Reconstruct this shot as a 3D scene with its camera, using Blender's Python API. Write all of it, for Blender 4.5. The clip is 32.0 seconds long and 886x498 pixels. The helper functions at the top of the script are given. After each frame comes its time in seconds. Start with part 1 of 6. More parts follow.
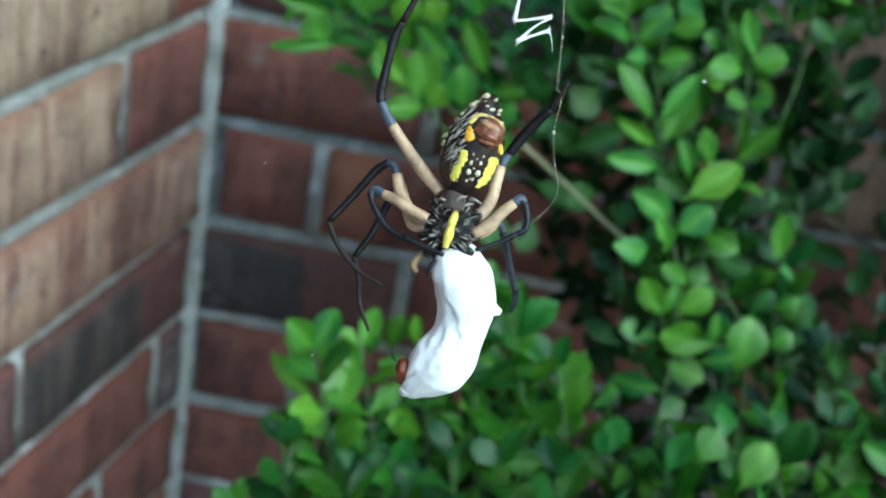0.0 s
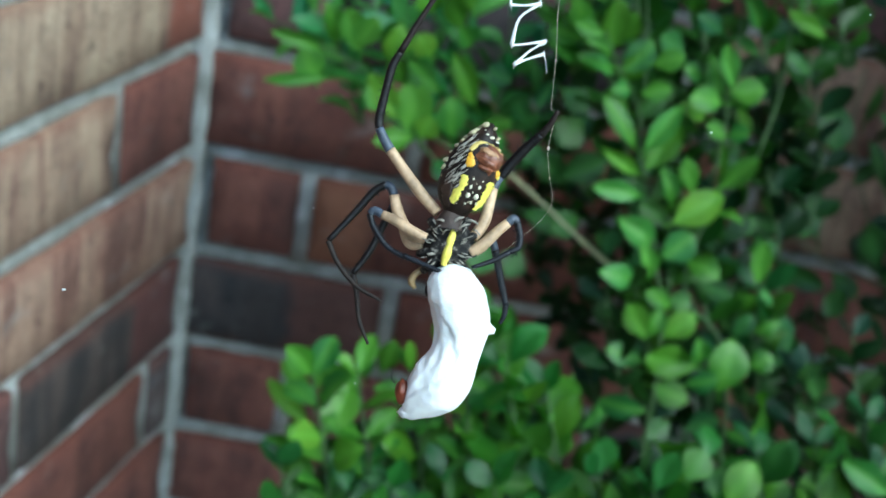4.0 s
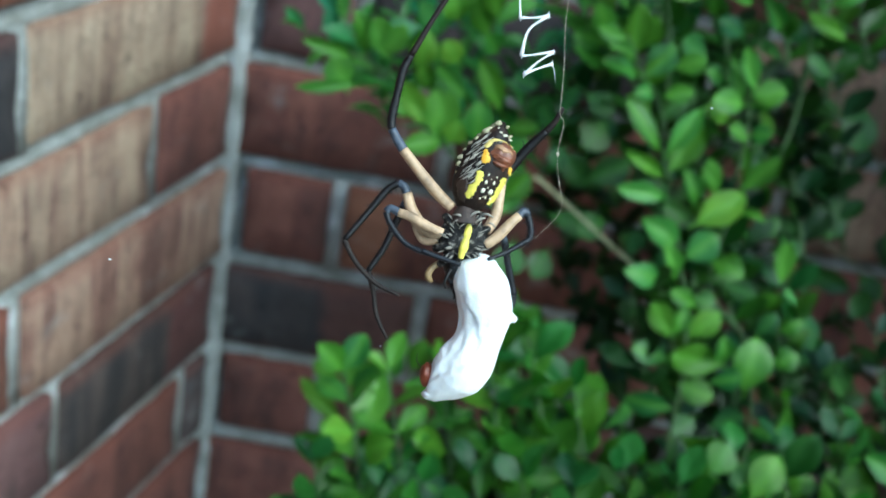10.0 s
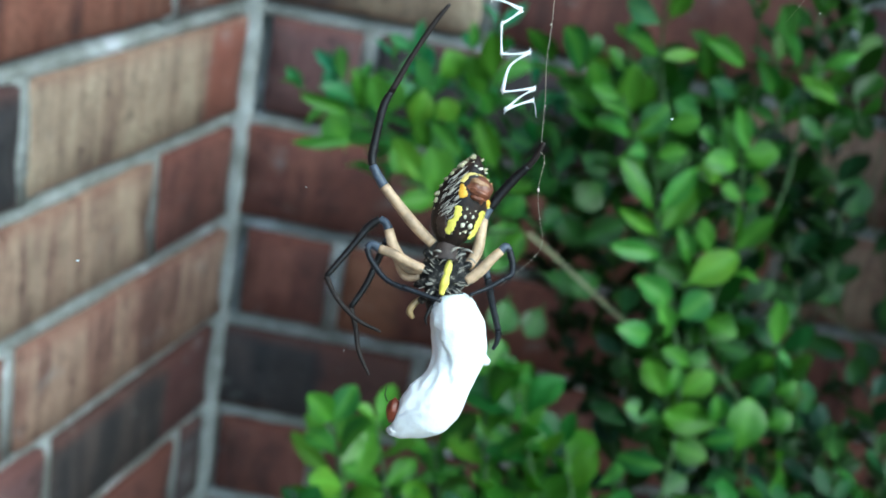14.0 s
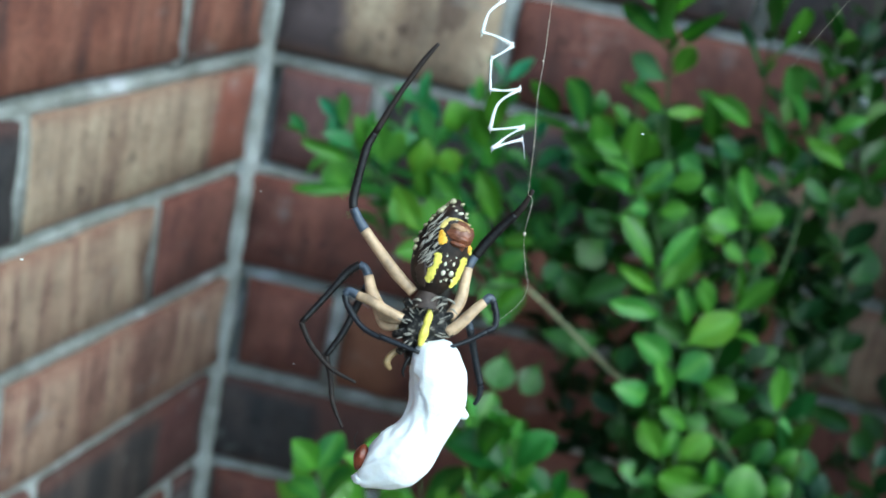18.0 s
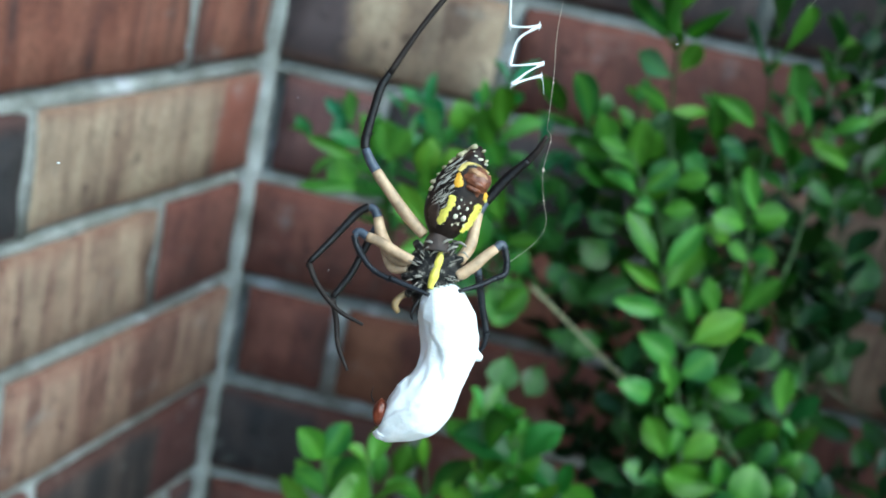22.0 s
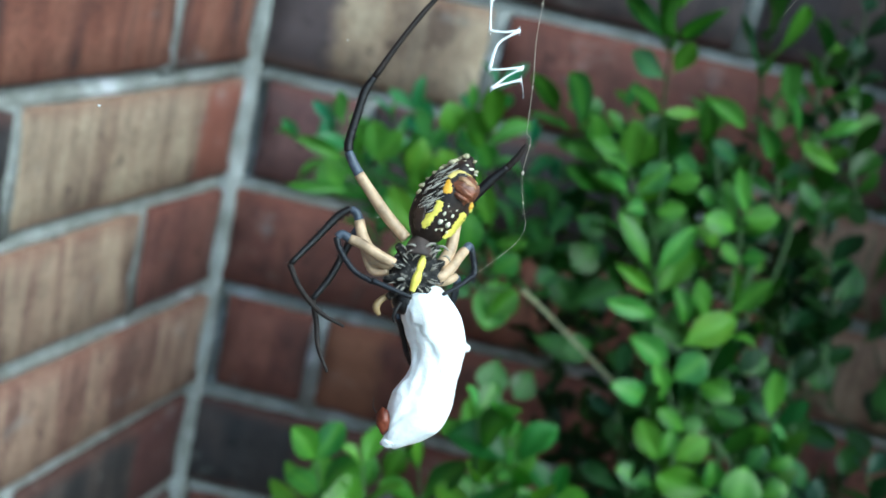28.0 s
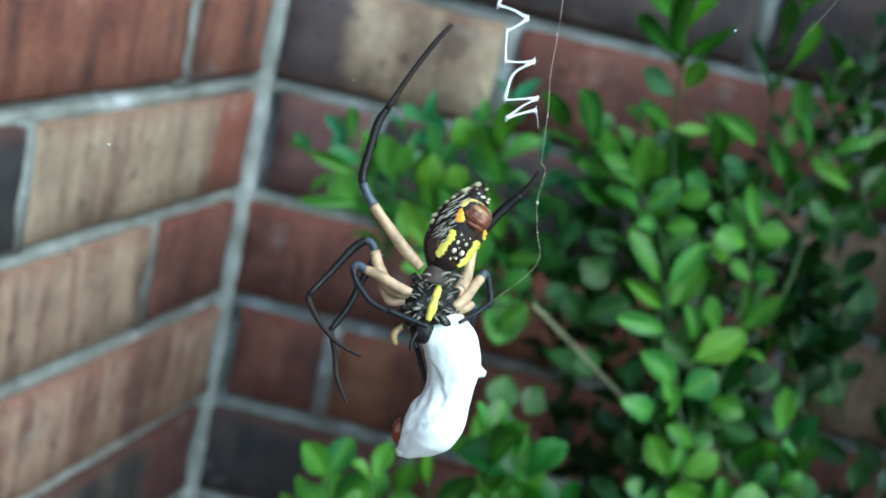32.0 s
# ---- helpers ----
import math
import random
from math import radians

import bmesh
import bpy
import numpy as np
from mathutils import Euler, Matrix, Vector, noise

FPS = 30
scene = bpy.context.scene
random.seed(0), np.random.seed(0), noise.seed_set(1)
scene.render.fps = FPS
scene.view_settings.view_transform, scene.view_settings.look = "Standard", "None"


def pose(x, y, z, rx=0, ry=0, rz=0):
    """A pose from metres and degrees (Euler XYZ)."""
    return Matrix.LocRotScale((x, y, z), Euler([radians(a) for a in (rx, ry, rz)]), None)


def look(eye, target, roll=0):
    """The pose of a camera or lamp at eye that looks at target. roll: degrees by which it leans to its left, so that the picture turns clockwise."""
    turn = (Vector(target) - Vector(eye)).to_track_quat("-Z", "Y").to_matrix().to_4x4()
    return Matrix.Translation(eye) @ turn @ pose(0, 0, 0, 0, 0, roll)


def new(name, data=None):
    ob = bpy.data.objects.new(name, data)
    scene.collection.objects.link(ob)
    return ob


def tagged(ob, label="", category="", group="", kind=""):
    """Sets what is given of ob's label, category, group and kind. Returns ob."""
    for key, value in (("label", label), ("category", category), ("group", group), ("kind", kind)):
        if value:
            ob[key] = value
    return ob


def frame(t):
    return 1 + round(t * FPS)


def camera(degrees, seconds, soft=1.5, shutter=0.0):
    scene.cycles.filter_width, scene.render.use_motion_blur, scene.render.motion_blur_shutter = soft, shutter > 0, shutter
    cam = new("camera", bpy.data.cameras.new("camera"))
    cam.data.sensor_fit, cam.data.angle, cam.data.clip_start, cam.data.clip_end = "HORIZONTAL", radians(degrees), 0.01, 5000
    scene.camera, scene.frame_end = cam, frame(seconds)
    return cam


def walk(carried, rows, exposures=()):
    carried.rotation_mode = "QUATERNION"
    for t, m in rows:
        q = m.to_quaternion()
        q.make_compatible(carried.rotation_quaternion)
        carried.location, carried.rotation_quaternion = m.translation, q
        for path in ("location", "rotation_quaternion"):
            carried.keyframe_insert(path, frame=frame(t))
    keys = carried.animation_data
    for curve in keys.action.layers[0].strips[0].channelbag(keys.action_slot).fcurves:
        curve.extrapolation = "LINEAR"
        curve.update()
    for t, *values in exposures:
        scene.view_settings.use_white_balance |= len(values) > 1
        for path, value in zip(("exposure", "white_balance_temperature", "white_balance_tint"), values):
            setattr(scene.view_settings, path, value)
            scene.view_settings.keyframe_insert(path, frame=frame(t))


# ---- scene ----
# All heights count from the ground; the brick courses are 67.7 mm apart.
COURSE = 0.0677
Z0 = 14 * COURSE


def held(x, y, z, yaw, pitch, roll):
    """A camera pose: the eye, its turn to the left from +y, its tilt up and its lean, in degrees."""
    return Matrix.Translation((x, y, z + Z0)) @ pose(0, 0, 0, 90 + pitch, 0, yaw) @ pose(0, 0, 0, 0, 0, roll)


cam = camera(38.421, 32.0, soft=1.8)
cam.data.dof.use_dof = True
cam.data.dof.focus_distance = 0.184
cam.data.dof.aperture_fstop = 28.0
PATH = [
    (0, 0.1411, -0.6881, 0.3092, -0.811, -27.847, 11.280),
    (0.5, 0.1391, -0.7068, 0.3135, -1.252, -27.239, 11.490),
    (1, 0.1432, -0.7091, 0.3225, -1.203, -28.541, 11.286),
    (1.5, 0.1448, -0.7095, 0.3224, -1.675, -27.945, 11.599),
    (2, 0.1400, -0.7082, 0.3213, -2.236, -27.351, 11.781),
    (2.5, 0.1349, -0.6974, 0.3216, -1.809, -27.372, 11.371),
    (4.5, 0.1305, -0.7021, 0.3145, -2.105, -26.445, 11.437),
    (5, 0.1250, -0.7002, 0.3129, -2.911, -26.428, 11.527),
    (5.5, 0.1183, -0.6995, 0.3111, -4.837, -25.686, 12.111),
    (6, 0.1182, -0.7040, 0.3096, -4.767, -25.299, 12.080),
    (6.5, 0.1210, -0.7069, 0.3054, -4.956, -24.877, 12.062),
    (7, 0.1164, -0.7106, 0.3069, -4.591, -24.567, 11.841),
    (7.5, 0.1202, -0.7078, 0.3075, -4.742, -24.917, 11.842),
    (8, 0.1177, -0.7101, 0.3032, -4.396, -24.876, 11.885),
    (8.5, 0.1211, -0.7096, 0.3091, -3.712, -25.023, 11.780),
    (9, 0.1319, -0.7068, 0.3125, -2.105, -25.884, 11.236),
    (9.5, 0.1335, -0.7148, 0.3156, -1.264, -26.450, 10.782),
    (10, 0.1353, -0.7151, 0.3164, -0.216, -26.110, 10.276),
    (10.5, 0.1335, -0.7170, 0.3134, -0.371, -25.647, 10.493),
    (11, 0.1393, -0.7170, 0.3145, 0.329, -25.373, 10.302),
    (11.5, 0.1391, -0.7191, 0.3175, 0.321, -24.221, 10.437),
    (12, 0.1396, -0.7198, 0.3165, 0.556, -23.226, 10.543),
    (12.5, 0.1417, -0.7195, 0.3159, 0.721, -22.945, 10.590),
    (13, 0.1399, -0.7233, 0.3127, 0.673, -22.768, 10.481),
    (13.5, 0.1413, -0.7221, 0.3085, 0.690, -22.869, 10.487),
    (14, 0.1439, -0.7211, 0.3086, 0.941, -22.602, 10.501),
    (14.5, 0.1476, -0.7237, 0.3121, 1.066, -21.906, 10.587),
    (16.5, 0.1466, -0.7292, 0.3001, 1.215, -20.488, 11.389),
    (17, 0.1511, -0.7271, 0.3025, 1.396, -20.523, 11.553),
    (17.5, 0.1529, -0.7243, 0.3019, 2.332, -21.268, 11.637),
    (18, 0.1536, -0.7164, 0.2998, 2.375, -19.639, 11.997),
    (18.5, 0.1515, -0.7119, 0.3002, 1.823, -17.766, 12.535),
    (19, 0.1483, -0.7154, 0.2976, 2.887, -17.566, 12.336),
    (19.5, 0.1432, -0.7222, 0.2700, 1.986, -19.104, 12.638),
    (20, 0.1432, -0.7197, 0.2730, 1.704, -18.935, 12.659),
    (20.5, 0.1443, -0.7225, 0.2733, 1.776, -18.897, 12.419),
    (21, 0.1450, -0.7208, 0.2727, 1.959, -18.470, 12.378),
    (21.5, 0.1496, -0.7259, 0.2760, 2.024, -17.884, 12.517),
    (22, 0.1518, -0.7237, 0.2811, 2.370, -17.737, 12.463),
    (22.5, 0.1560, -0.7245, 0.2784, 2.805, -17.675, 12.232),
    (23, 0.1519, -0.7264, 0.2764, 2.768, -17.730, 12.280),
    (23.5, 0.1491, -0.7284, 0.2761, 2.607, -17.454, 12.445),
    (24, 0.1438, -0.7255, 0.2736, 1.655, -17.391, 12.675),
    (24.5, 0.1439, -0.7240, 0.2732, 1.293, -17.449, 12.870),
    (25, 0.1428, -0.7254, 0.2748, 1.304, -16.949, 13.151),
    (25.5, 0.1406, -0.7237, 0.2676, 1.055, -16.991, 13.101),
    (27.5, 0.1385, -0.7248, 0.2608, 0.882, -15.982, 13.123),
    (28, 0.1418, -0.7235, 0.2666, 0.879, -16.163, 13.079),
    (28.5, 0.1442, -0.7237, 0.2649, 0.923, -16.160, 12.947),
    (29, 0.1374, -0.7278, 0.2646, 0.941, -15.908, 13.071),
    (29.5, 0.1386, -0.7268, 0.2663, 1.026, -16.498, 12.724),
    (30, 0.1378, -0.7266, 0.2686, 1.075, -16.551, 12.763),
    (30.5, 0.1391, -0.7281, 0.2704, 1.212, -15.925, 12.789),
    (31, 0.1374, -0.7247, 0.2712, 1.442, -15.999, 12.811),
    (31.5, 0.1412, -0.7198, 0.2767, 1.563, -16.270, 12.932),
    (32, 0.1421, -0.7242, 0.2719, 1.561, -16.112, 13.074),
]
walk(cam, [(t, held(*p)) for t, *p in PATH], [(0, 0.78, 5420, -7), (32, 0.78, 5420, -7)])

# ---- light: an open sky in shade, the sun veiled ----
world = bpy.data.worlds.new("sky")
scene.world = world
world.use_nodes = True
wn = world.node_tree.nodes
wl = world.node_tree.links
sky = wn.new("ShaderNodeTexSky")
sky.sky_type = "NISHITA"
sky.sun_disc = False
sky.sun_elevation = radians(46)
sky.sun_rotation = radians(127)
sky.air_density = 1.2
sky.dust_density = 2.0
wl.new(sky.outputs[0], wn["Background"].inputs[0])
wn["Background"].inputs[1].default_value = 0.19
sun = bpy.data.lights.new("sun", "SUN")
sun.energy = 1.6
sun.angle = radians(40)
sun.color = (1.0, 0.98, 0.95)
sun_ob = new("sun", sun)
sun_ob.matrix_world = look((3.4, -2.5, 5.2), (0.15, 0, 1.0))


# ---- materials ----
def material(name, rough=0.6, metal=0.0):
    m = bpy.data.materials.new(name)
    m.use_nodes = True
    b = m.node_tree.nodes["Principled BSDF"]
    b.inputs["Roughness"].default_value = rough
    b.inputs["Metallic"].default_value = metal
    return m, m.node_tree.nodes, m.node_tree.links, b


def ramp(nodes, stops):
    r = nodes.new("ShaderNodeValToRGB")
    e = r.color_ramp.elements
    while len(e) < len(stops):
        e.new(0.5)
    for i, (p, c) in enumerate(stops):
        e[i].position = p
        e[i].color = (*c, 1)
    return r


def noise_tex(nodes, links, coord, scale, detail=4.0, stretch=(1, 1, 1), rough=0.55):
    mp = nodes.new("ShaderNodeMapping")
    mp.inputs["Scale"].default_value = stretch
    links.new(coord, mp.inputs["Vector"])
    n = nodes.new("ShaderNodeTexNoise")
    n.inputs["Scale"].default_value = scale
    n.inputs["Detail"].default_value = detail
    n.inputs["Roughness"].default_value = rough
    links.new(mp.outputs[0], n.inputs["Vector"])
    return n.outputs["Fac"]


def bump(nodes, links, height, bsdf, strength=0.3, dist=0.001):
    b = nodes.new("ShaderNodeBump")
    b.inputs["Strength"].default_value = strength
    b.inputs["Distance"].default_value = dist
    links.new(height, b.inputs["Height"])
    links.new(b.outputs[0], bsdf.inputs["Normal"])


def mix(nodes, links, fac, a, b, blend="MIX"):
    m = nodes.new("ShaderNodeMix")
    m.data_type = "RGBA"
    m.blend_type = blend
    for sock, v in ((m.inputs[0], fac), (m.inputs[6], a), (m.inputs[7], b)):
        if isinstance(v, bpy.types.NodeSocket):
            links.new(v, sock)
        elif isinstance(v, tuple):
            sock.default_value = (*v, 1)
        else:
            sock.default_value = v
    return m.outputs[2]


def island_coord(nodes, links, per_object=True, spread=7.0):
    """Object coordinates, moved on by a random step for each piece."""
    tc = nodes.new("ShaderNodeTexCoord")
    if per_object:
        rnd = nodes.new("ShaderNodeObjectInfo").outputs["Random"]
    else:
        rnd = nodes.new("ShaderNodeNewGeometry").outputs["Random Per Island"]
    mul = nodes.new("ShaderNodeMath")
    mul.operation = "MULTIPLY"
    mul.inputs[1].default_value = spread
    links.new(rnd, mul.inputs[0])
    add = nodes.new("ShaderNodeVectorMath")
    links.new(tc.outputs["Object"], add.inputs[0])
    links.new(mul.outputs[0], add.inputs[1])
    return add.outputs[0], rnd


def brick_material(name, dark, base, light, streak=0.6, smear=(0.30, 0.33, 0.32), end=None):
    m, n, l, b = material(name, 0.88)
    # the clay leans a little to brown
    dark, base, light = (tuple(c * k for c, k in zip(col, (0.94, 1.0, 0.93))) for col in (dark, base, light))
    co, rnd = island_coord(n, l)
    # fired streaks run up the brick face, clouds lie over them
    streaks = noise_tex(n, l, co, 1.0, 4.0, (44, 44, 6), 0.6)
    clouds = noise_tex(n, l, co, 34.0, 6.0, (1, 1, 0.7), 0.65)
    grain = noise_tex(n, l, co, 420.0, 3.0)
    body = ramp(n, [(0.36, dark), (0.46, base), (0.55, light), (0.66, tuple(0.6 * a + 0.4 * b for a, b in zip(dark, base)))])
    l.new(streaks, body.inputs[0])
    cl = ramp(n, [(0.36, dark), (0.50, base), (0.64, light)])
    l.new(clouds, cl.inputs[0])
    col = mix(n, l, 1 - streak, body.outputs[0], cl.outputs[0])
    gr = ramp(n, [(0.30, (0.62, 0.60, 0.60)), (0.62, (1.1, 1.1, 1.1))])
    l.new(grain, gr.inputs[0])
    col = mix(n, l, 0.75, col, gr.outputs[0], "MULTIPLY")
    if end:
        # one end of the brick came out of the kiln in another colour
        colour, where, sign = end
        sep = n.new("ShaderNodeSeparateXYZ")
        l.new(n.new("ShaderNodeTexCoord").outputs["Object"], sep.inputs[0])
        ma = n.new("ShaderNodeMath")
        ma.operation = "MULTIPLY_ADD"
        ma.inputs[1].default_value = sign * 40.0
        ma.inputs[2].default_value = -sign * where * 40.0 - 0.25
        l.new(sep.outputs[0], ma.inputs[0])
        ad = n.new("ShaderNodeMath")
        l.new(ma.outputs[0], ad.inputs[0])
        l.new(noise_tex(n, l, co, 45.0, 5.0), ad.inputs[1])
        er = ramp(n, [(0.15, (0, 0, 0)), (0.5, (1, 1, 1))])
        l.new(ad.outputs[0], er.inputs[0])
        ec = mix(n, l, clouds, tuple(c * 0.6 for c in colour), tuple(c * 1.4 for c in colour))
        col = mix(n, l, er.outputs[0], col, ec)
    # flashed reddish arrises along the top and bottom edges
    edge = n.new("ShaderNodeSeparateXYZ")
    l.new(n.new("ShaderNodeTexCoord").outputs["Object"], edge.inputs[0])
    up = n.new("ShaderNodeMath")
    up.operation = "ABSOLUTE"
    l.new(edge.outputs[2], up.inputs[0])
    wob = n.new("ShaderNodeMath")
    wob.operation = "MULTIPLY_ADD"
    wob.inputs[1].default_value = 0.012
    l.new(noise_tex(n, l, co, 55.0, 4.0), wob.inputs[0])
    l.new(up.outputs[0], wob.inputs[2])
    rim = ramp(n, [(0.0290, (0, 0, 0)), (0.0335, (0.6, 0.6, 0.6))])
    l.new(wob.outputs[0], rim.inputs[0])
    col = mix(n, l, rim.outputs[0], col, tuple(0.45 * c + d for c, d in zip(base, (0.075, 0.022, 0.012))))
    # pits and kiln spots
    pit = ramp(n, [(0.30, (0.35, 0.33, 0.34)), (0.40, (1, 1, 1))])
    l.new(noise_tex(n, l, co, 120.0, 4.0), pit.inputs[0])
    col = mix(n, l, 0.8, col, pit.outputs[0], "MULTIPLY")
    # thin smears of mortar left on the face
    sm = ramp(n, [(0.62, (0, 0, 0)), (0.76, (1, 1, 1))])
    l.new(noise_tex(n, l, co, 32.0, 5.0, (1, 1, 1.6)), sm.inputs[0])
    half = n.new("ShaderNodeMath")
    half.operation = "MULTIPLY"
    half.inputs[1].default_value = 0.3
    l.new(sm.outputs[0], half.inputs[0])
    col = mix(n, l, half.outputs[0], col, smear)
    l.new(col, b.inputs["Base Color"])
    h = mix(n, l, 0.5, noise_tex(n, l, co, 160.0, 6.0), noise_tex(n, l, co, 1.0, 4.0, (90, 90, 18)))
    bump(n, l, h, b, 0.55, 0.0015)
    return m


BRICK = {
    "red": brick_material("brick_red", (0.056, 0.024, 0.022), (0.125, 0.044, 0.037), (0.185, 0.072, 0.056), 0.45),
    "rust": brick_material("brick_rust", (0.045, 0.024, 0.024), (0.150, 0.050, 0.034), (0.240, 0.100, 0.070), 0.8),
    "maroon": brick_material("brick_maroon", (0.048, 0.028, 0.031), (0.110, 0.052, 0.056), (0.165, 0.088, 0.088), 0.4),
    "dark": brick_material("brick_dark", (0.014, 0.013, 0.016), (0.028, 0.026, 0.031), (0.065, 0.048, 0.050), 0.4),
    "tan": brick_material("brick_tan", (0.090, 0.048, 0.040), (0.235, 0.142, 0.108), (0.380, 0.275, 0.205), 0.6),
    "pink": brick_material("brick_pink", (0.080, 0.036, 0.032), (0.205, 0.108, 0.084), (0.360, 0.240, 0.182), 0.68),
    "tan_smoked": brick_material("brick_tan_smoked", (0.100, 0.062, 0.050), (0.300, 0.210, 0.155), (0.450, 0.350, 0.265), 0.3, end=((0.078, 0.060, 0.062), -0.022, -1)),
    "tan_red": brick_material("brick_tan_red", (0.090, 0.052, 0.044), (0.240, 0.158, 0.118), (0.375, 0.283, 0.213), 0.62, end=((0.170, 0.060, 0.040), -0.055, -1)),
    "dark_red": brick_material("brick_dark_red", (0.014, 0.013, 0.015), (0.032, 0.027, 0.029), (0.080, 0.056, 0.053), 0.6, end=((0.075, 0.030, 0.028), -0.022, -1)),
    "red_orange": brick_material("brick_red_orange", (0.044, 0.018, 0.017), (0.118, 0.042, 0.034), (0.175, 0.066, 0.050), 0.45, end=((0.190, 0.085, 0.050), -0.060, -1)),
    "dark_rust": brick_material("brick_dark_rust", (0.013, 0.013, 0.016), (0.026, 0.025, 0.030), (0.058, 0.044, 0.046), 0.4, end=((0.066, 0.031, 0.027), 0.004, 1)),
    "purple": brick_material("brick_purple", (0.028, 0.024, 0.028), (0.062, 0.046, 0.052), (0.100, 0.070, 0.072), 0.5),
}


def mortar_material():
    m, n, l, b = material("mortar", 0.95)
    tc = n.new("ShaderNodeTexCoord").outputs["Object"]
    r = ramp(n, [(0.30, (0.13, 0.13, 0.115)), (0.44, (0.225, 0.238, 0.222)), (0.56, (0.315, 0.335, 0.322)), (0.65, (0.56, 0.59, 0.62))])
    l.new(noise_tex(n, l, tc, 26.0, 8.0, rough=0.7), r.inputs[0])
    g = ramp(n, [(0.3, (0.7, 0.7, 0.7)), (0.65, (1.1, 1.1, 1.1))])
    l.new(noise_tex(n, l, tc, 700.0, 2.0), g.inputs[0])
    l.new(mix(n, l, 0.7, r.outputs[0], g.outputs[0], "MULTIPLY"), b.inputs["Base Color"])
    bump(n, l, noise_tex(n, l, tc, 240.0, 6.0), b, 0.8, 0.002)
    return m


MORTAR = mortar_material()


def leaf_material(name, low, mid, high, trans, single=True, shine=0.55):
    m, n, l, b = material(name, 0.45)
    co, rnd = island_coord(n, l, single)
    gloss = ramp(n, [(0.35, (0.36, 0.36, 0.36)), (0.65, (0.52, 0.52, 0.52))])
    l.new(noise_tex(n, l, co, 90.0, 2.0), gloss.inputs[0])
    l.new(gloss.outputs[0], b.inputs["Roughness"])
    r = ramp(n, [(0.0, low), (0.55, mid), (1.0, high)])
    l.new(rnd, r.inputs[0])
    mott = ramp(n, [(0.32, (0.72, 0.78, 0.70)), (0.68, (1.15, 1.12, 1.05))])
    l.new(noise_tex(n, l, co, 180.0, 5.0), mott.inputs[0])
    col = mix(n, l, 0.8, r.outputs[0], mott.outputs[0], "MULTIPLY")
    # some leaves lean to blue-green, some to yellow
    spin = n.new("ShaderNodeMath")
    spin.operation = "MULTIPLY"
    spin.inputs[1].default_value = 7.31
    l.new(rnd, spin.inputs[0])
    part_of = n.new("ShaderNodeMath")
    part_of.operation = "FRACT"
    l.new(spin.outputs[0], part_of.inputs[0])
    hue = ramp(n, [(0.0, (0.72, 1.0, 3.2)), (0.28, (0.92, 1.0, 1.5)), (0.6, (1.0, 1.0, 1.0)), (1.0, (1.25, 1.03, 0.9))])
    l.new(part_of.outputs[0], hue.inputs[0])
    col = mix(n, l, 1.0, col, hue.outputs[0], "MULTIPLY")
    # a paler midrib down the blade
    sep = n.new("ShaderNodeSeparateXYZ")
    l.new(n.new("ShaderNodeTexCoord").outputs["Object"], sep.inputs[0])
    ab = n.new("ShaderNodeMath")
    ab.operation = "ABSOLUTE"
    l.new(sep.outputs[0], ab.inputs[0])
    rib = ramp(n, [(0.0, (0.4, 0.4, 0.4)), (0.00022, (0, 0, 0))])
    l.new(ab.outputs[0], rib.inputs[0])
    if single:
        col = mix(n, l, rib.outputs[0], col, tuple(min(1.0, c * 1.4 + 0.01) for c in high))
    l.new(col, b.inputs["Base Color"])
    b.inputs["Specular IOR Level"].default_value = shine
    bump(n, l, noise_tex(n, l, co, 320.0, 3.0), b, 0.12, 0.0004)
    t = n.new("ShaderNodeBsdfTranslucent")
    l.new(mix(n, l, 1.0, col, (1.25, 1.35, 0.55), "MULTIPLY"), t.inputs["Color"])
    mx = n.new("ShaderNodeMixShader")
    mx.inputs[0].default_value = trans
    l.new(b.outputs[0], mx.inputs[1])
    l.new(t.outputs[0], mx.inputs[2])
    l.new(mx.outputs[0], n["Material Output"].inputs[0])
    return m


LEAF = leaf_material("leaf_green", (0.026, 0.098, 0.006), (0.052, 0.165, 0.009), (0.100, 0.265, 0.024), 0.32, True, 0.36)
LEAF_DARKER = leaf_material("leaf_dark", (0.014, 0.052, 0.007), (0.026, 0.085, 0.011), (0.042, 0.130, 0.018), 0.15, True, 0.35)
LEAF_LIGHT = leaf_material("leaf_light", (0.042, 0.185, 0.030), (0.078, 0.285, 0.052), (0.130, 0.385, 0.090), 0.40, False, 0.5)
# leaf green taken far down: shade inside the bush, put into the colour
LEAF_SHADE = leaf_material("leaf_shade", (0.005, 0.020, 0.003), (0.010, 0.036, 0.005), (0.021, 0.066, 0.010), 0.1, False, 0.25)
JOINED = {
    "green": leaf_material("leaf_green_joined", (0.023, 0.088, 0.005), (0.044, 0.145, 0.008), (0.082, 0.225, 0.018), 0.3, False, 0.34),
    # the joined green darkened, so rear shoots carry depth and shade in their colour
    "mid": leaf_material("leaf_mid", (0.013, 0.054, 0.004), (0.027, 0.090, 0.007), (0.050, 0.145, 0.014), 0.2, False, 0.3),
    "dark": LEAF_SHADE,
    "slim": LEAF_LIGHT,
}


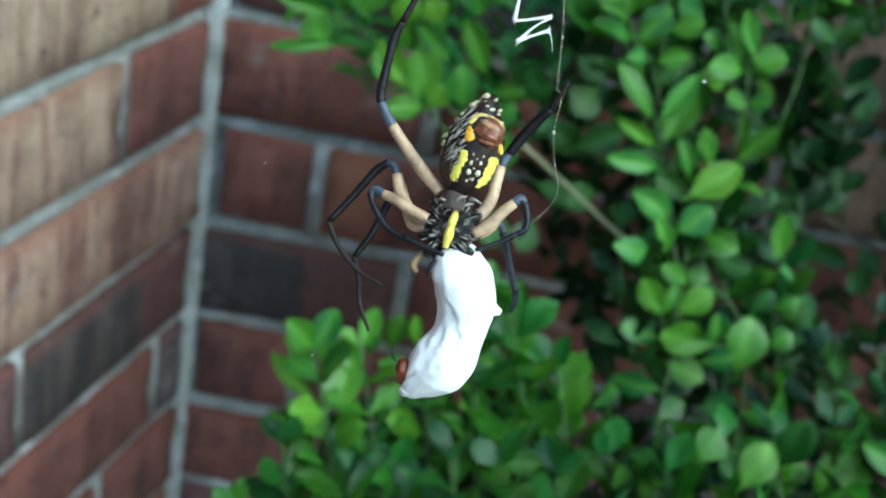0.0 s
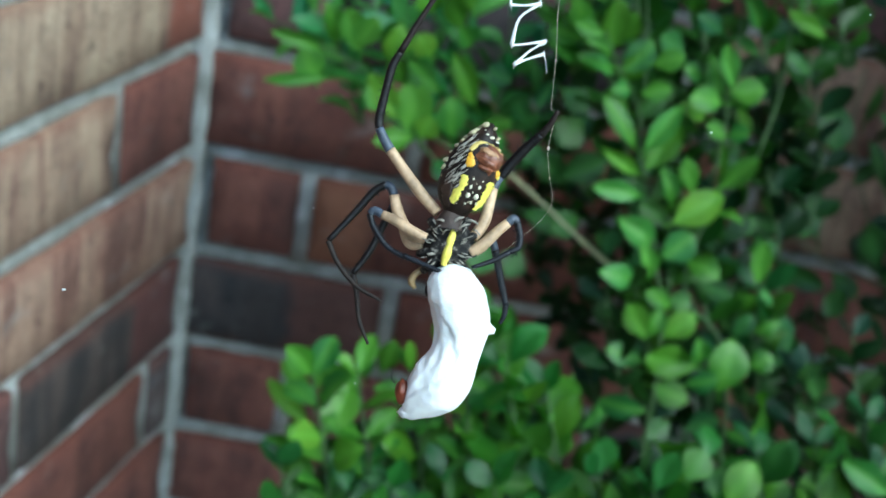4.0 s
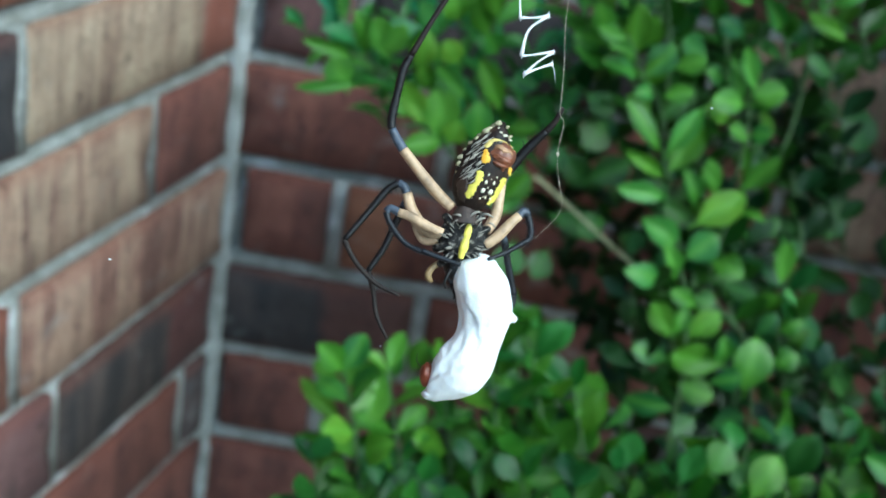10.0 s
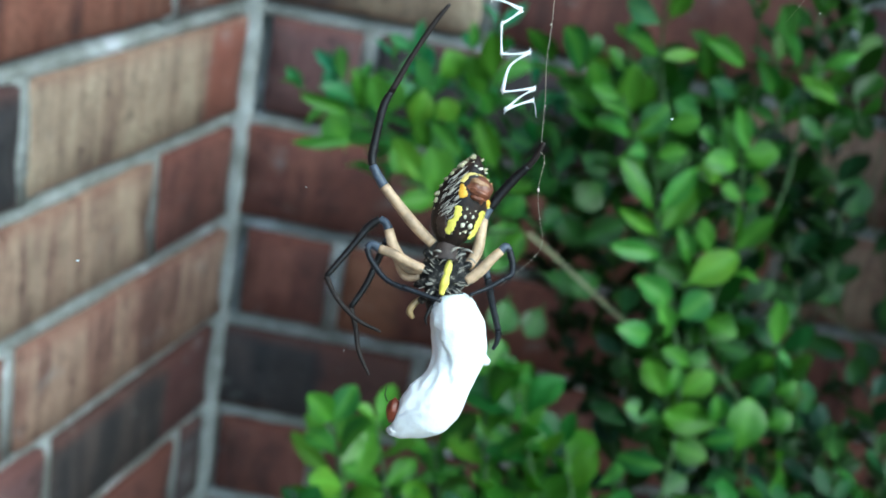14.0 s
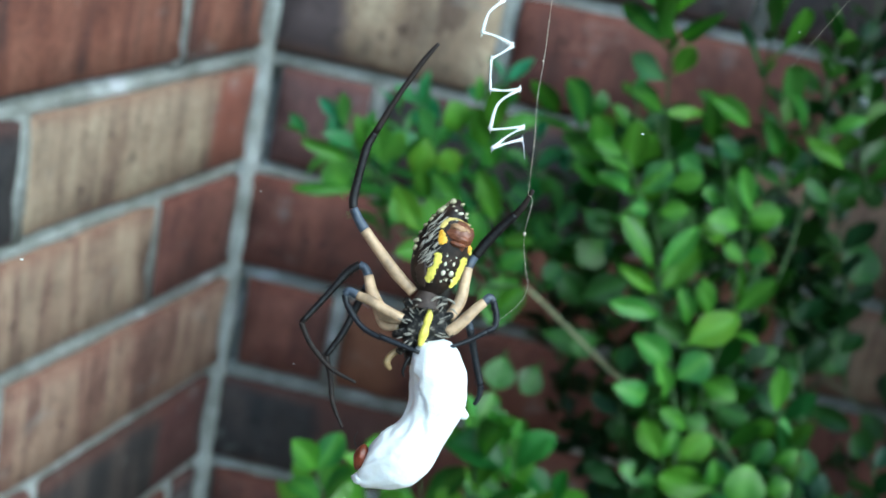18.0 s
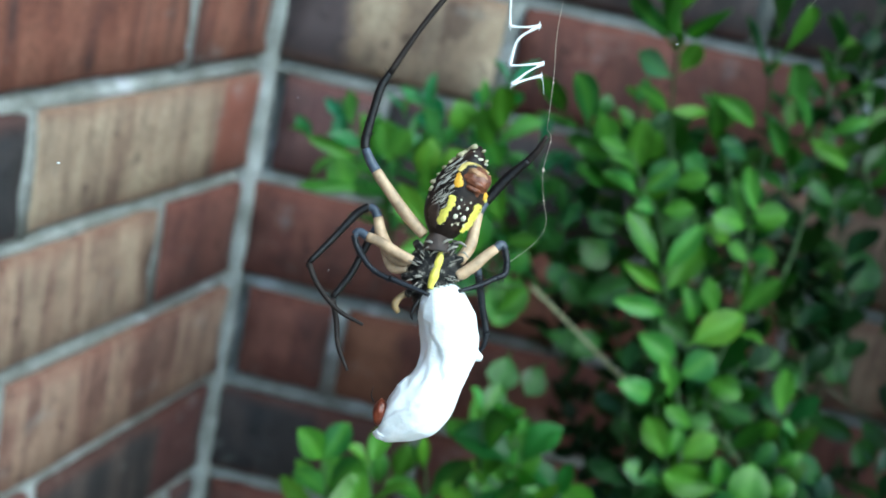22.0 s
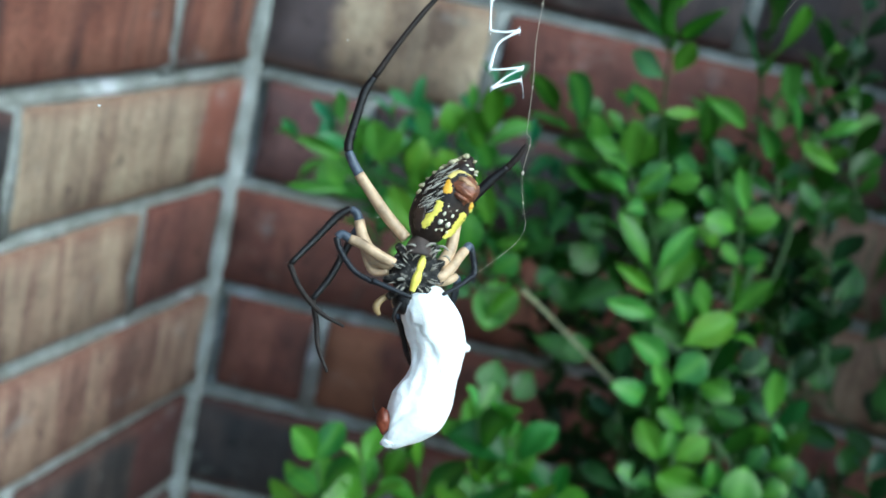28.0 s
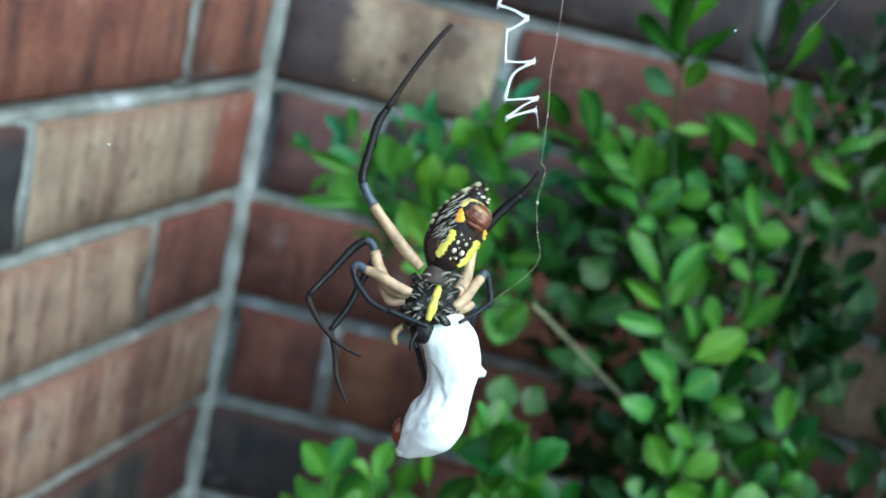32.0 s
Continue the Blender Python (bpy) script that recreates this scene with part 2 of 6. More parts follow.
def plain_material(name, colour, rough=0.6, var=0.25, scale=300.0, bumpy=0.2, sss=0.0):
    m, n, l, b = material(name, rough)
    tc = n.new("ShaderNodeTexCoord").outputs["Object"]
    r = ramp(n, [(0.3, tuple(c * (1 - var) for c in colour)), (0.7, tuple(min(1, c * (1 + var)) for c in colour))])
    l.new(noise_tex(n, l, tc, scale, 5.0), r.inputs[0])
    l.new(r.outputs[0], b.inputs["Base Color"])
    if bumpy:
        bump(n, l, noise_tex(n, l, tc, scale * 2.5, 4.0), b, bumpy, 0.0003)
    if sss:
        b.inputs["Subsurface Weight"].default_value = sss
        b.inputs["Subsurface Radius"].default_value = (0.002, 0.0016, 0.0012)
    return m


STEM = plain_material("stem_green", (0.038, 0.080, 0.020), 0.7, 0.35, 160)
TWIG = plain_material("twig_brown", (0.125, 0.12, 0.065), 0.85, 0.4, 140)
TWIG_PALE = plain_material("twig_olive", (0.26, 0.27, 0.15), 0.8, 0.3, 140)
SOIL = plain_material("soil", (0.10, 0.075, 0.055), 0.95, 0.5, 9, 0.8)
SILK = plain_material("silk_white", (0.85, 0.90, 0.90), 0.55, 0.04, 340, 0.5, 0.1)
THREAD = plain_material("silk_thread", (0.66, 0.60, 0.46), 0.35, 0.15, 600, 0.0)
BLACK = plain_material("shell_black", (0.0045, 0.0042, 0.0046), 0.48, 0.5, 900, 0.35)
FOOT = plain_material("shell_brown", (0.012, 0.0075, 0.0055), 0.7, 0.5, 900, 0.35)
GREYLEG = plain_material("shell_grey", (0.008, 0.010, 0.014), 0.45, 0.5, 900, 0.35)
CREAM = plain_material("shell_cream", (0.47, 0.335, 0.205), 0.5, 0.45, 380, 0.3, 0.12)
YELLOW = plain_material("mark_yellow", (0.78, 0.70, 0.11), 0.5, 0.14, 1200, 0.3)
ORANGE = plain_material("mark_orange", (0.78, 0.43, 0.03), 0.45, 0.12, 1200, 0.3)
PALE = plain_material("mark_pale", (0.72, 0.70, 0.52), 0.5, 0.12, 1200, 0.3)
VEIN = plain_material("vein_pale", (0.38, 0.37, 0.31), 0.55, 0.5, 900, 0.3)
RIM = plain_material("rim_straw", (0.44, 0.41, 0.25), 0.5, 0.3, 1200, 0.3)
for shell in (BLACK, FOOT, GREYLEG):
    shell.node_tree.nodes["Principled BSDF"].inputs["Specular IOR Level"].default_value = 0.12
KNEE = plain_material("knee_blue", (0.046, 0.060, 0.082), 0.45, 0.9, 420, 0.4)
BROWN = plain_material("spinneret_brown", (0.17, 0.062, 0.030), 0.38, 0.5, 500, 0.4)
TAN_BROWN = plain_material("spinneret_rim", (0.34, 0.20, 0.10), 0.45, 0.35, 700, 0.5)
EYE_RED = plain_material("eye_red", (0.15, 0.034, 0.014), 0.4, 0.4, 900, 0.2)
OCHRE = plain_material("collar_ochre", (0.62, 0.50, 0.14), 0.5, 0.3, 900, 0.3)
FLANK = plain_material("flank_brown", (0.040, 0.024, 0.016), 0.5, 0.6, 500, 0.4)
GREYHAIR = plain_material("hair_grey", (0.28, 0.265, 0.22), 0.7, 0.3, 900, 0.2)
WAIST = plain_material("waist_brown", (0.042, 0.029, 0.023), 0.7, 0.8, 320, 0.6)
TAN = plain_material("palp_tan", (0.26, 0.18, 0.08), 0.5, 0.3, 900, 0.3)


def abdomen_material():
    """Dark brown skin with fine pale flecks that run across."""
    m, n, l, b = material("abdomen_skin", 0.5)
    b.inputs["Specular IOR Level"].default_value = 0.25
    tc = n.new("ShaderNodeTexCoord").outputs["Object"]
    base = ramp(n, [(0.36, (0.006, 0.0045, 0.004)), (0.56, (0.020, 0.013, 0.010)), (0.74, (0.070, 0.042, 0.028))])
    l.new(noise_tex(n, l, tc, 330.0, 5.0), base.inputs[0])
    fl = ramp(n, [(0.69, (0, 0, 0)), (0.73, (1, 1, 1))])
    l.new(noise_tex(n, l, tc, 1.0, 3.0, (700, 1500, 1200)), fl.inputs[0])
    l.new(mix(n, l, fl.outputs[0], base.outputs[0], (0.55, 0.50, 0.34)), b.inputs["Base Color"])
    bump(n, l, noise_tex(n, l, tc, 1100.0, 4.0), b, 0.4, 0.0003)
    return m


ABDOMEN = abdomen_material()


def mottled_material():
    """Black skin under a coat of short pale hairs."""
    m, n, l, b = material("skin_mottled", 0.65)
    tc = n.new("ShaderNodeTexCoord").outputs["Object"]
    r = ramp(n, [(0.42, (0.006, 0.006, 0.006)), (0.58, (0.030, 0.028, 0.025)), (0.66, (0.20, 0.19, 0.16)), (0.75, (0.34, 0.32, 0.26))])
    l.new(noise_tex(n, l, tc, 1300.0, 3.0), r.inputs[0])
    l.new(r.outputs[0], b.inputs["Base Color"])
    b.inputs["Specular IOR Level"].default_value = 0.25
    bump(n, l, noise_tex(n, l, tc, 3000.0, 3.0), b, 0.6, 0.0002)
    return m


SKIN = mottled_material()
for shell in (BLACK, GREYLEG, FOOT):
    shell.node_tree.nodes["Principled BSDF"].inputs["Specular IOR Level"].default_value = 0.4


# ---- mesh helpers ----
def part(name, bm, mat, parent, label=""):
    me = bpy.data.meshes.new(name)
    bm.to_mesh(me)
    bm.free()
    me.materials.append(mat)
    for p in me.polygons:
        p.use_smooth = True
    ob = new(name, me)
    ob.parent = parent
    return tagged(ob, label)


def top(name, place=None, label="", category="", group="", kind=""):
    ob = new(name)
    if place is not None:
        ob.matrix_world = place
    return tagged(ob, label, category, group, kind)


def tube(bm, path, radii, sides=8, caps=True):
    """A round limb through the points of path, with a radius at each."""
    pts = [Vector([float(c) for c in p]) for p in path]
    rings = []
    side = None
    for i, p in enumerate(pts):
        d = (pts[min(i + 1, len(pts) - 1)] - pts[max(i - 1, 0)]).normalized()
        if side is None:
            side = d.orthogonal().normalized()
        side = (side - d * side.dot(d)).normalized()
        up = d.cross(side)
        rings.append([bm.verts.new(p + float(radii[i]) * (math.cos(a) * side + math.sin(a) * up))
                      for a in (2 * math.pi * k / sides for k in range(sides))])
    for a, b in zip(rings, rings[1:]):
        for k in range(sides):
            bm.faces.new((a[k], a[(k + 1) % sides], b[(k + 1) % sides], b[k]))
    if caps:
        bm.faces.new(list(reversed(rings[0])))
        bm.faces.new(rings[-1])
    return bm


def smooth_path(pts, n=6):
    """Catmull-Rom points through pts; each point may carry a radius as its fourth number."""
    q = [np.array(p, float) for p in pts]
    q = [2 * q[0] - q[1]] + q + [2 * q[-1] - q[-2]]
    out = []
    for i in range(1, len(q) - 2):
        for k in range(n):
            t = k / n
            out.append(0.5 * (2 * q[i] + (q[i + 1] - q[i - 1]) * t + (2 * q[i - 1] - 5 * q[i] + 4 * q[i + 1] - q[i + 2]) * t * t
                              + (3 * q[i] - q[i - 1] - 3 * q[i + 1] + q[i + 2]) * t ** 3))
    return out + [q[-2]]


def limb(pts, sides=8, n=6):
    """A bmesh of one bent limb; pts are (x, y, z, radius)."""
    path = smooth_path(pts, n)
    return tube(bmesh.new(), [p[:3] for p in path], [max(p[3], 1e-5) for p in path], sides)


def blob(size, wobble=0.0, seed=0.0, segs=20, rings=14):
    """A rounded body of half sizes size, uneven by wobble."""
    bm = bmesh.new()
    bmesh.ops.create_uvsphere(bm, u_segments=segs, v_segments=rings, radius=1.0)
    for v in bm.verts:
        k = 1 + wobble * noise.noise(v.co * 2.3 + Vector((seed, seed * 1.7, 0)))
        v.co = Vector((v.co.x * size[0] * k, v.co.y * size[1] * k, v.co.z * size[2] * k))
    return bm


# ---- the ground ----
def ground():
    bm = bmesh.new()
    n = 40
    span = [math.copysign(abs(i / (n / 2) - 1) ** 3 * 60, i - n / 2) for i in range(n + 1)]
    grid = [[bm.verts.new((x, y, 0.012 * noise.noise(Vector((x * 3, y * 3, 0))))) for y in span] for x in span]
    for i in range(n):
        for j in range(n):
            bm.faces.new((grid[i][j], grid[i + 1][j], grid[i + 1][j + 1], grid[i][j + 1]))
    ob = part("ground", bm, SOIL, None, "bare dark soil of a flower bed by the house")
    tagged(ob, kind="structure")


ground()


# ---- the small-leaved evergreen bush before the wall ----
BUSH = top("boxwood_bush", pose(0.275, -0.142, 0), "leafy green boxwood bush growing before the brick wall", "bush")
BUSH_AT = Vector((0.275, -0.142, 0))


def leaf_mesh(kind, mat, point=None):
    """A blade 15 mm long and 1 wide for its scale: oval, folded along the rib, bowed, blunt at the tip."""
    rng = random.Random(100 + kind)
    fold, bow, twist = rng.uniform(0.05, 0.30), rng.uniform(-0.06, 0.16), rng.uniform(-0.25, 0.25)
    camber = rng.uniform(-8, 14)
    peak, blunt = rng.uniform(0.50, 0.62), rng.uniform(1.8, 2.3)
    power = rng.uniform(0.55, 0.85)
    if point:
        peak, power = rng.uniform(0.44, 0.54), point
    nl, nw, length = 10, 6, 0.015
    vs, fs = [], []
    for i in range(nl + 1):
        u = 0.5 - 0.5 * math.cos(math.pi * i / nl)
        if u < peak:
            half = 0.5 * length * max(0.04, math.sin(0.5 * math.pi * u / peak) ** rng.uniform(1.15, 1.3))
        else:
            half = 0.5 * length * max(0.02, (1 - ((u - peak) / (1 - peak)) ** blunt) ** power)
        for j in range(nw + 1):
            s = 2 * j / nw - 1
            x = s * half
            z = fold * abs(x) - camber * x * x - bow * length * (2 * u - 1) ** 2 + twist * x * (u - 0.3) + 0.014 * length * math.sin(9 * u + 4 * s + kind)
            vs.append((x, u * length, z))
    for i in range(nl):
        for j in range(nw):
            a = i * (nw + 1) + j
            fs.append((a, a + 1, a + nw + 2, a + nw + 1))
    # stalk
    base = len(vs)
    for y, r in ((-0.0016, 0.00045), (0.0012, 0.0004)):
        vs.extend([(r, y, 0), (0, y, r), (-r, y, 0), (0, y, -r)])
    for k in range(4):
        fs.append((base + k, base + (k + 1) % 4, base + 4 + (k + 1) % 4, base + 4 + k))
    me = bpy.data.meshes.new("leaf")
    me.from_pydata(vs, [], fs)
    me.materials.append(mat)
    for p in me.polygons:
        p.use_smooth = True
    return me


YOUNG_LEAVES = [leaf_mesh(k, LEAF) for k in range(8)]
DARKER_LEAVES = [leaf_mesh(k + 20, LEAF_DARKER) for k in range(5)]
SHARP_LEAVES = [leaf_mesh(k + 40, LEAF_LIGHT, 0.95) for k in range(4)]
LEAF_RNG = random.Random(3)
BRANCHES = []


def branch(points, r0=0.00045, r1=0.0008, mat=None):
    """A thin stem through the points, from its tip down; it thickens towards the root."""
    n = len(points)
    pts = [(*(Vector(p) - BUSH_AT), r0 + (r1 - r0) * i / (n - 1)) for i, p in enumerate(points)]
    ob = part("branch", limb(pts, 7, 4), mat or STEM, BUSH)
    BRANCHES.append(ob)
    return ob


def leaf(which, base, tip, width, darker=False):
    """One leaf from its stalk to its tip, turned to the light."""
    rng = LEAF_RNG
    b, t = Vector(base), Vector(tip)
    along = (t - b)
    length = along.length
    along.normalize()
    face = Vector((0.2 + rng.uniform(-0.4, 0.4), -0.85 + rng.uniform(-0.15, 0.2), 0.5 + rng.uniform(-0.35, 0.35)))
    up = (face - along * face.dot(along)).normalized()
    side = along.cross(up)
    m = Matrix.Identity(4)
    for k in range(3):
        m[k][0], m[k][1], m[k][2], m[k][3] = side[k], along[k], up[k], b[k] - BUSH_AT[k]
    s = length / 0.015
    ob = new("leaf", rng.choice(DARKER_LEAVES if darker else YOUNG_LEAVES))
    ob.parent = BRANCHES[which]
    ob.matrix_basis = m @ Matrix.Diagonal((1.3 * width / 0.0145, s, s, 1))
    return ob


branch([(0.1054, -0.2511, 0.9652), (0.1106, -0.2639, 0.9518), (0.1203, -0.3123, 0.9506), (0.1323, -0.3519, 0.9484)])
branch([(0.1767, -0.2283, 0.9764), (0.1891, -0.2358, 0.9615), (0.2012, -0.2582, 0.9603), (0.2073, -0.2941, 0.9671), (0.2147, -0.3389, 0.9721), (0.2215, -0.3453, 0.9534)])
branch([(0.1984, -0.1849, 1.1199), (0.2088, -0.1864, 1.1036), (0.2199, -0.1880, 1.0895), (0.2252, -0.1931, 1.0714), (0.2319, -0.1988, 1.0535), (0.2400, -0.2073, 1.0315), (0.2479, -0.2174, 1.0101), (0.2500, -0.2330, 0.9849), (0.2458, -0.2544, 0.9806), (0.2380, -0.2934, 0.9899), (0.2368, -0.3109, 0.9700), (0.2322, -0.3614, 0.9748)])
branch([(0.2571, -0.1733, 1.1008), (0.2614, -0.1790, 1.0810), (0.2625, -0.1869, 1.0598), (0.2596, -0.1936, 1.0456), (0.2555, -0.2033, 1.0269), (0.2604, -0.2095, 1.0139), (0.2756, -0.2140, 1.0022), (0.2824, -0.2307, 0.9815), (0.2691, -0.2905, 0.9891), (0.2670, -0.3055, 0.9725), (0.2563, -0.3558, 0.9757)])
branch([(0.3283, -0.2296, 0.9784), (0.3262, -0.2644, 0.9852), (0.3355, -0.2732, 0.9794), (0.3513, -0.2811, 0.9685), (0.3485, -0.3167, 0.9694)])
branch([(0.2726, -0.2852, 0.9646), (0.2898, -0.2842, 0.9667), (0.3085, -0.2838, 0.9677), (0.3274, -0.2840, 0.9680), (0.3405, -0.3195, 0.9855)])
branch([(0.3063, -0.0619, 1.0205), (0.3215, -0.0643, 1.0091), (0.3377, -0.0680, 0.9962), (0.3551, -0.0701, 0.9874), (0.3759, -0.0711, 0.9806), (0.3752, -0.1532, 1.0099)], 0.0007, 0.0012, TWIG)
branch([(0.1715, -0.1860, 1.0491), (0.1843, -0.1862, 1.0411), (0.2137, -0.1884, 1.0220), (0.2291, -0.1900, 1.0130), (0.2345, -0.1907, 1.0098)], 0.0008, 0.0011, TWIG_PALE)
branch([(0.1999, -0.2224, 1.1930), (0.2051, -0.1975, 1.1703), (0.2120, -0.1745, 1.1402), (0.2196, -0.1758, 1.1087), (0.2247, -0.1833, 1.0722), (0.2275, -0.1921, 1.0432)])
branch([(0.1741, -0.1855, 1.1353), (0.1800, -0.1838, 1.1226), (0.1947, -0.1818, 1.1104), (0.2120, -0.1816, 1.0899), (0.2211, -0.1857, 1.0666)])
branch([(0.2410, -0.2040, 1.1923), (0.2465, -0.1841, 1.1677), (0.2567, -0.1578, 1.1378), (0.2604, -0.1590, 1.1124), (0.2624, -0.1644, 1.0872), (0.2629, -0.1734, 1.0569)])
branch([(0.2718, -0.1583, 1.1520), (0.2818, -0.1516, 1.1269), (0.2843, -0.1576, 1.0964), (0.2809, -0.1656, 1.0702)])
branch([(0.0622, -0.1787, 1.0906), (0.0829, -0.1725, 1.0852), (0.0997, -0.1684, 1.0776), (0.1188, -0.1656, 1.0625), (0.1407, -0.1631, 1.0477), (0.1607, -0.1590, 1.0430)])
branch([(0.1394, -0.1520, 1.1190), (0.1424, -0.1513, 1.1035), (0.1424, -0.1546, 1.0822), (0.1432, -0.1595, 1.0587), (0.1607, -0.1590, 1.0430)])
branch([(0.1080, -0.1766, 1.0584), (0.1213, -0.1733, 1.0571), (0.1311, -0.1728, 1.0505), (0.1443, -0.1729, 1.0406), (0.1698, -0.1663, 1.0415)])
branch([(0.3598, -0.0322, 1.0846), (0.3622, -0.0419, 1.0486), (0.3799, -0.0593, 1.0082), (0.3940, -0.0806, 0.9762), (0.3839, -0.1615, 0.9874)], 0.0007, 0.0012, TWIG)


def roots():
    """Woody stems that carry the branches up from the soil."""
    rng = random.Random(8)
    for k in range(9):
        a = rng.uniform(0, 6.28)
        x, y = 0.04 * math.cos(a), 0.04 * math.sin(a)
        ex, ey = rng.uniform(-0.13, 0.12), rng.uniform(-0.12, 0.14)
        h = rng.uniform(0.84, 0.93)
        part("stem", limb([(x, y, -0.02, 0.007), (x * 1.6, y * 1.6, 0.3, 0.0055), (ex * 0.7, ey * 0.7, 0.65, 0.0036), (ex, ey, h, 0.0018)], 8, 5), TWIG, BUSH, "brown woody stem")

    # unseen stems, added to carry the foliage that shades the right wall
    for k in range(10):
        x, y = 0.14 + rng.uniform(-0.04, 0.04), 0.06 + rng.uniform(-0.04, 0.04)
        ex, ey = rng.uniform(0.19, 0.36), rng.uniform(0.0, 0.24)
        h = rng.uniform(1.15, 1.42)
        part("stem", limb([(x, y, -0.02, 0.008), (x + 0.03, y * 1.2, 0.35, 0.006), (0.8 * ex + 0.03, 0.6 * ey + 0.02, 0.8, 0.004), (ex, ey, h, 0.0012)], 8, 5), TWIG, BUSH, "brown woody stem")


roots()


def leaves():
    leaf(0, (0.1090, -0.2638, 0.9514), (0.0873, -0.2581, 0.9681), 0.0065)
    leaf(0, (0.1063, -0.2522, 0.9589), (0.0915, -0.2502, 0.9730), 0.0058)
    leaf(0, (0.1081, -0.2505, 0.9619), (0.1056, -0.2445, 0.9780), 0.0077)
    leaf(0, (0.1078, -0.2576, 0.9641), (0.1280, -0.2597, 0.9658), 0.0106)
    leaf(0, (0.1151, -0.3066, 0.9561), (0.0961, -0.2720, 0.9499), 0.0116)
    leaf(0, (0.1169, -0.2983, 0.9569), (0.1279, -0.2611, 0.9565), 0.0104, True)
    leaf(0, (0.1054, -0.2733, 0.9462), (0.0921, -0.2792, 0.9542), 0.0053)
    leaf(0, (0.1197, -0.3128, 0.9502), (0.1008, -0.3220, 0.9522), 0.0065)
    leaf(0, (0.1218, -0.3174, 0.9522), (0.1355, -0.3098, 0.9662), 0.0098)
    leaf(0, (0.1312, -0.3492, 0.9661), (0.1315, -0.3145, 0.9563), 0.0084)
    leaf(0, (0.1229, -0.3279, 0.9545), (0.1178, -0.3548, 0.9668), 0.0069)
    leaf(0, (0.1269, -0.2433, 0.9653), (0.1247, -0.2436, 0.9822), 0.0058)
    leaf(0, (0.1331, -0.2413, 0.9693), (0.1365, -0.2404, 0.9868), 0.0080)
    leaf(0, (0.1371, -0.2799, 0.9552), (0.1378, -0.2607, 0.9591), 0.0094)
    leaf(0, (0.1572, -0.3088, 0.9589), (0.1430, -0.3121, 0.9665), 0.0085, True)
    leaf(1, (0.1727, -0.2563, 0.9616), (0.1730, -0.2785, 0.9610), 0.0102)
    leaf(1, (0.1636, -0.2403, 0.9566), (0.1440, -0.2545, 0.9546), 0.0058)
    leaf(1, (0.1866, -0.2376, 0.9645), (0.1616, -0.2367, 0.9782), 0.0095)
    leaf(1, (0.1772, -0.2280, 0.9771), (0.1830, -0.2182, 1.0014), 0.0107)
    leaf(1, (0.1778, -0.2320, 0.9769), (0.1909, -0.2251, 0.9893), 0.0057)
    leaf(1, (0.1809, -0.2293, 0.9711), (0.1650, -0.2287, 0.9822), 0.0061)
    leaf(1, (0.1965, -0.2355, 0.9605), (0.1898, -0.2306, 0.9769), 0.0124)
    leaf(1, (0.2024, -0.2334, 0.9653), (0.2159, -0.2318, 0.9796), 0.0065)
    leaf(1, (0.2035, -0.2354, 0.9659), (0.2177, -0.2453, 0.9719), 0.0087)
    leaf(1, (0.1808, -0.2392, 0.9635), (0.1931, -0.2656, 0.9641), 0.0099)
    leaf(1, (0.1981, -0.2626, 0.9638), (0.2170, -0.2644, 0.9675), 0.0087)
    leaf(1, (0.2053, -0.2963, 0.9679), (0.1850, -0.3049, 0.9715), 0.0084)
    leaf(1, (0.2111, -0.3357, 0.9725), (0.2012, -0.3002, 0.9634), 0.0081)
    leaf(1, (0.2066, -0.2953, 0.9707), (0.2133, -0.3033, 0.9666), 0.0061)
    leaf(1, (0.1614, -0.2895, 0.9621), (0.1419, -0.2825, 0.9543), 0.0100, True)
    leaf(1, (0.1869, -0.2632, 0.9541), (0.1791, -0.3061, 0.9594), 0.0116, True)
    leaf(1, (0.1649, -0.2684, 0.9539), (0.1604, -0.2598, 0.9554), 0.0058, True)
    leaf(1, (0.2214, -0.2472, 0.9645), (0.2329, -0.2326, 0.9705), 0.0068)
    leaf(1, (0.2159, -0.3430, 0.9806), (0.2307, -0.3062, 0.9732), 0.0075, True)
    leaf(1, (0.1647, -0.2297, 0.9896), (0.1587, -0.2281, 1.0100), 0.0067)
    leaf(1, (0.1716, -0.2310, 0.9838), (0.1816, -0.2272, 1.0043), 0.0086)
    leaf(2, (0.2230, -0.1967, 1.0743), (0.2037, -0.1972, 1.0954), 0.0075)
    leaf(2, (0.2250, -0.1965, 1.0733), (0.2367, -0.1913, 1.0957), 0.0072)
    leaf(2, (0.2288, -0.1911, 1.0637), (0.2386, -0.1844, 1.0858), 0.0110)
    leaf(2, (0.2270, -0.1979, 1.0641), (0.2064, -0.2061, 1.0759), 0.0050)
    leaf(2, (0.2304, -0.1987, 1.0553), (0.2062, -0.2068, 1.0590), 0.0065)
    leaf(2, (0.2429, -0.2017, 1.0539), (0.2347, -0.2016, 1.0704), 0.0068)
    leaf(2, (0.2428, -0.2054, 1.0473), (0.2628, -0.1985, 1.0628), 0.0111)
    leaf(2, (0.2413, -0.2052, 1.0341), (0.2213, -0.2067, 1.0468), 0.0094)
    leaf(2, (0.2423, -0.2091, 1.0324), (0.2542, -0.2050, 1.0440), 0.0108)
    leaf(2, (0.2406, -0.2121, 1.0223), (0.2326, -0.2139, 1.0396), 0.0062)
    leaf(2, (0.2347, -0.2177, 1.0241), (0.2163, -0.2283, 1.0306), 0.0079)
    leaf(2, (0.2454, -0.1990, 1.0439), (0.2279, -0.2009, 1.0536), 0.0073, True)
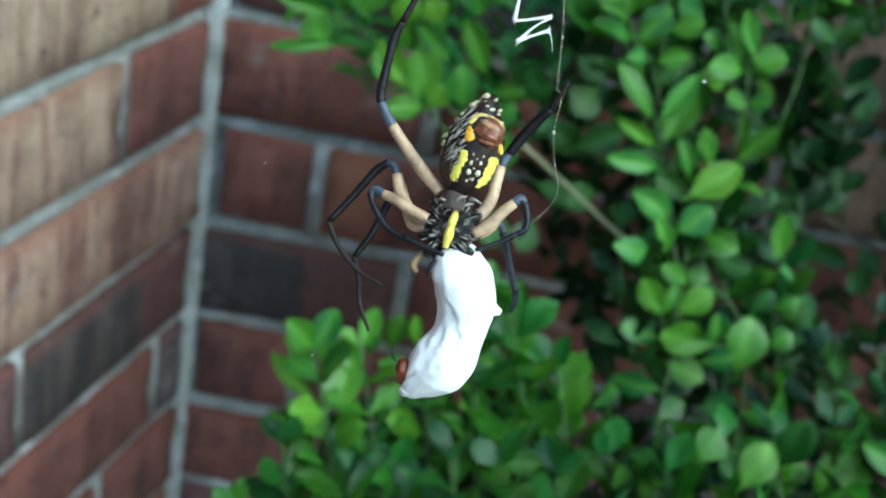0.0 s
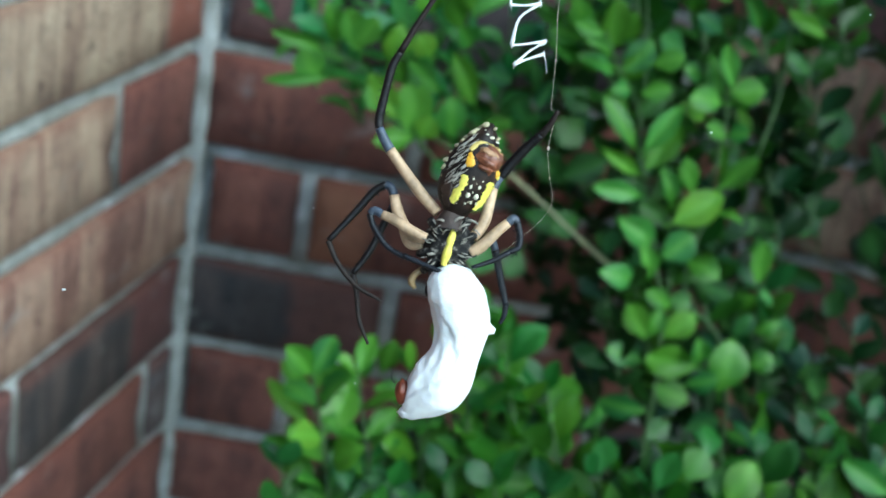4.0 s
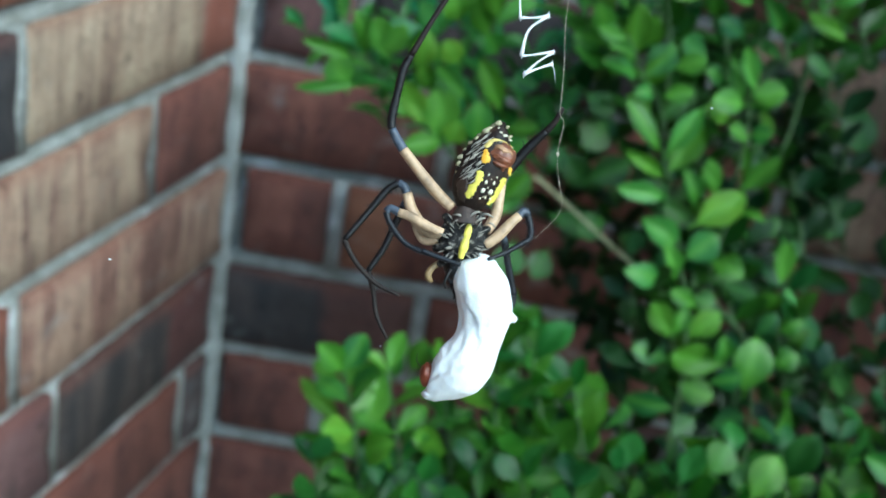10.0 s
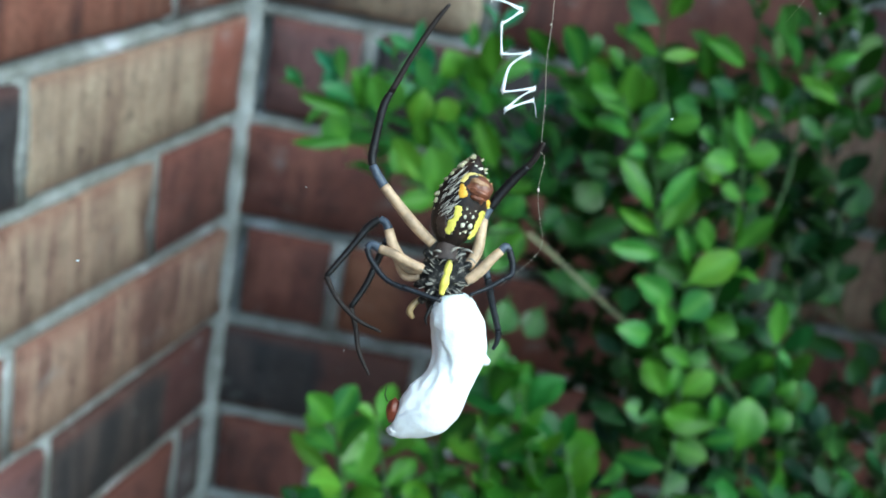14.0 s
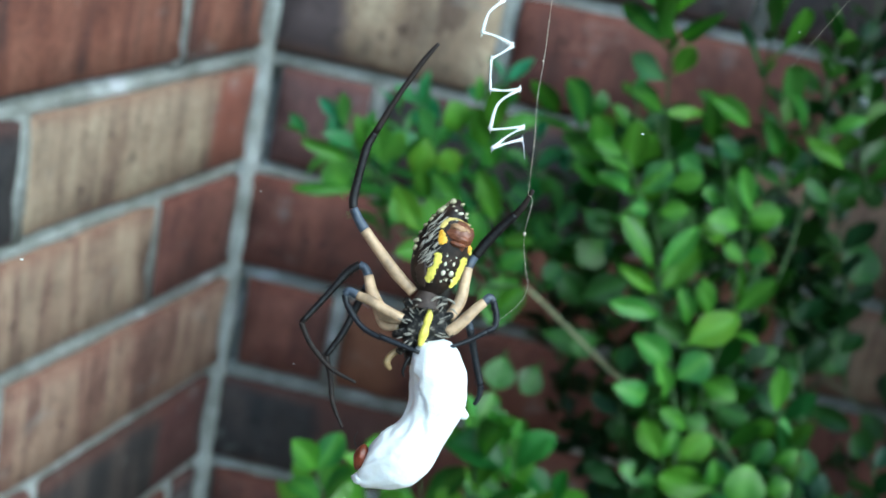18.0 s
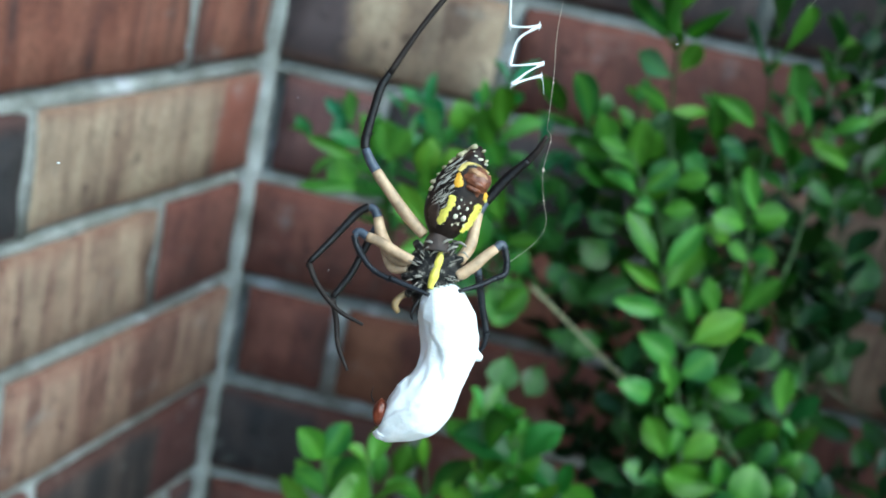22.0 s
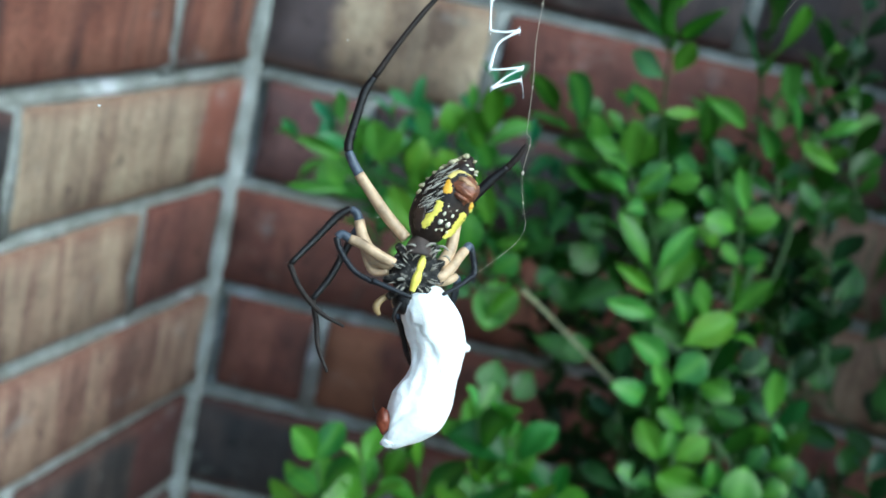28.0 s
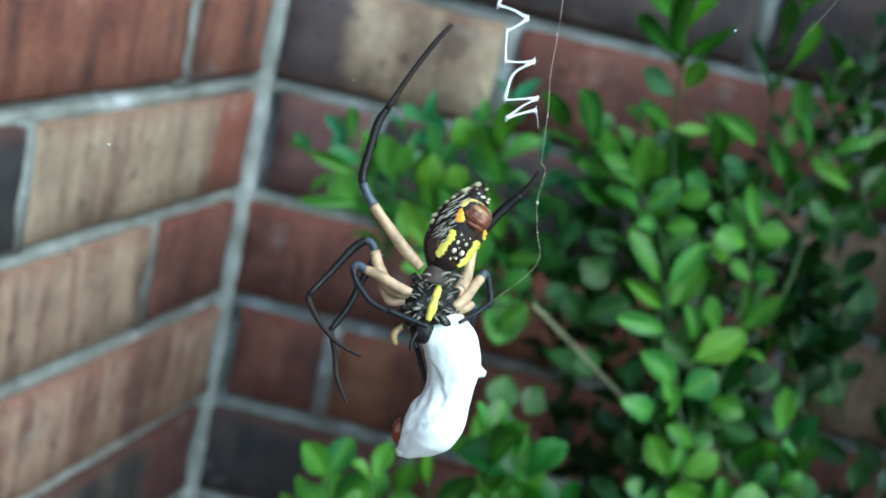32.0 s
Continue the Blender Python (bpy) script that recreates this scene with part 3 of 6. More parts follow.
    leaf(2, (0.2081, -0.1841, 1.1018), (0.1918, -0.1955, 1.1101), 0.0073)
    leaf(2, (0.2092, -0.1848, 1.1024), (0.2203, -0.1814, 1.1176), 0.0098)
    leaf(2, (0.2157, -0.1857, 1.0977), (0.2065, -0.1924, 1.0972), 0.0058)
    leaf(2, (0.2046, -0.1904, 1.1109), (0.1912, -0.1991, 1.1185), 0.0054)
    leaf(2, (0.2184, -0.1905, 1.0975), (0.2307, -0.1905, 1.1020), 0.0065)
    leaf(2, (0.2206, -0.1851, 1.1088), (0.2334, -0.1877, 1.1157), 0.0076)
    leaf(2, (0.2068, -0.1797, 1.1144), (0.2095, -0.1827, 1.1290), 0.0077)
    leaf(2, (0.1985, -0.1862, 1.1173), (0.1843, -0.1933, 1.1232), 0.0058)
    leaf(2, (0.2523, -0.2160, 1.0130), (0.2378, -0.2224, 1.0228), 0.0065)
    leaf(2, (0.2417, -0.2254, 1.0013), (0.2297, -0.2282, 1.0187), 0.0087)
    leaf(2, (0.2431, -0.2254, 1.0016), (0.2460, -0.2203, 1.0149), 0.0065)
    leaf(2, (0.2448, -0.2254, 0.9896), (0.2260, -0.2307, 0.9964), 0.0084)
    leaf(2, (0.2666, -0.2297, 0.9946), (0.2633, -0.2311, 1.0090), 0.0075)
    leaf(2, (0.2474, -0.2319, 0.9831), (0.2650, -0.2362, 0.9809), 0.0091)
    leaf(2, (0.2620, -0.2327, 0.9867), (0.2759, -0.2324, 0.9920), 0.0083)
    leaf(2, (0.2467, -0.2483, 0.9791), (0.2252, -0.2481, 0.9807), 0.0087)
    leaf(2, (0.2311, -0.3076, 0.9859), (0.2247, -0.2737, 0.9770), 0.0083)
    leaf(2, (0.2446, -0.2692, 0.9771), (0.2541, -0.2958, 0.9957), 0.0084)
    leaf(2, (0.2531, -0.3080, 0.9901), (0.2586, -0.3008, 1.0003), 0.0118, True)
    leaf(2, (0.2456, -0.3047, 0.9821), (0.2357, -0.3131, 0.9732), 0.0095)
    leaf(2, (0.2293, -0.3136, 0.9700), (0.2239, -0.3129, 0.9858), 0.0061, True)
    leaf(2, (0.2501, -0.2192, 1.0000), (0.2626, -0.2159, 1.0123), 0.0092)
    leaf(2, (0.2620, -0.2550, 0.9788), (0.2742, -0.2557, 0.9878), 0.0091, True)
    leaf(2, (0.2414, -0.2697, 0.9790), (0.2530, -0.2608, 0.9838), 0.0079, True)
    leaf(2, (0.2194, -0.1864, 1.0850), (0.2284, -0.1852, 1.0975), 0.0081, True)
    leaf(3, (0.2521, -0.1911, 1.0563), (0.2451, -0.1898, 1.0730), 0.0062)
    leaf(3, (0.2619, -0.1982, 1.0545), (0.2727, -0.2049, 1.0549), 0.0039)
    leaf(3, (0.2530, -0.2070, 1.0335), (0.2673, -0.2154, 1.0325), 0.0097)
    leaf(3, (0.2604, -0.1944, 1.0622), (0.2734, -0.1958, 1.0810), 0.0075)
    leaf(3, (0.2636, -0.1854, 1.0600), (0.2593, -0.1847, 1.0813), 0.0029)
    leaf(3, (0.2590, -0.1777, 1.1019), (0.2488, -0.1830, 1.1233), 0.0058)
    leaf(3, (0.2581, -0.1764, 1.1001), (0.2725, -0.1763, 1.1046), 0.0094)
    leaf(3, (0.2566, -0.1792, 1.0968), (0.2401, -0.1892, 1.0998), 0.0083)
    leaf(3, (0.2596, -0.1875, 1.0835), (0.2493, -0.1908, 1.0900), 0.0064)
    leaf(3, (0.2595, -0.1872, 1.0855), (0.2683, -0.1913, 1.0895), 0.0064)
    leaf(3, (0.2488, -0.1729, 1.1034), (0.2362, -0.1781, 1.1085), 0.0074)
    leaf(3, (0.2673, -0.2260, 0.9924), (0.2416, -0.2351, 0.9985), 0.0112)
    leaf(3, (0.2794, -0.2285, 0.9817), (0.2813, -0.2185, 1.0052), 0.0139)
    leaf(3, (0.2897, -0.2202, 0.9936), (0.3000, -0.2196, 1.0007), 0.0084)
    leaf(3, (0.2880, -0.2663, 0.9862), (0.2968, -0.2346, 0.9907), 0.0108)
    leaf(3, (0.2767, -0.2588, 0.9841), (0.2872, -0.2668, 0.9852), 0.0066)
    leaf(3, (0.2700, -0.3084, 0.9817), (0.2797, -0.2990, 0.9977), 0.0108)
    leaf(3, (0.2677, -0.3073, 0.9791), (0.2679, -0.2978, 0.9919), 0.0083)
    leaf(3, (0.2577, -0.3505, 0.9950), (0.2620, -0.3083, 0.9797), 0.0069)
    leaf(3, (0.2804, -0.3072, 0.9818), (0.2664, -0.3576, 1.0013), 0.0123)
    leaf(3, (0.2500, -0.2095, 1.0147), (0.2600, -0.2112, 1.0149), 0.0073, True)
    leaf(3, (0.2616, -0.2038, 1.0227), (0.2765, -0.2102, 1.0207), 0.0073, True)
    leaf(3, (0.2877, -0.1923, 0.9917), (0.2937, -0.1917, 1.0049), 0.0070, True)
    leaf(3, (0.2553, -0.1761, 1.0961), (0.2464, -0.1782, 1.1155), 0.0077)
    leaf(3, (0.2595, -0.1715, 1.0933), (0.2710, -0.1728, 1.1029), 0.0085)
    leaf(4, (0.3033, -0.1827, 0.9961), (0.2989, -0.1789, 1.0129), 0.0051)
    leaf(4, (0.2986, -0.1848, 0.9919), (0.3086, -0.1850, 1.0004), 0.0067)
    leaf(4, (0.3111, -0.1942, 0.9778), (0.3150, -0.1881, 0.9985), 0.0067, True)
    leaf(4, (0.3254, -0.2657, 0.9882), (0.3250, -0.2233, 0.9801), 0.0090)
    leaf(4, (0.3363, -0.2690, 0.9874), (0.3434, -0.2358, 0.9867), 0.0117)
    leaf(4, (0.3449, -0.2813, 0.9870), (0.3378, -0.2769, 1.0048), 0.0109)
    leaf(4, (0.3082, -0.2652, 0.9871), (0.3182, -0.2774, 0.9878), 0.0090)
    leaf(4, (0.3247, -0.2188, 0.9819), (0.3244, -0.1977, 0.9891), 0.0102, True)
    leaf(4, (0.3503, -0.2801, 0.9991), (0.3375, -0.2804, 1.0161), 0.0097)
    leaf(5, (0.3081, -0.2811, 0.9642), (0.3183, -0.2729, 0.9845), 0.0114)
    leaf(5, (0.3418, -0.2844, 0.9842), (0.3190, -0.2793, 0.9934), 0.0089)
    leaf(5, (0.3077, -0.2847, 0.9635), (0.3153, -0.2895, 0.9756), 0.0078)
    leaf(5, (0.3166, -0.3211, 0.9865), (0.3175, -0.2903, 0.9802), 0.0085)
    leaf(5, (0.3306, -0.3172, 0.9855), (0.3338, -0.2868, 0.9752), 0.0086)
    leaf(5, (0.2996, -0.2684, 0.9794), (0.2969, -0.2401, 0.9759), 0.0090, True)
    leaf(5, (0.2967, -0.2840, 0.9675), (0.2978, -0.2772, 0.9798), 0.0097)
    leaf(6, (0.3276, -0.0550, 1.0478), (0.3208, -0.0524, 1.0690), 0.0153, True)
    leaf(6, (0.3368, -0.0569, 1.0268), (0.3445, -0.0779, 0.9990), 0.0164, True)
    leaf(6, (0.3294, -0.0710, 0.9994), (0.3076, -0.0805, 1.0023), 0.0099, True)
    leaf(6, (0.3179, -0.0613, 1.0242), (0.3276, -0.0691, 1.0092), 0.0124, True)
    leaf(6, (0.3093, -0.0499, 1.0514), (0.3151, -0.0622, 1.0342), 0.0125, True)
    leaf(6, (0.3724, -0.0800, 0.9747), (0.3631, -0.0949, 0.9633), 0.0099, True)
    leaf(6, (0.3029, -0.0534, 1.0613), (0.2981, -0.0662, 1.0490), 0.0109, True)
    leaf(6, (0.3664, -0.0717, 0.9798), (0.3793, -0.0829, 0.9705), 0.0100, True)
    leaf(7, (0.2873, -0.1806, 1.0026), (0.2936, -0.1849, 1.0113), 0.0063)
    leaf(7, (0.2110, -0.1671, 1.0255), (0.1978, -0.1792, 1.0228), 0.0102, True)
    leaf(8, (0.2062, -0.1935, 1.1693), (0.1930, -0.2757, 1.2060), 0.0072)
    leaf(8, (0.2033, -0.1978, 1.1682), (0.1796, -0.2291, 1.1845), 0.0060)
    leaf(8, (0.2069, -0.1930, 1.1699), (0.2183, -0.2167, 1.1863), 0.0049)
    leaf(8, (0.2093, -0.2000, 1.1581), (0.2128, -0.2051, 1.1718), 0.0071)
    leaf(8, (0.2065, -0.1954, 1.1543), (0.1898, -0.2038, 1.1624), 0.0079, True)
    leaf(8, (0.2124, -0.1777, 1.1377), (0.1961, -0.1917, 1.1470), 0.0078)
    leaf(8, (0.2298, -0.1745, 1.1409), (0.2123, -0.1846, 1.1394), 0.0044)
    leaf(8, (0.2280, -0.1756, 1.1492), (0.2491, -0.1749, 1.1396), 0.0067)
    leaf(8, (0.2353, -0.1665, 1.1269), (0.2299, -0.1757, 1.1482), 0.0071)
    leaf(8, (0.2035, -0.2187, 1.1871), (0.1990, -0.2864, 1.2097), 0.0067)
    leaf(8, (0.1975, -0.2153, 1.1854), (0.1841, -0.2359, 1.1946), 0.0056)
    leaf(8, (0.2364, -0.1677, 1.1111), (0.2222, -0.1787, 1.1204), 0.0083, True)
    leaf(9, (0.1812, -0.1889, 1.1237), (0.1702, -0.2193, 1.1511), 0.0099)
    leaf(9, (0.1698, -0.1906, 1.1287), (0.1553, -0.2176, 1.1462), 0.0059)
    leaf(9, (0.1778, -0.1822, 1.1226), (0.1570, -0.1974, 1.1287), 0.0038)
    leaf(9, (0.1929, -0.1849, 1.1129), (0.1824, -0.1955, 1.1333), 0.0085)
    leaf(9, (0.1919, -0.1778, 1.1122), (0.1761, -0.1893, 1.1174), 0.0072)
    leaf(9, (0.2027, -0.1797, 1.1076), (0.2011, -0.1845, 1.1336), 0.0101)
    leaf(9, (0.2034, -0.1803, 1.1016), (0.1897, -0.1883, 1.1078), 0.0060)
    leaf(9, (0.2106, -0.1787, 1.0961), (0.2160, -0.1835, 1.1127), 0.0086)
    leaf(9, (0.2167, -0.1842, 1.0863), (0.2038, -0.1893, 1.0949), 0.0074)
    leaf(10, (0.2944, -0.1808, 1.0145), (0.2918, -0.1800, 1.0368), 0.0074)
    leaf(10, (0.2476, -0.1881, 1.1680), (0.2519, -0.2141, 1.1951), 0.0105)
    leaf(10, (0.2420, -0.1945, 1.1808), (0.2236, -0.2725, 1.2047), 0.0078, True)
    leaf(10, (0.2436, -0.1939, 1.1655), (0.2241, -0.2223, 1.1873), 0.0044, True)
    leaf(10, (0.2686, -0.1580, 1.1245), (0.2566, -0.1664, 1.1410), 0.0071)
    leaf(10, (0.2538, -0.1715, 1.0864), (0.2403, -0.1785, 1.0924), 0.0079)
    leaf(10, (0.2398, -0.2174, 1.1953), (0.2313, -0.2759, 1.2170), 0.0086)
    leaf(10, (0.2514, -0.1644, 1.1220), (0.2372, -0.1733, 1.1308), 0.0067, True)
    leaf(11, (0.2681, -0.1613, 1.1459), (0.2516, -0.1974, 1.1711), 0.0097, True)
    leaf(11, (0.2763, -0.1573, 1.1367), (0.2629, -0.1856, 1.1577), 0.0067)
    leaf(11, (0.2814, -0.1630, 1.1407), (0.2965, -0.1673, 1.1520), 0.0051)
    leaf(11, (0.2987, -0.1558, 1.1261), (0.2759, -0.1635, 1.1373), 0.0059)
    leaf(11, (0.2943, -0.1617, 1.1108), (0.2800, -0.1673, 1.1192), 0.0074, True)
    leaf(12, (0.0834, -0.1763, 1.0855), (0.0615, -0.1879, 1.0933), 0.0050)
    leaf(12, (0.0883, -0.1708, 1.0710), (0.0610, -0.1887, 1.0715), 0.0047)
    leaf(12, (0.0777, -0.1756, 1.0998), (0.0739, -0.1810, 1.1163), 0.0059, True)
    leaf(12, (0.0876, -0.1688, 1.0850), (0.0823, -0.1734, 1.1055), 0.0081)
    leaf(12, (0.0989, -0.1724, 1.0858), (0.0914, -0.1772, 1.1059), 0.0096)
    leaf(12, (0.0818, -0.1718, 1.0680), (0.0741, -0.1740, 1.0838), 0.0111)
    leaf(12, (0.1107, -0.1634, 1.0787), (0.1139, -0.1681, 1.1020), 0.0110)
    leaf(12, (0.1610, -0.1602, 1.0440), (0.1605, -0.1759, 1.0234), 0.0143)
    leaf(12, (0.1654, -0.1571, 1.0437), (0.1679, -0.1708, 1.0293), 0.0089)
    leaf(12, (0.1709, -0.1542, 1.0556), (0.1813, -0.1560, 1.0672), 0.0092, True)
    leaf(12, (0.1833, -0.1574, 1.0193), (0.2091, -0.1603, 1.0154), 0.0094, True)
    leaf(12, (0.1203, -0.1671, 1.0734), (0.1133, -0.1743, 1.0872), 0.0074)
    leaf(12, (0.1117, -0.1724, 1.0826), (0.1148, -0.1763, 1.1017), 0.0094)
    leaf(12, (0.0959, -0.1741, 1.0884), (0.1042, -0.1773, 1.1039), 0.0082)
    leaf(13, (0.1180, -0.1568, 1.0980), (0.1069, -0.1685, 1.1131), 0.0081, True)
    leaf(13, (0.1274, -0.1552, 1.1028), (0.1211, -0.1599, 1.1177), 0.0110)
    leaf(13, (0.1412, -0.1510, 1.0971), (0.1316, -0.1618, 1.1179), 0.0097)
    leaf(13, (0.1430, -0.1532, 1.1075), (0.1376, -0.1657, 1.1301), 0.0105)
    leaf(13, (0.1674, -0.1527, 1.0791), (0.1548, -0.1620, 1.0849), 0.0088, True)
    leaf(13, (0.1639, -0.1501, 1.0613), (0.1769, -0.1526, 1.0736), 0.0085, True)
    leaf(13, (0.1356, -0.1655, 1.0716), (0.1198, -0.1748, 1.0878), 0.0082)
    leaf(13, (0.1530, -0.1605, 1.0660), (0.1388, -0.1627, 1.0912), 0.0079)
    leaf(13, (0.1300, -0.1673, 1.0872), (0.1224, -0.1719, 1.0987), 0.0085)
    leaf(13, (0.1462, -0.1611, 1.0938), (0.1395, -0.1697, 1.1050), 0.0085)
    leaf(13, (0.1562, -0.1629, 1.0598), (0.1703, -0.1662, 1.0643), 0.0066)
    leaf(13, (0.1690, -0.1494, 1.0819), (0.1745, -0.1506, 1.0905), 0.0087, True)
    leaf(14, (0.1154, -0.1708, 1.0619), (0.1043, -0.1770, 1.0732), 0.0109)
    leaf(14, (0.1797, -0.1510, 1.0734), (0.1747, -0.1580, 1.0915), 0.0067, True)
    leaf(14, (0.2021, -0.1518, 1.0334), (0.1862, -0.1551, 1.0489), 0.0105, True)
    leaf(14, (0.1959, -0.1466, 1.0540), (0.2057, -0.1468, 1.0680), 0.0093, True)
    leaf(14, (0.1696, -0.1732, 1.0099), (0.1682, -0.1841, 0.9965), 0.0117, True)
    leaf(14, (0.1867, -0.1694, 1.0071), (0.1816, -0.1808, 0.9958), 0.0104, True)
    leaf(14, (0.1212, -0.1737, 1.0580), (0.1045, -0.1757, 1.0792), 0.0086)
    leaf(14, (0.1268, -0.1736, 1.0520), (0.1245, -0.1716, 1.0790), 0.0124)
    leaf(14, (0.1284, -0.1757, 1.0532), (0.1112, -0.1869, 1.0519), 0.0082)
    leaf(14, (0.1311, -0.1753, 1.0524), (0.1349, -0.1751, 1.0641), 0.0090)
    leaf(14, (0.1448, -0.1717, 1.0529), (0.1414, -0.1734, 1.0742), 0.0106)
    leaf(14, (0.1573, -0.1642, 1.0465), (0.1679, -0.1646, 1.0567), 0.0087)
    leaf(14, (0.1604, -0.1755, 1.0301), (0.1707, -0.1720, 1.0434), 0.0094)
    leaf(14, (0.1794, -0.1596, 1.0700), (0.1845, -0.1584, 1.0854), 0.0073, True)
    leaf(14, (0.1765, -0.1617, 1.0646), (0.1696, -0.1689, 1.0764), 0.0061, True)
    leaf(14, (0.1868, -0.1538, 1.0528), (0.1799, -0.1629, 1.0465), 0.0083, True)
    leaf(14, (0.2027, -0.1467, 1.0674), (0.1938, -0.1615, 1.0573), 0.0124, True)
    leaf(14, (0.1973, -0.1598, 1.0400), (0.2164, -0.1587, 1.0521), 0.0116, True)
    leaf(14, (0.1895, -0.1483, 1.0794), (0.2040, -0.1542, 1.0735), 0.0091, True)
    leaf(14, (0.1503, -0.1707, 1.0351), (0.1387, -0.1758, 1.0435), 0.0083, True)
    leaf(15, (0.3422, -0.0429, 1.0684), (0.3508, -0.0598, 1.0442), 0.0153, True)
    leaf(15, (0.3386, -0.0316, 1.0932), (0.3526, -0.0367, 1.0847), 0.0150, True)
    leaf(15, (0.3568, -0.0354, 1.0915), (0.3594, -0.0828, 1.0984), 0.0124, True)
    leaf(15, (0.3655, -0.0425, 1.0530), (0.3649, -0.0518, 1.0811), 0.0065, True)
    leaf(15, (0.3751, -0.0467, 1.0533), (0.3564, -0.1309, 1.0811), 0.0100, True)
    leaf(15, (0.3778, -0.0625, 1.0023), (0.3753, -0.0776, 0.9882), 0.0149, True)
    leaf(15, (0.3890, -0.0701, 0.9908), (0.3851, -0.1207, 0.9994), 0.0110, True)
    leaf(15, (0.3607, -0.0762, 1.0994), (0.3523, -0.0411, 1.1021), 0.0123, True)
    leaf(15, (0.3626, -0.1365, 1.0669), (0.3778, -0.0728, 1.0380), 0.0099, True)
    leaf(15, (0.3670, -0.0537, 1.0239), (0.3744, -0.0549, 1.0396), 0.0075, True)
    leaf(6, (0.3591, -0.0534, 0.9870), (0.3387, -0.0467, 1.0206), 0.0177, True)
    leaf(6, (0.3462, -0.0522, 0.9889), (0.3133, -0.0595, 0.9957), 0.0099, True)
    leaf(6, (0.3238, -0.0515, 1.0111), (0.3130, -0.0522, 1.0308), 0.0139, True)
    leaf(6, (0.3406, -0.0614, 0.9714), (0.3637, -0.0742, 0.9692), 0.0094, True)
    leaf(15, (0.3847, -0.0858, 0.9929), (0.3707, -0.0843, 1.0170), 0.0130, True)
    leaf(15, (0.3908, -0.0898, 0.9857), (0.3924, -0.0901, 1.0087), 0.0118, True)
    leaf(15, (0.4035, -0.0933, 1.0039), (0.3887, -0.0926, 1.0261), 0.0128, True)
    leaf(15, (0.4026, -0.0749, 1.0426), (0.3755, -0.0817, 1.0468), 0.0116, True)
    leaf(15, (0.3808, -0.0685, 1.0287), (0.3648, -0.0660, 1.0547), 0.0090, True)
    leaf(15, (0.3902, -0.0618, 1.0446), (0.3667, -0.0594, 1.0689), 0.0080, True)
    leaf(15, (0.3869, -0.0579, 1.0756), (0.3905, -0.0570, 1.1016), 0.0116, True)
    leaf(4, (0.3134, -0.1386, 0.9743), (0.3116, -0.1384, 0.9961), 0.0072)
    leaf(4, (0.3019, -0.1277, 0.9946), (0.3056, -0.1285, 1.0146), 0.0072)
    leaf(4, (0.3314, -0.1451, 0.9626), (0.3221, -0.1453, 0.9833), 0.0106, True)
    leaf(4, (0.2990, -0.1411, 0.9693), (0.2902, -0.1414, 0.9899), 0.0085, True)
    leaf(4, (0.3078, -0.1351, 0.9807), (0.2980, -0.1401, 0.9925), 0.0106, True)


leaves()


def tuft(centre, radius, n, seed, mat=None, size=1.0, slim=0.52):
    """Leaves in pairs on short side shoots behind the front branches, their colour darkened to stand for shade; joined
    into one mesh.
    """
    rng = random.Random(seed)
    vs, fs = [], []
    for _ in range(n):
        while True:
            d = Vector((rng.uniform(-1, 1), rng.uniform(-1, 1), rng.uniform(-1, 1)))
            if d.length < 1:
                break
        c = Vector(centre) - BUSH_AT + Vector((d.x * radius[0], d.y * radius[1], d.z * radius[2]))
        shoot = Vector((rng.uniform(-0.8, 0.8), rng.uniform(-0.9, 0.1), rng.uniform(0.2, 1))).normalized()
        across = shoot.cross(Vector((rng.uniform(-1, 1), rng.uniform(-1, 1), rng.uniform(-1, 1)))).normalized()
        for step in range(3):
            for sgn in (1, -1):
                dirn = (shoot * 0.9 + sgn * across + 0.2 * Vector((rng.uniform(-1, 1), rng.uniform(-1, 1), rng.uniform(-1, 1)))).normalized()
                face = (shoot + Vector((0.5, -0.5, 0.4)) + 0.3 * Vector((rng.uniform(-1, 1), rng.uniform(-1, 1), 0)))
                up = (face - dirn * face.dot(dirn)).normalized()
                side = dirn.cross(up)
                s = size * rng.uniform(0.75, 1.15)
                src = rng.choice(SHARP_LEAVES if size > 1 else DARKER_LEAVES)
                base = len(vs)
                o = c + shoot * 0.009 * size * step
                for v in src.vertices:
                    q = o + side * v.co.x * s * slim + dirn * v.co.y * s + up * v.co.z * s
                    vs.append(q[:])
                fs.extend(tuple(base + k for k in p.vertices) for p in src.polygons)
            across = shoot.cross(across)
        # the shoot itself
        base = len(vs)
        p0, p1 = c - shoot * 0.012, c + shoot * 0.02
        o1 = shoot.orthogonal().normalized() * 0.0007
        o2 = shoot.cross(o1)
        for p in (p0, p1):
            vs.extend([(p + o1)[:], (p + o2)[:], (p - o1)[:], (p - o2)[:]])
        for k in range(4):
            fs.append((base + k, base + (k + 1) % 4, base + 4 + (k + 1) % 4, base + 4 + k))
    me = bpy.data.meshes.new("foliage")
    me.from_pydata(vs, [], fs)
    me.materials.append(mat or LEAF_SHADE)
    for p in me.polygons:
        p.use_smooth = True
    ob = new("foliage", me)
    ob.parent = BUSH
    tagged(ob, kind="stuff")


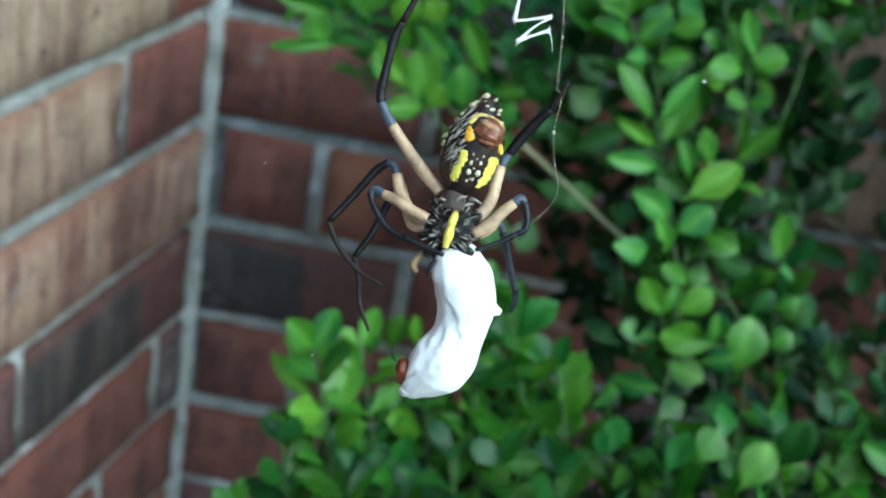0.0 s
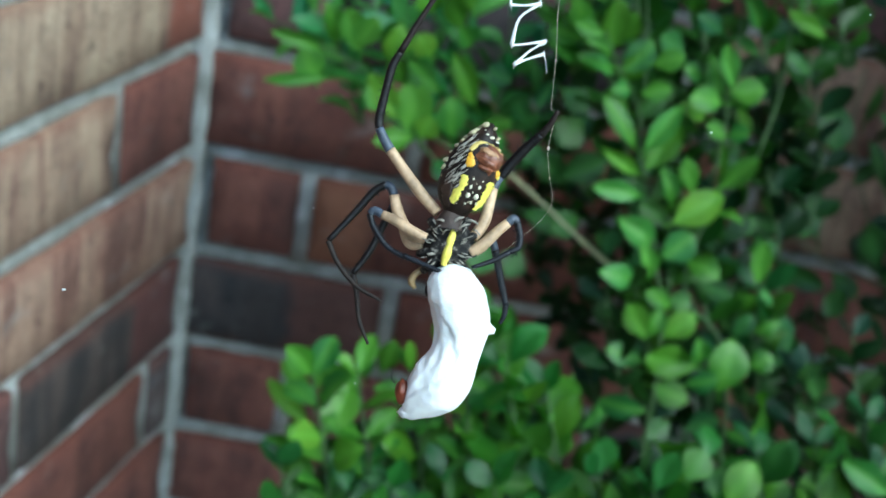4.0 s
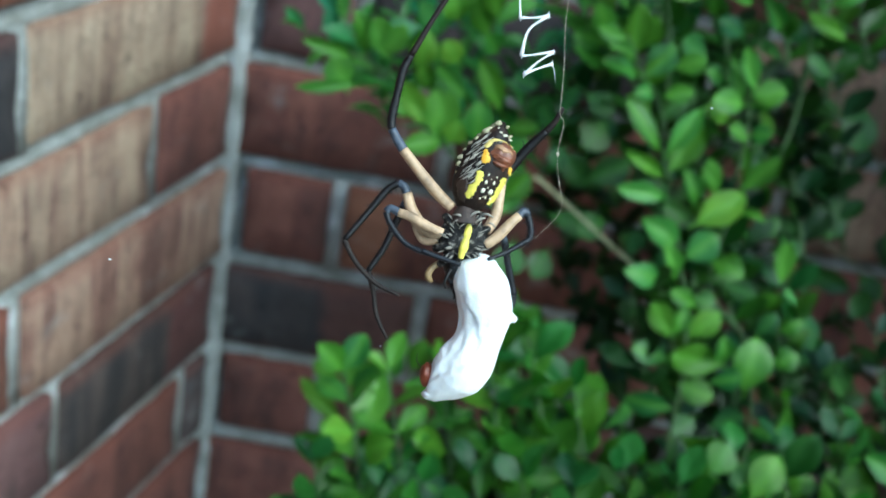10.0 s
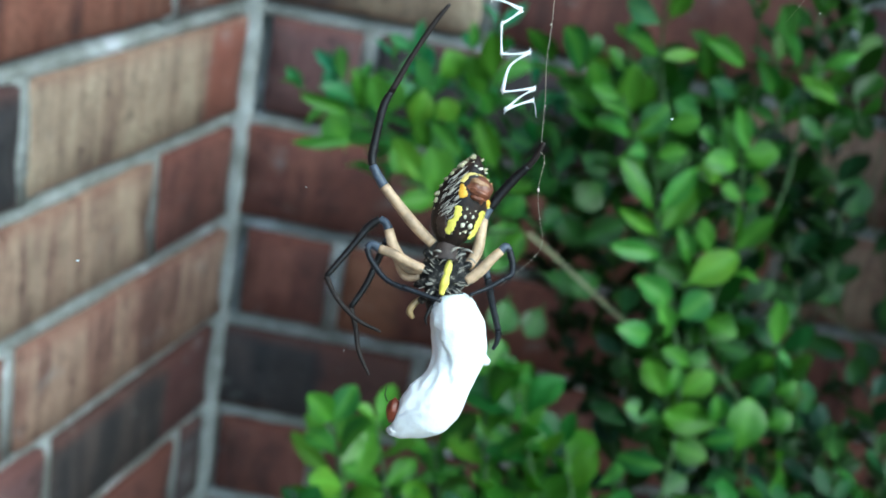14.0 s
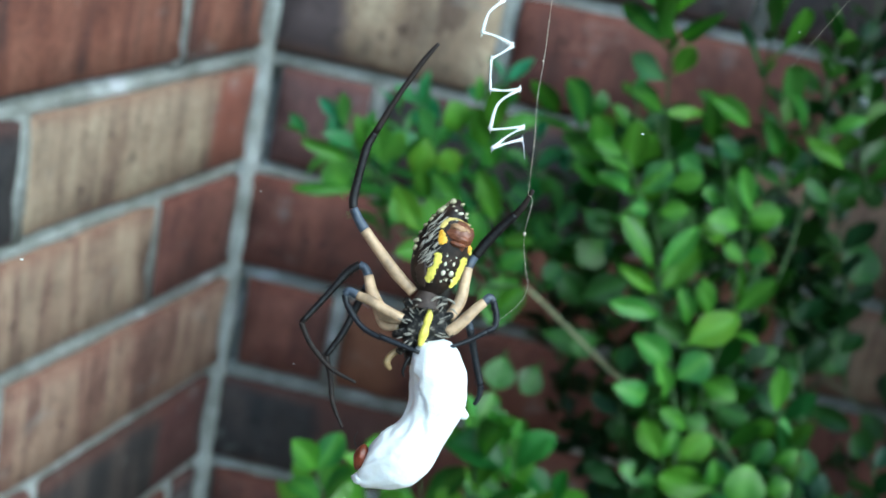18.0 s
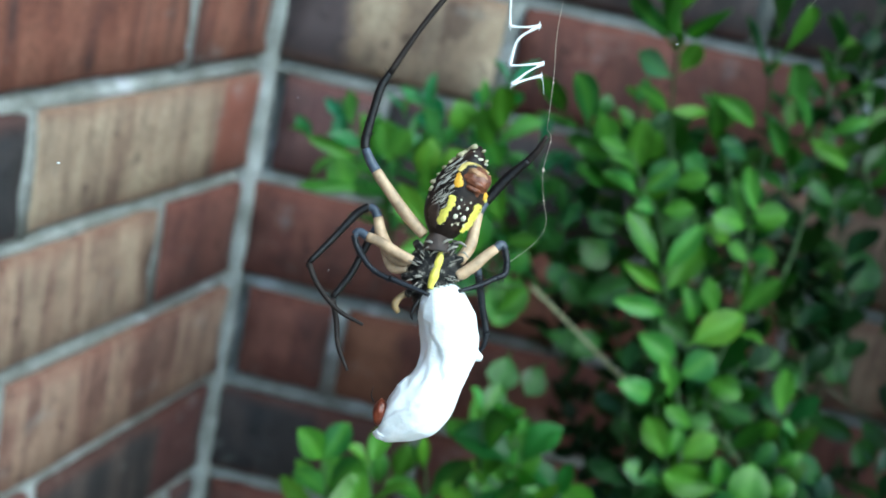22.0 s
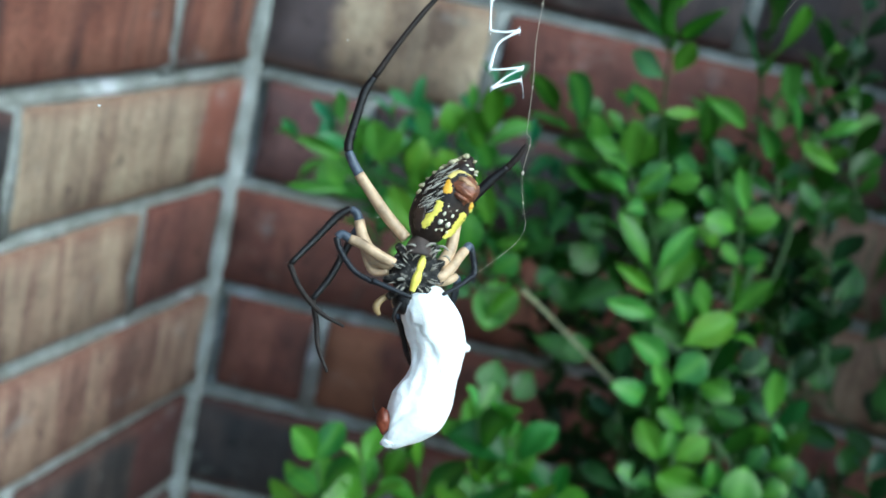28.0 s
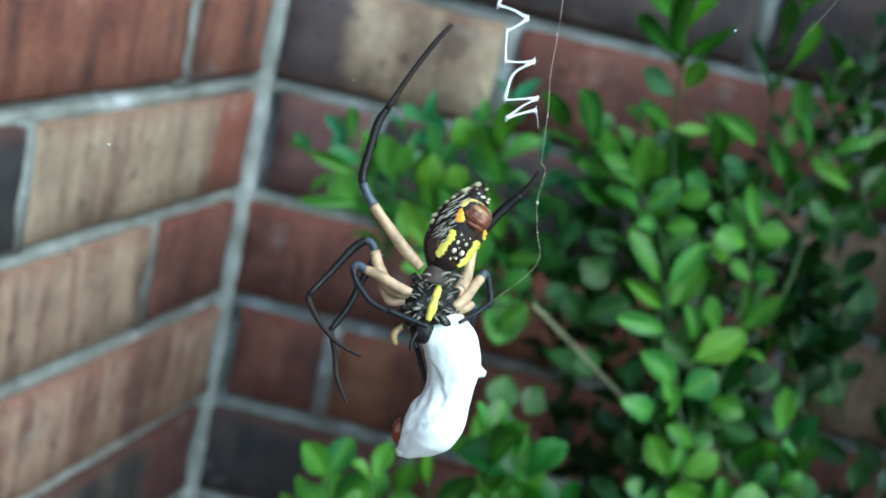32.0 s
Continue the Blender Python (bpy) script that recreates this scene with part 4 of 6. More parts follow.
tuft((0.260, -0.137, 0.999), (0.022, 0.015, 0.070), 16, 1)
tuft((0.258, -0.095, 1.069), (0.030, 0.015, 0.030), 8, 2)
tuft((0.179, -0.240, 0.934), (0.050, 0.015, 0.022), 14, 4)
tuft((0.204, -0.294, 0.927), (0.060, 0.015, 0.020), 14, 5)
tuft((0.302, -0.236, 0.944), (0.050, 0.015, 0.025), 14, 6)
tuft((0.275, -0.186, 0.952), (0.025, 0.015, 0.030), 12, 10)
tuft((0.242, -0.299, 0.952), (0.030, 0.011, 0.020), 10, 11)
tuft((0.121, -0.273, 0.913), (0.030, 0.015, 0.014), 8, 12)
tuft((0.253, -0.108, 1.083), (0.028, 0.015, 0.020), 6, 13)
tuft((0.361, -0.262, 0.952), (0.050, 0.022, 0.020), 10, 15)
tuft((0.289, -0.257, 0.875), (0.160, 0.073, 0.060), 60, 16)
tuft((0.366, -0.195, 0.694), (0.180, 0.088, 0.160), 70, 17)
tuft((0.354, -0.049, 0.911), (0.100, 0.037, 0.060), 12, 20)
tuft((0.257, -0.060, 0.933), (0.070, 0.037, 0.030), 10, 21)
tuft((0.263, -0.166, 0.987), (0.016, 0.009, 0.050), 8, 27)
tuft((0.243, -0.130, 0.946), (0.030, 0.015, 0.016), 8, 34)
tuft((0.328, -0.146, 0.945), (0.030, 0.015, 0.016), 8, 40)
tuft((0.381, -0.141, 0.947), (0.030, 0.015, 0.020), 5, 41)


# unseen foliage added out to the right to keep light off the right wall
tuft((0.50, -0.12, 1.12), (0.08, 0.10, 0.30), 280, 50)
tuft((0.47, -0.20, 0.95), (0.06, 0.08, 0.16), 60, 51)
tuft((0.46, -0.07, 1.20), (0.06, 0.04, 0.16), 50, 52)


FOLIAGE = {"green": (YOUNG_LEAVES, 0.60), "dark": (DARKER_LEAVES, 0.58), "mid": (DARKER_LEAVES, 0.56), "slim": (SHARP_LEAVES, 0.40)}
SHOOT_RNG = random.Random(21)


def shoot(points, pairs, mm, kind, single=False):
    """A leafy side shoot, from its foot to its tip: opposite pairs of leaves, each pair turned against the last, smaller at the tip.
    Near ones carry each leaf as a piece; farther ones are joined."""
    rng = SHOOT_RNG
    meshes, slim = FOLIAGE[kind]
    path = [Vector([float(c) for c in p]) - BUSH_AT for p in smooth_path(points, 8)]
    stem = part("branch", tube(bmesh.new(), [p[:] for p in path], [0.0011 - 0.0007 * i / (len(path) - 1) for i in range(len(path))], 6), STEM, BUSH)
    vs, fs = [], []
    spin = rng.uniform(0, 3.14)
    for k in range(pairs + 1):
        u = min(1.0, (k + 0.35) / (pairs + 0.35))
        f = u * (len(path) - 1)
        i = min(int(f), len(path) - 2)
        p = path[i].lerp(path[i + 1], f - i)
        axis = (path[i + 1] - path[i]).normalized()
        side = axis.orthogonal().normalized()
        side = Matrix.Rotation(spin + k * 1.45 + rng.uniform(-0.3, 0.3), 3, axis) @ side
        for sgn in (1, -1):
            reach = rng.uniform(0.75, 1.15) if k < pairs else 0.45
            along = (axis * rng.uniform(0.45, 0.85) + side * sgn * reach + 0.18 * Vector((rng.uniform(-1, 1), rng.uniform(-1, 1), rng.uniform(-1, 1)))).normalized()
            face = axis * 0.8 + Vector((0.25, -0.55, 0.35)) + 0.35 * Vector((rng.uniform(-1, 1), rng.uniform(-1, 1), rng.uniform(-1, 1)))
            up = (face - along * face.dot(along)).normalized()
            across = along.cross(up)
            s = mm / 15.0 * rng.uniform(0.72, 1.12) * (1.0 if k < pairs else 0.7)
            w = s * slim * rng.uniform(0.9, 1.12)
            src = rng.choice(meshes)
            if single:
                m = Matrix.Identity(4)
                for c in range(3):
                    m[c][0], m[c][1], m[c][2], m[c][3] = across[c], along[c], up[c], p[c]
                ob = new("leaf", src)
                ob.parent = stem
                ob.matrix_basis = m @ Matrix.Diagonal((w, s, s, 1))
            else:
                base = len(vs)
                vs.extend((p + across * v.co.x * w + along * v.co.y * s + up * v.co.z * s)[:] for v in src.vertices)
                fs.extend(tuple(base + j for j in q.vertices) for q in src.polygons)
    if not single:
        me = bpy.data.meshes.new("foliage")
        me.from_pydata(vs, [], fs)
        me.materials.append(JOINED[kind])
        for q in me.polygons:
            q.use_smooth = True
        ob = new("foliage", me)
        ob.parent = BUSH
        tagged(ob, kind="stuff")


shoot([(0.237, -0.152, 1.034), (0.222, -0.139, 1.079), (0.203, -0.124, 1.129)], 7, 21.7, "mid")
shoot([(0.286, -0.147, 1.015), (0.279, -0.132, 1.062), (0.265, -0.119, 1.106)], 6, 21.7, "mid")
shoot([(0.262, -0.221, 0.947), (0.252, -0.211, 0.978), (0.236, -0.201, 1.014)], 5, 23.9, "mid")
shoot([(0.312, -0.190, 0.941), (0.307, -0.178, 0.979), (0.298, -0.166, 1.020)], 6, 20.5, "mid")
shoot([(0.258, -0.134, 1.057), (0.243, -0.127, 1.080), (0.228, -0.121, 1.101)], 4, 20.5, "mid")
shoot([(0.240, -0.234, 0.976), (0.227, -0.227, 0.997), (0.218, -0.216, 1.032)], 4, 20.5, "dark")
shoot([(0.288, -0.167, 0.983), (0.285, -0.159, 1.008), (0.266, -0.150, 1.041)], 5, 20.5, "dark")
shoot([(0.320, -0.142, 0.992), (0.309, -0.132, 1.027), (0.297, -0.111, 1.059)], 6, 21.7, "dark")
shoot([(0.332, -0.113, 1.019), (0.330, -0.102, 1.052), (0.319, -0.093, 1.083)], 5, 21.7, "dark")
shoot([(0.307, -0.088, 1.133), (0.312, -0.079, 1.161), (0.310, -0.069, 1.194)], 5, 19.4, "dark")
shoot([(0.128, -0.152, 1.045), (0.099, -0.147, 1.065), (0.070, -0.139, 1.093)], 5, 23.9, "slim")
shoot([(0.135, -0.141, 1.046), (0.120, -0.133, 1.072), (0.105, -0.124, 1.104)], 6, 23.9, "slim")
shoot([(0.142, -0.139, 1.053), (0.142, -0.128, 1.088), (0.142, -0.127, 1.124)], 5, 25.1, "slim")
shoot([(0.112, -0.132, 1.044), (0.085, -0.126, 1.065), (0.053, -0.123, 1.077)], 4, 25.1, "slim")
shoot([(0.160, -0.134, 1.033), (0.165, -0.125, 1.061), (0.163, -0.114, 1.098)], 5, 21.7, "slim")
shoot([(0.179, -0.126, 1.023), (0.184, -0.117, 1.051), (0.179, -0.107, 1.083)], 5, 20.5, "slim")
shoot([(0.158, -0.119, 1.015), (0.155, -0.112, 1.037), (0.140, -0.104, 1.064)], 4, 20.5, "slim")
shoot([(0.124, -0.319, 0.949), (0.118, -0.311, 0.974), (0.108, -0.302, 1.003)], 5, 22.8, "green", True)
shoot([(0.143, -0.318, 0.949), (0.134, -0.301, 0.970), (0.124, -0.292, 1.001)], 5, 21.7, "green", True)
shoot([(0.159, -0.298, 0.945), (0.153, -0.290, 0.971), (0.145, -0.281, 0.999)], 5, 21.7, "green", True)
shoot([(0.176, -0.304, 0.958), (0.169, -0.294, 0.990), (0.162, -0.283, 1.026)], 6, 23.9, "green", True)
shoot([(0.194, -0.302, 0.962), (0.186, -0.292, 0.994), (0.175, -0.284, 1.023)], 6, 23.9, "green")
shoot([(0.214, -0.293, 0.957), (0.207, -0.287, 0.976), (0.198, -0.280, 1.000)], 5, 22.8, "green")
shoot([(0.118, -0.338, 0.921), (0.112, -0.331, 0.944), (0.103, -0.322, 0.974)], 5, 22.8, "mid")
shoot([(0.104, -0.349, 0.920), (0.100, -0.345, 0.935), (0.092, -0.339, 0.953)], 4, 22.8, "green")
shoot([(0.141, -0.337, 0.922), (0.133, -0.331, 0.942), (0.129, -0.323, 0.968)], 5, 22.8, "mid")
shoot([(0.161, -0.327, 0.920), (0.155, -0.320, 0.941), (0.145, -0.313, 0.966)], 5, 22.8, "green")
shoot([(0.179, -0.335, 0.926), (0.173, -0.327, 0.951), (0.163, -0.319, 0.979)], 5, 22.8, "mid")
shoot([(0.197, -0.333, 0.930), (0.191, -0.326, 0.953), (0.182, -0.318, 0.979)], 5, 22.8, "green")
shoot([(0.216, -0.332, 0.930), (0.211, -0.325, 0.953), (0.202, -0.317, 0.979)], 5, 22.8, "mid")
shoot([(0.134, -0.271, 0.900), (0.129, -0.264, 0.922), (0.120, -0.256, 0.950)], 5, 20.5, "dark")
shoot([(0.171, -0.267, 0.908), (0.168, -0.260, 0.931), (0.162, -0.250, 0.964)], 5, 20.5, "dark")
shoot([(0.209, -0.255, 0.910), (0.208, -0.248, 0.934), (0.200, -0.237, 0.967)], 5, 20.5, "dark")
shoot([(0.237, -0.321, 0.932), (0.230, -0.313, 0.957), (0.221, -0.305, 0.984)], 5, 22.8, "green")
shoot([(0.254, -0.329, 0.938), (0.249, -0.321, 0.963), (0.241, -0.314, 0.987)], 5, 23.9, "green")
shoot([(0.276, -0.317, 0.940), (0.269, -0.309, 0.966), (0.263, -0.292, 0.990)], 5, 22.8, "green")
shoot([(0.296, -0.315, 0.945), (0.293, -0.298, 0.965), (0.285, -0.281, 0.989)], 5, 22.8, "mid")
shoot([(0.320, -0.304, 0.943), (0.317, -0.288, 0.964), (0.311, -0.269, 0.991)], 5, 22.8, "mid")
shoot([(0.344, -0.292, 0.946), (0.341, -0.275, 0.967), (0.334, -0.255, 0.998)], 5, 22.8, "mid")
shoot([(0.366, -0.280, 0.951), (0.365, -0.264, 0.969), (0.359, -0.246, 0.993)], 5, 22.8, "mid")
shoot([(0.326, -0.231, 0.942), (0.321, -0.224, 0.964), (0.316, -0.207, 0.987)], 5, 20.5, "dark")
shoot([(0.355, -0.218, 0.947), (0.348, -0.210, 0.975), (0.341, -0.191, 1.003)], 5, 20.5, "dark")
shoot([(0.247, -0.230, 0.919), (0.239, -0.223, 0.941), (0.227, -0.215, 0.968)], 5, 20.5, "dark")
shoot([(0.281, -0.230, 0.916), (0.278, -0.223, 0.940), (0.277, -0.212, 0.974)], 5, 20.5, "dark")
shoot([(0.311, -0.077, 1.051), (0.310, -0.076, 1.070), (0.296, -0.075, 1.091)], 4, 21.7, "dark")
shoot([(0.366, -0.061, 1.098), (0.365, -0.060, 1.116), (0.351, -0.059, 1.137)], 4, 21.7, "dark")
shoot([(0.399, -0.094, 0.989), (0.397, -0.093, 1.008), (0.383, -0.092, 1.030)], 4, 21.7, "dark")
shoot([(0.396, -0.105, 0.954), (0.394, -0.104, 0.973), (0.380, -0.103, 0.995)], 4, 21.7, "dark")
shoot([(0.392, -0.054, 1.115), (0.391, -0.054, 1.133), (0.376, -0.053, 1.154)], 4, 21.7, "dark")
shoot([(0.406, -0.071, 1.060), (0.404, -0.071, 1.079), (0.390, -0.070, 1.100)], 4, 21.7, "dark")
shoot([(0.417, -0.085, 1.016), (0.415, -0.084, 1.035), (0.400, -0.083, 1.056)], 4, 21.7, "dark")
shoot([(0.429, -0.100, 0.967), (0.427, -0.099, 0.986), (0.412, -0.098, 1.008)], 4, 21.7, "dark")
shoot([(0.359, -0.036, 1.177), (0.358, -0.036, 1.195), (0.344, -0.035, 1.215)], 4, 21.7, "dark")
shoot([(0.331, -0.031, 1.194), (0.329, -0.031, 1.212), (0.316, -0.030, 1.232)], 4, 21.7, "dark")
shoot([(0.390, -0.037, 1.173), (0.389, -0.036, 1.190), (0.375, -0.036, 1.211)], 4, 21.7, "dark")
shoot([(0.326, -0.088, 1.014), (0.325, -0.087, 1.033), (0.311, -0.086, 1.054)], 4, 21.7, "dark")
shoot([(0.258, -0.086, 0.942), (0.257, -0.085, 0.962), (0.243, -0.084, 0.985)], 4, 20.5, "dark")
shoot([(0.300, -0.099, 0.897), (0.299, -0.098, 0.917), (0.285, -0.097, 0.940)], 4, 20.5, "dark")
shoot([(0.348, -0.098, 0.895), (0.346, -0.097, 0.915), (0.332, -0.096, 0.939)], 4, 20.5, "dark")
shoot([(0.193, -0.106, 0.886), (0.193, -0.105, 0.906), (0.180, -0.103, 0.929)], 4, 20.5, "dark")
shoot([(0.132, -0.117, 1.023), (0.124, -0.110, 1.047), (0.108, -0.101, 1.077)], 5, 22.0, "slim")
shoot([(0.150, -0.116, 1.024), (0.140, -0.108, 1.050), (0.127, -0.098, 1.083)], 5, 22.0, "slim")
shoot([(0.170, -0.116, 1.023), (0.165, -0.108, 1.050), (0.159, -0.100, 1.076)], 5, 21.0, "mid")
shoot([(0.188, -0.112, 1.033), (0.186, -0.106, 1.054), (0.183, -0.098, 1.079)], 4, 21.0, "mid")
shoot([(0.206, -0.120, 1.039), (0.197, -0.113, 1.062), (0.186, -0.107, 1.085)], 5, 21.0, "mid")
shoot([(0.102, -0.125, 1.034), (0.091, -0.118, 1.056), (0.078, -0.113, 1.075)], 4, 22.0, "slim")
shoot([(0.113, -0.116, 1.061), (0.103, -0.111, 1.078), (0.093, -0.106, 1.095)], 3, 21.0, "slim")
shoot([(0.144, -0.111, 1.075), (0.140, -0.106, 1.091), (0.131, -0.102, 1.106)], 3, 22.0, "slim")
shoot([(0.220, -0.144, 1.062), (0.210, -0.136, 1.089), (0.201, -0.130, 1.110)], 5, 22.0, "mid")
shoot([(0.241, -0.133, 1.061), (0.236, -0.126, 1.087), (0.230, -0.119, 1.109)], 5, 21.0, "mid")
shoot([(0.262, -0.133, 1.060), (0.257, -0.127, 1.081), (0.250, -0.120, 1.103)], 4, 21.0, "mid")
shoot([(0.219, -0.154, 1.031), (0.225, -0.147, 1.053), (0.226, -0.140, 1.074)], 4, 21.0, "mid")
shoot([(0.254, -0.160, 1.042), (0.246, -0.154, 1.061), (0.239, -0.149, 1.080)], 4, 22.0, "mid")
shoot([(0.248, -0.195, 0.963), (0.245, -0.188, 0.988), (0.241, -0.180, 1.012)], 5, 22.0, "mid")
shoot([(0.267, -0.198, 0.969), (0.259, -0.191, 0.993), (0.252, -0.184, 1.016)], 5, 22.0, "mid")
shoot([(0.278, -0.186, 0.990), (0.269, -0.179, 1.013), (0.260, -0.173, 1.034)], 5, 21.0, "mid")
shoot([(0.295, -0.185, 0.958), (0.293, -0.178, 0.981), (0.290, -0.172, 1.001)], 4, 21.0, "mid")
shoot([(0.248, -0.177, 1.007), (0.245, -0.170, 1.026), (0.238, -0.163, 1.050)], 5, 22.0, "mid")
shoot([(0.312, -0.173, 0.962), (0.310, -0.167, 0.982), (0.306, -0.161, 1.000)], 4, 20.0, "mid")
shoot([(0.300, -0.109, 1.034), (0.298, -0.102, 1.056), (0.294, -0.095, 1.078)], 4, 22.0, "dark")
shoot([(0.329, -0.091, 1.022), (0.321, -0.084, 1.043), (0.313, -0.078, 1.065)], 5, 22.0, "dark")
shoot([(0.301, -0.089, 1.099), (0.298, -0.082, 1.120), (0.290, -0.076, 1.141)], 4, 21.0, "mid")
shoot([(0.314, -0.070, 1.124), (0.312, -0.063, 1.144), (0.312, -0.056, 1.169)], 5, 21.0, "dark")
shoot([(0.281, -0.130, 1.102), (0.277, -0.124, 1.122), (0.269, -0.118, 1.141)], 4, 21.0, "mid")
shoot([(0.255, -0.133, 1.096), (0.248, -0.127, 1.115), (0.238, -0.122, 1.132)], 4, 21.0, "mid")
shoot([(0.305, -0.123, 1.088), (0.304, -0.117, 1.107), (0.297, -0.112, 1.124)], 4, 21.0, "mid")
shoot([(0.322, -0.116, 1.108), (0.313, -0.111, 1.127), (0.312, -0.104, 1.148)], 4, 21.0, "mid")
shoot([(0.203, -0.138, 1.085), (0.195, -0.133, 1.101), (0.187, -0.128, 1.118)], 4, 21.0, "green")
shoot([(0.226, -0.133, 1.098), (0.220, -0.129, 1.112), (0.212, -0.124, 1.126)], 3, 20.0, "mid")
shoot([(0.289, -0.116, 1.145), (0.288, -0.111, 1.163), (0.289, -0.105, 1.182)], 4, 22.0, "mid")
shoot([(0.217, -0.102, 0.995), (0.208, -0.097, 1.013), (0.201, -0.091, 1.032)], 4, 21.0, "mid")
shoot([(0.201, -0.097, 0.979), (0.194, -0.092, 0.995), (0.189, -0.087, 1.012)], 4, 21.0, "dark")
shoot([(0.235, -0.107, 0.979), (0.228, -0.102, 0.995), (0.220, -0.097, 1.013)], 4, 21.0, "dark")


# ---- the garden spider, its wrapped catch and its web ----
# They hang in a plane of their own; U is the unit in which their parts are drawn (about 0.08 mm).
U = 7.944e-5
WEB_AT = Vector((0.14374, -0.54592, 0.24089 + Z0))
WEB_TURN = pose(0, 0, 0, 72.434, 0, 2.887) @ pose(0, 0, 0, 0, 0, 12.336)


def at(x, y, z=0.0):
    """A place in the web's own plane: x to the right, y down, z out of it."""
    return ((x - 825) * U, (487 - y) * U, z * U)


def bent(pts, sides=10, n=6):
    """A limb through (x, y, z, radius) in web units."""
    return limb([(*at(x, y, z), r * U) for x, y, z, r in pts], sides, n)


HANG = Matrix.Translation(WEB_AT) @ WEB_TURN


def abdomen_frame(a, b):
    """Web units from the belly's own axis (a up it, b across)."""
    c, s = math.cos(radians(19)), math.sin(radians(19))
    return 829 + a * s + b * c, 516 - a * c + b * s


def abdomen_depth(a, b):
    w = belly_width(a)
    k = 1 - (a / 93) ** 2 - (b / max(w, 1)) ** 2 * max(0.0, 1 - (a / 93) ** 2)
    return 48 * math.sqrt(max(k, 0.0))


def belly_width(a):
    """Half width: broadest below the middle, drawn out to a blunt point above."""
    return 49.5 + 0.10 * a if a < 0 else 49.5 - 0.05 * a - 0.0027 * a * a


def belly_spot(a, b, lift=0.0):
    x, y = abdomen_frame(a, b)
    return x, y, abdomen_depth(a, b) + lift


def spider():
    sp = top("garden_spider", HANG, "large black and yellow garden spider hanging head down by its catch", "spider")
    # belly
    bm = bmesh.new()
    bmesh.ops.create_uvsphere(bm, u_segments=36, v_segments=26, radius=1.0)
    for v in bm.verts:
        a = 93 * v.co.z
        w = belly_width(a) * (1.0 + 0.24 * max(0.0, -v.co.x) * math.exp(-((a + 62) / 36) ** 2))
        x, y = abdomen_frame(a, v.co.x * w)
        k = 1 + 0.025 * noise.noise(v.co * 5)
        v.co = Vector(at(829 + (x - 829) * k, 516 + (y - 516) * k, -v.co.y * 48))
    bel = part("abdomen", bm, ABDOMEN, sp, "dark brown belly with yellow bands and pale flecks")
    rng = random.Random(2)

    def patch(name, run, mat, label="", step=1.6):
        """A flat marking that follows the skin: (a, b, left, right) along it, with notched edges."""
        bm = bmesh.new()
        rows = []
        for i, (p, q) in enumerate(zip(run, run[1:])):
            for k in range(4 if i < len(run) - 2 else 5):
                u = k / 4
                a_, b_, l_, r_ = (x + (y - x) * u for x, y in zip(p, q))
                l_ *= 1 + 0.6 * noise.noise(Vector((a_ * 0.21, 1.3, b_ * 0.1)))
                r_ *= 1 + 0.6 * noise.noise(Vector((a_ * 0.21, 7.9, b_ * 0.1)))
                rows.append([bm.verts.new(at(*belly_spot(a_, b_ + d, h))) for d, h in ((-l_ - 0.6, -2), (-l_, 0.2), (-l_ * 0.5, 0.9), (r_ * 0.5, 0.9), (r_, 0.2), (r_ + 0.6, -2))])
        for r0, r1 in zip(rows, rows[1:]):
            for k in range(5):
                bm.faces.new((r0[k], r0[k + 1], r1[k + 1], r1[k]))
        bmesh.ops.recalc_face_normals(bm, faces=bm.faces)
        return part(name, bm, mat, bel, label)

    patch("yellow_band", [(-7, -3, 3, 4), (-12, -3, 7, 7), (-22, -2, 5, 8), (-30, -2, 6, 5), (-36, -3, 9, 6), (-48, -4, 7, 6), (-57, -6, 9, 5), (-63, -6, 5, 3)], YELLOW, "bright yellow band")
    patch("yellow_band", [(-2, 43, 3, 4), (-8, 42, 5, 6), (-18, 42, 4, 5), (-28, 42, 7, 4), (-38, 41, 4, 5), (-48, 39, 5, 4), (-60, 34, 2, 3)], YELLOW, "bright yellow band")
    patch("flank_patch", [(-30, -27, 6, 4), (-38, -24, 10, 9), (-50, -21, 11, 9), (-62, -17, 9, 7), (-72, -12, 5, 4)], FLANK, "dull brown flank patch")
    for a, b, r in ((-22, 13, 3.4), (-18, 27, 3.0), (-38, 14, 4.4), (-36, 28, 4.8), (-8, 12, 2.4), (-54, 15, 2.0), (-6, 28, 2.0), (-48, 33, 2.2), (-30, 20, 1.6), (-13, 20, 1.6), (-50, 24, 1.6)):
        x, y, z = belly_spot(a, b, -1.2)
        bm = blob((r * U, r * 1.25 * U, r * 0.5 * U), 0.5, a + b, 10, 8)
        bmesh.ops.translate(bm, verts=bm.verts, vec=at(x, y, z))
        part("white_spot", bm, PALE, bel)
    for a, b, r, mat in ((16, -4, 9.5, ORANGE), (25, -6, 7, ORANGE), (15, 44, 6, ORANGE), (10, 47, 4.5, YELLOW)):
        x, y, z = belly_spot(a, b, -3)
        bm = blob((r * U, r * 1.3 * U, r * 0.5 * U), 0.45, a, 12, 10)
        bmesh.ops.translate(bm, verts=bm.verts, vec=at(x, y, z))
        part("orange_spot", bm, mat, bel)
    # spinneret knob with its ringed brown segments and yellow collar
    for k, (a, b, rx, ry, lift, mat) in enumerate(((31, 18, 27, 27, -9, BROWN), (33, 20, 24, 20, -2, BROWN), (44, 19, 19, 8, 1, TAN_BROWN), (28, 22, 19, 8, 2, BROWN), (17, 22, 15, 6, 0, BROWN), (33, 38, 7, 18, 0, TAN_BROWN))):
        x, y, z = belly_spot(a, b, lift)
